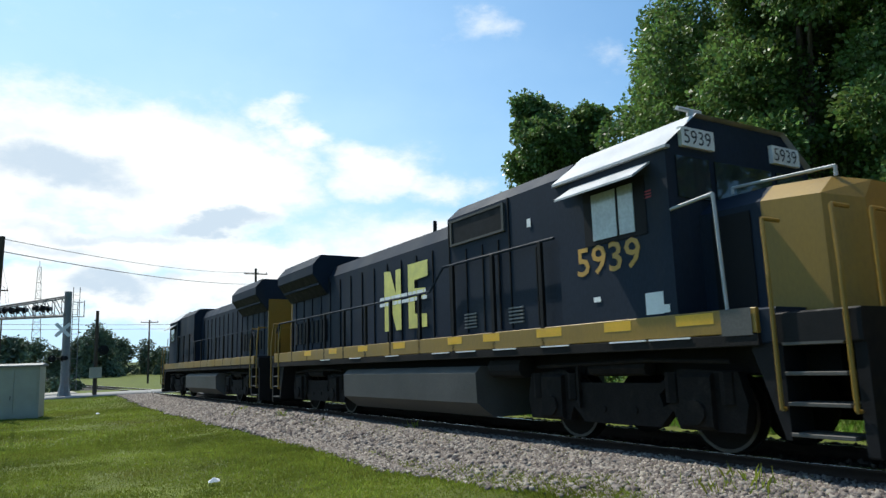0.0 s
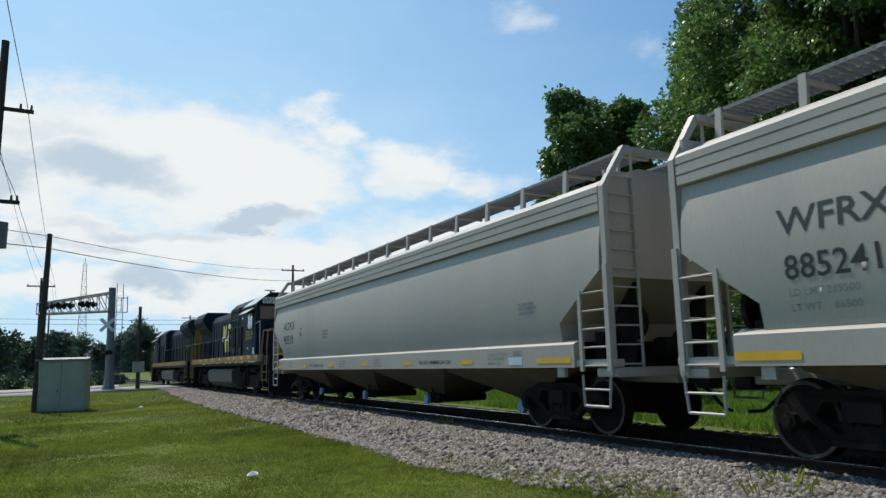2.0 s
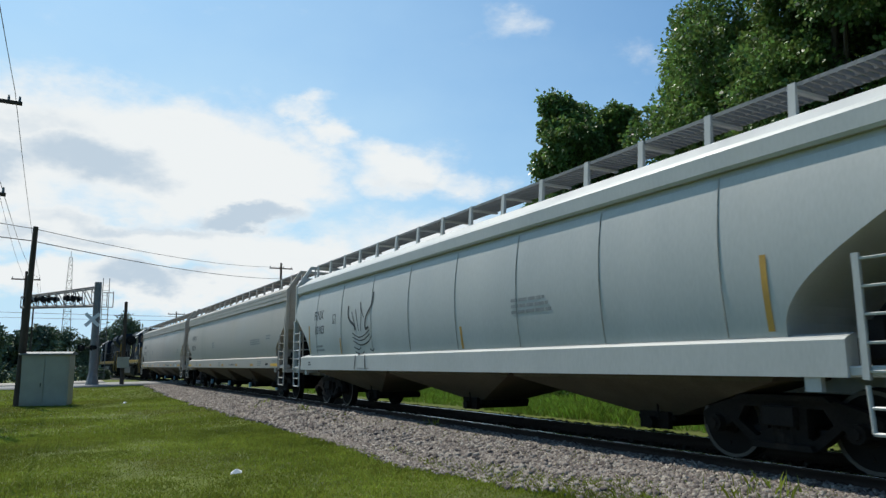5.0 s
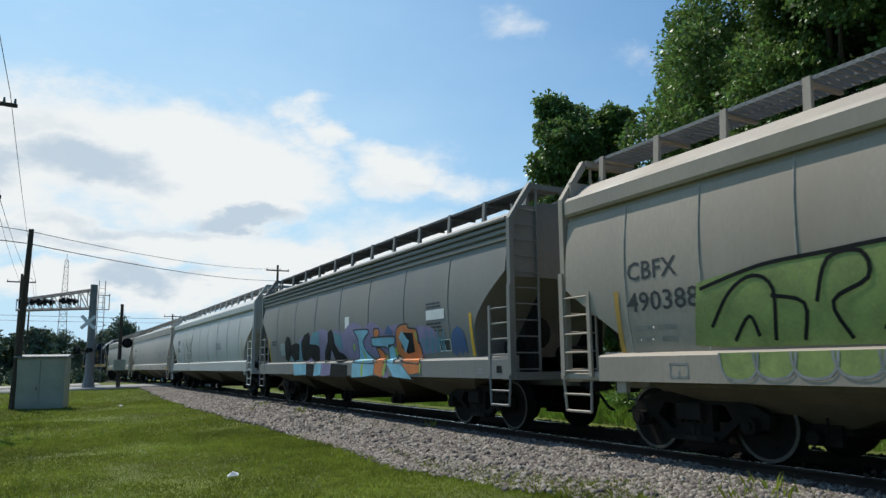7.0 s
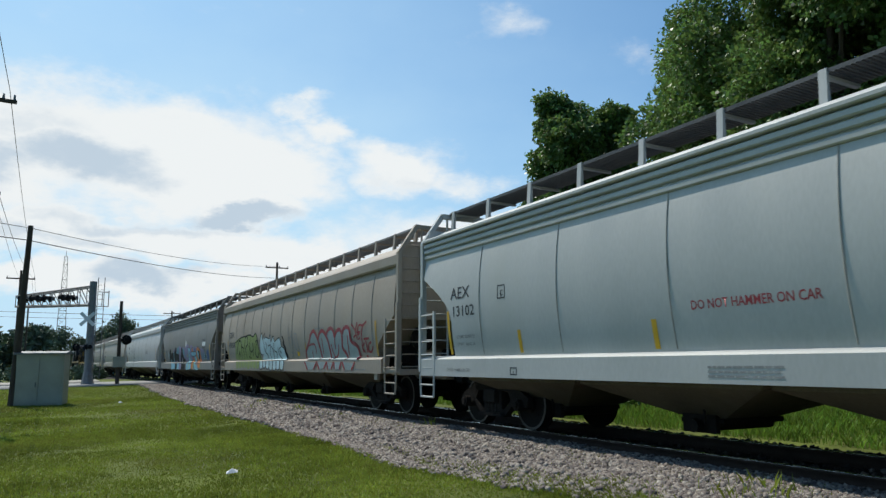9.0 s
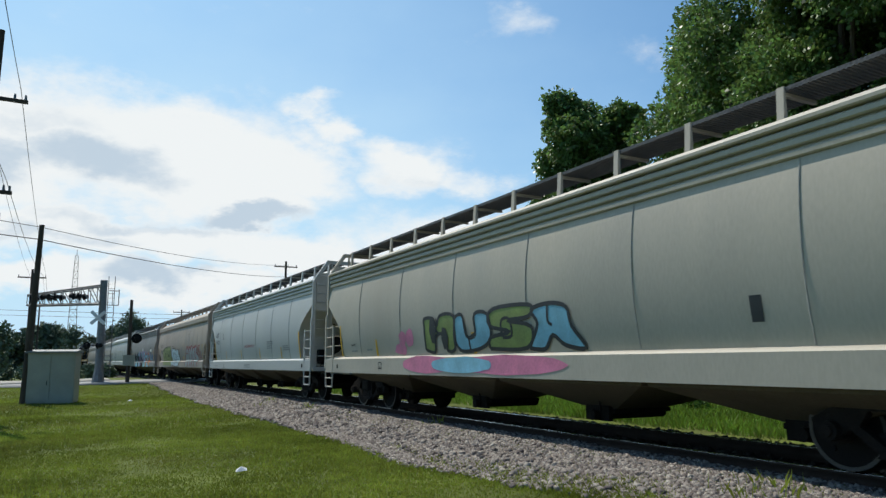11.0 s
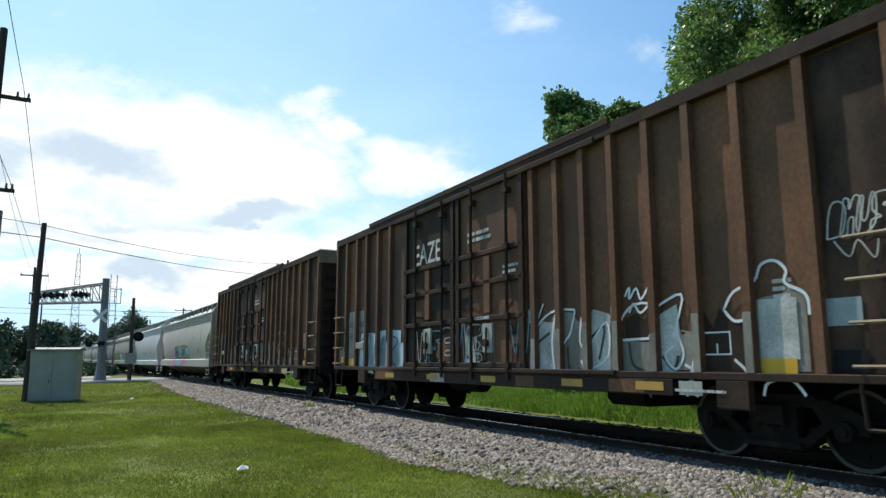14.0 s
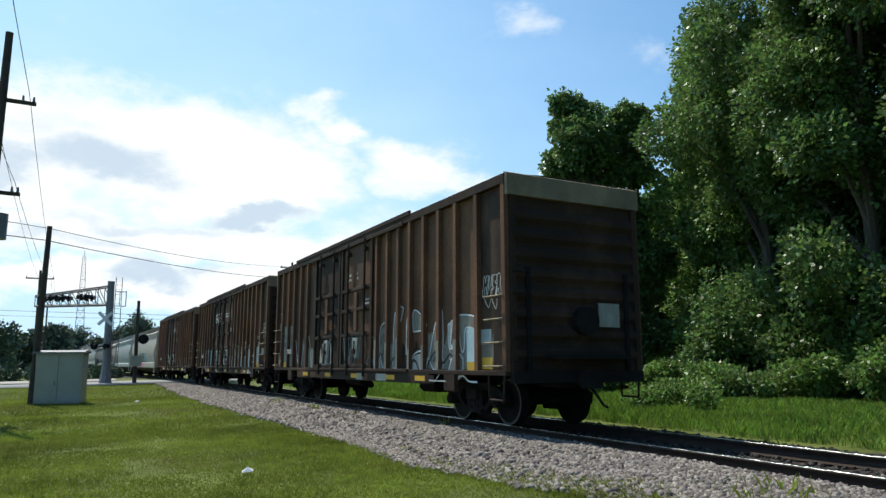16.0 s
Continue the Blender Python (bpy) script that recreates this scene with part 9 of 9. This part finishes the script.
# ---- ballast stones ----
def stones():
    rng = np.random.default_rng(9)
    cube = np.array([(x, y, z) for z in (-1, 1) for y in (-1, 1) for x in (-1, 1)], float)
    quads = np.array([(0, 2, 3, 1), (4, 5, 7, 6), (0, 1, 5, 4), (2, 6, 7, 3), (0, 4, 6, 2), (1, 3, 7, 5)])

    def rocks(n, y0, y1, size, ds):
        y = y0 + (y1 - y0) * rng.random(n)
        d = ds(n, y)
        x = np.array([line_x(b) for b in y]) + d
        z = np.array([max(bed_at(a, b), land(a, b)) for a, b in zip(x, y)])
        s = size * rng.uniform(0.55, 1.25, n)
        v = cube[None] * rng.uniform(0.45, 1.0, (n, 8, 3)) * s[:, None, None] * np.array([1.0, 1.0, 0.7])
        q = rng.normal(size=(n, 4))
        q /= np.linalg.norm(q, axis=1)[:, None]
        w, a, b, c = q.T
        R = np.stack([1 - 2 * (b * b + c * c), 2 * (a * b - c * w), 2 * (a * c + b * w), 2 * (a * b + c * w), 1 - 2 * (a * a + c * c), 2 * (b * c - a * w),
                      2 * (a * c - b * w), 2 * (b * c + a * w), 1 - 2 * (a * a + b * b)], 1).reshape(n, 3, 3)
        v = np.einsum("nij,nkj->nki", R, v) + np.stack([x, y, z + s * 0.22], 1)[:, None]
        return v.reshape(-1, 3), (quads[None] + (np.arange(n) * 8)[:, None, None]).reshape(-1, 4)

    foot = lambda y: np.array([-verge(b) for b in y])
    near = lambda n, y: -0.95 - (foot(y) - 0.90) * rng.random(n) ** 0.9 - 0.2 * rng.random(n) ** 4
    wide = lambda n, y: rng.uniform(-3.7, 3.0, n)
    inner = lambda n, y: rng.uniform(-1.3, 3.2, n)
    for n, y0, y1, size, ds, mat in ((36000, 3.0, 17.0, 0.038, near, STONE), (16000, 17.0, 50.0, 0.058, near, STONE), (9000, 2.5, 26.0, 0.038, inner, STONE_SHADED), (2500, -6.0, 5.5, 0.04, wide, STONE)):
        v, f = rocks(n, y0, y1, size, ds)
        tagged(new("ballast_stones", quick_mesh("ballast_stones", v, f, mat)), "loose pale grey and pink crushed stones" if mat is STONE else "grimy crushed stones, coloured darker for the shade under the train", "stones", kind="stuff")
    # larger stones that can be told apart, lying on the near shoulder
    bed = bpy.data.objects["ballast_bed"]
    meshes = []
    for k in range(6):
        v = cube * rng.uniform(0.5, 1.0, (8, 3)) * np.array([0.055, 0.055, 0.04])
        meshes.append(quick_mesh("stone", v, quads, STONE_ONE))
    for i in range(280):
        y = 6.0 + 11 * random.random()
        x = line_x(y) - random.uniform(1.9, 2.95)
        part("stone", meshes[i % 6], STONE_ONE, bed, at=pose(x, y, bed_at(x, y) + 0.03, random.uniform(0, 360), random.uniform(0, 360), random.uniform(0, 360)))


stones()


# ---- the train runs ahead at an even pace ----
SPEED = 12.10
LEAN = 0.7   # the worn track lets the cars lean away from the lawn


def track_pose(y):
    yaw = math.degrees(math.atan(2 * BEND * min(max(y, 0.0), BEND_END)))
    return pose(line_x(y), y, rail_top(y), math.degrees(math.atan(GRADE)), LEAN, yaw)


def motions():
    for ob, y0, turn in TRAIN:
        rows = []
        for k in range(33):
            t = k * 0.5
            rows.append((t, track_pose(y0 + SPEED * t) @ pose(0, 0, 0, 0, 0, turn)))
        walk(ob, rows)
    step = 1 / 30
    for ob, y, r in WHEELSETS:
        back = -1 if ob.parent in TURNED else 1
        rows = [(k * step, pose(0, y, r, -back * math.degrees(SPEED * k * step / r), 0, 0)) for k in range(481)]
        walk(ob, rows)


motions()
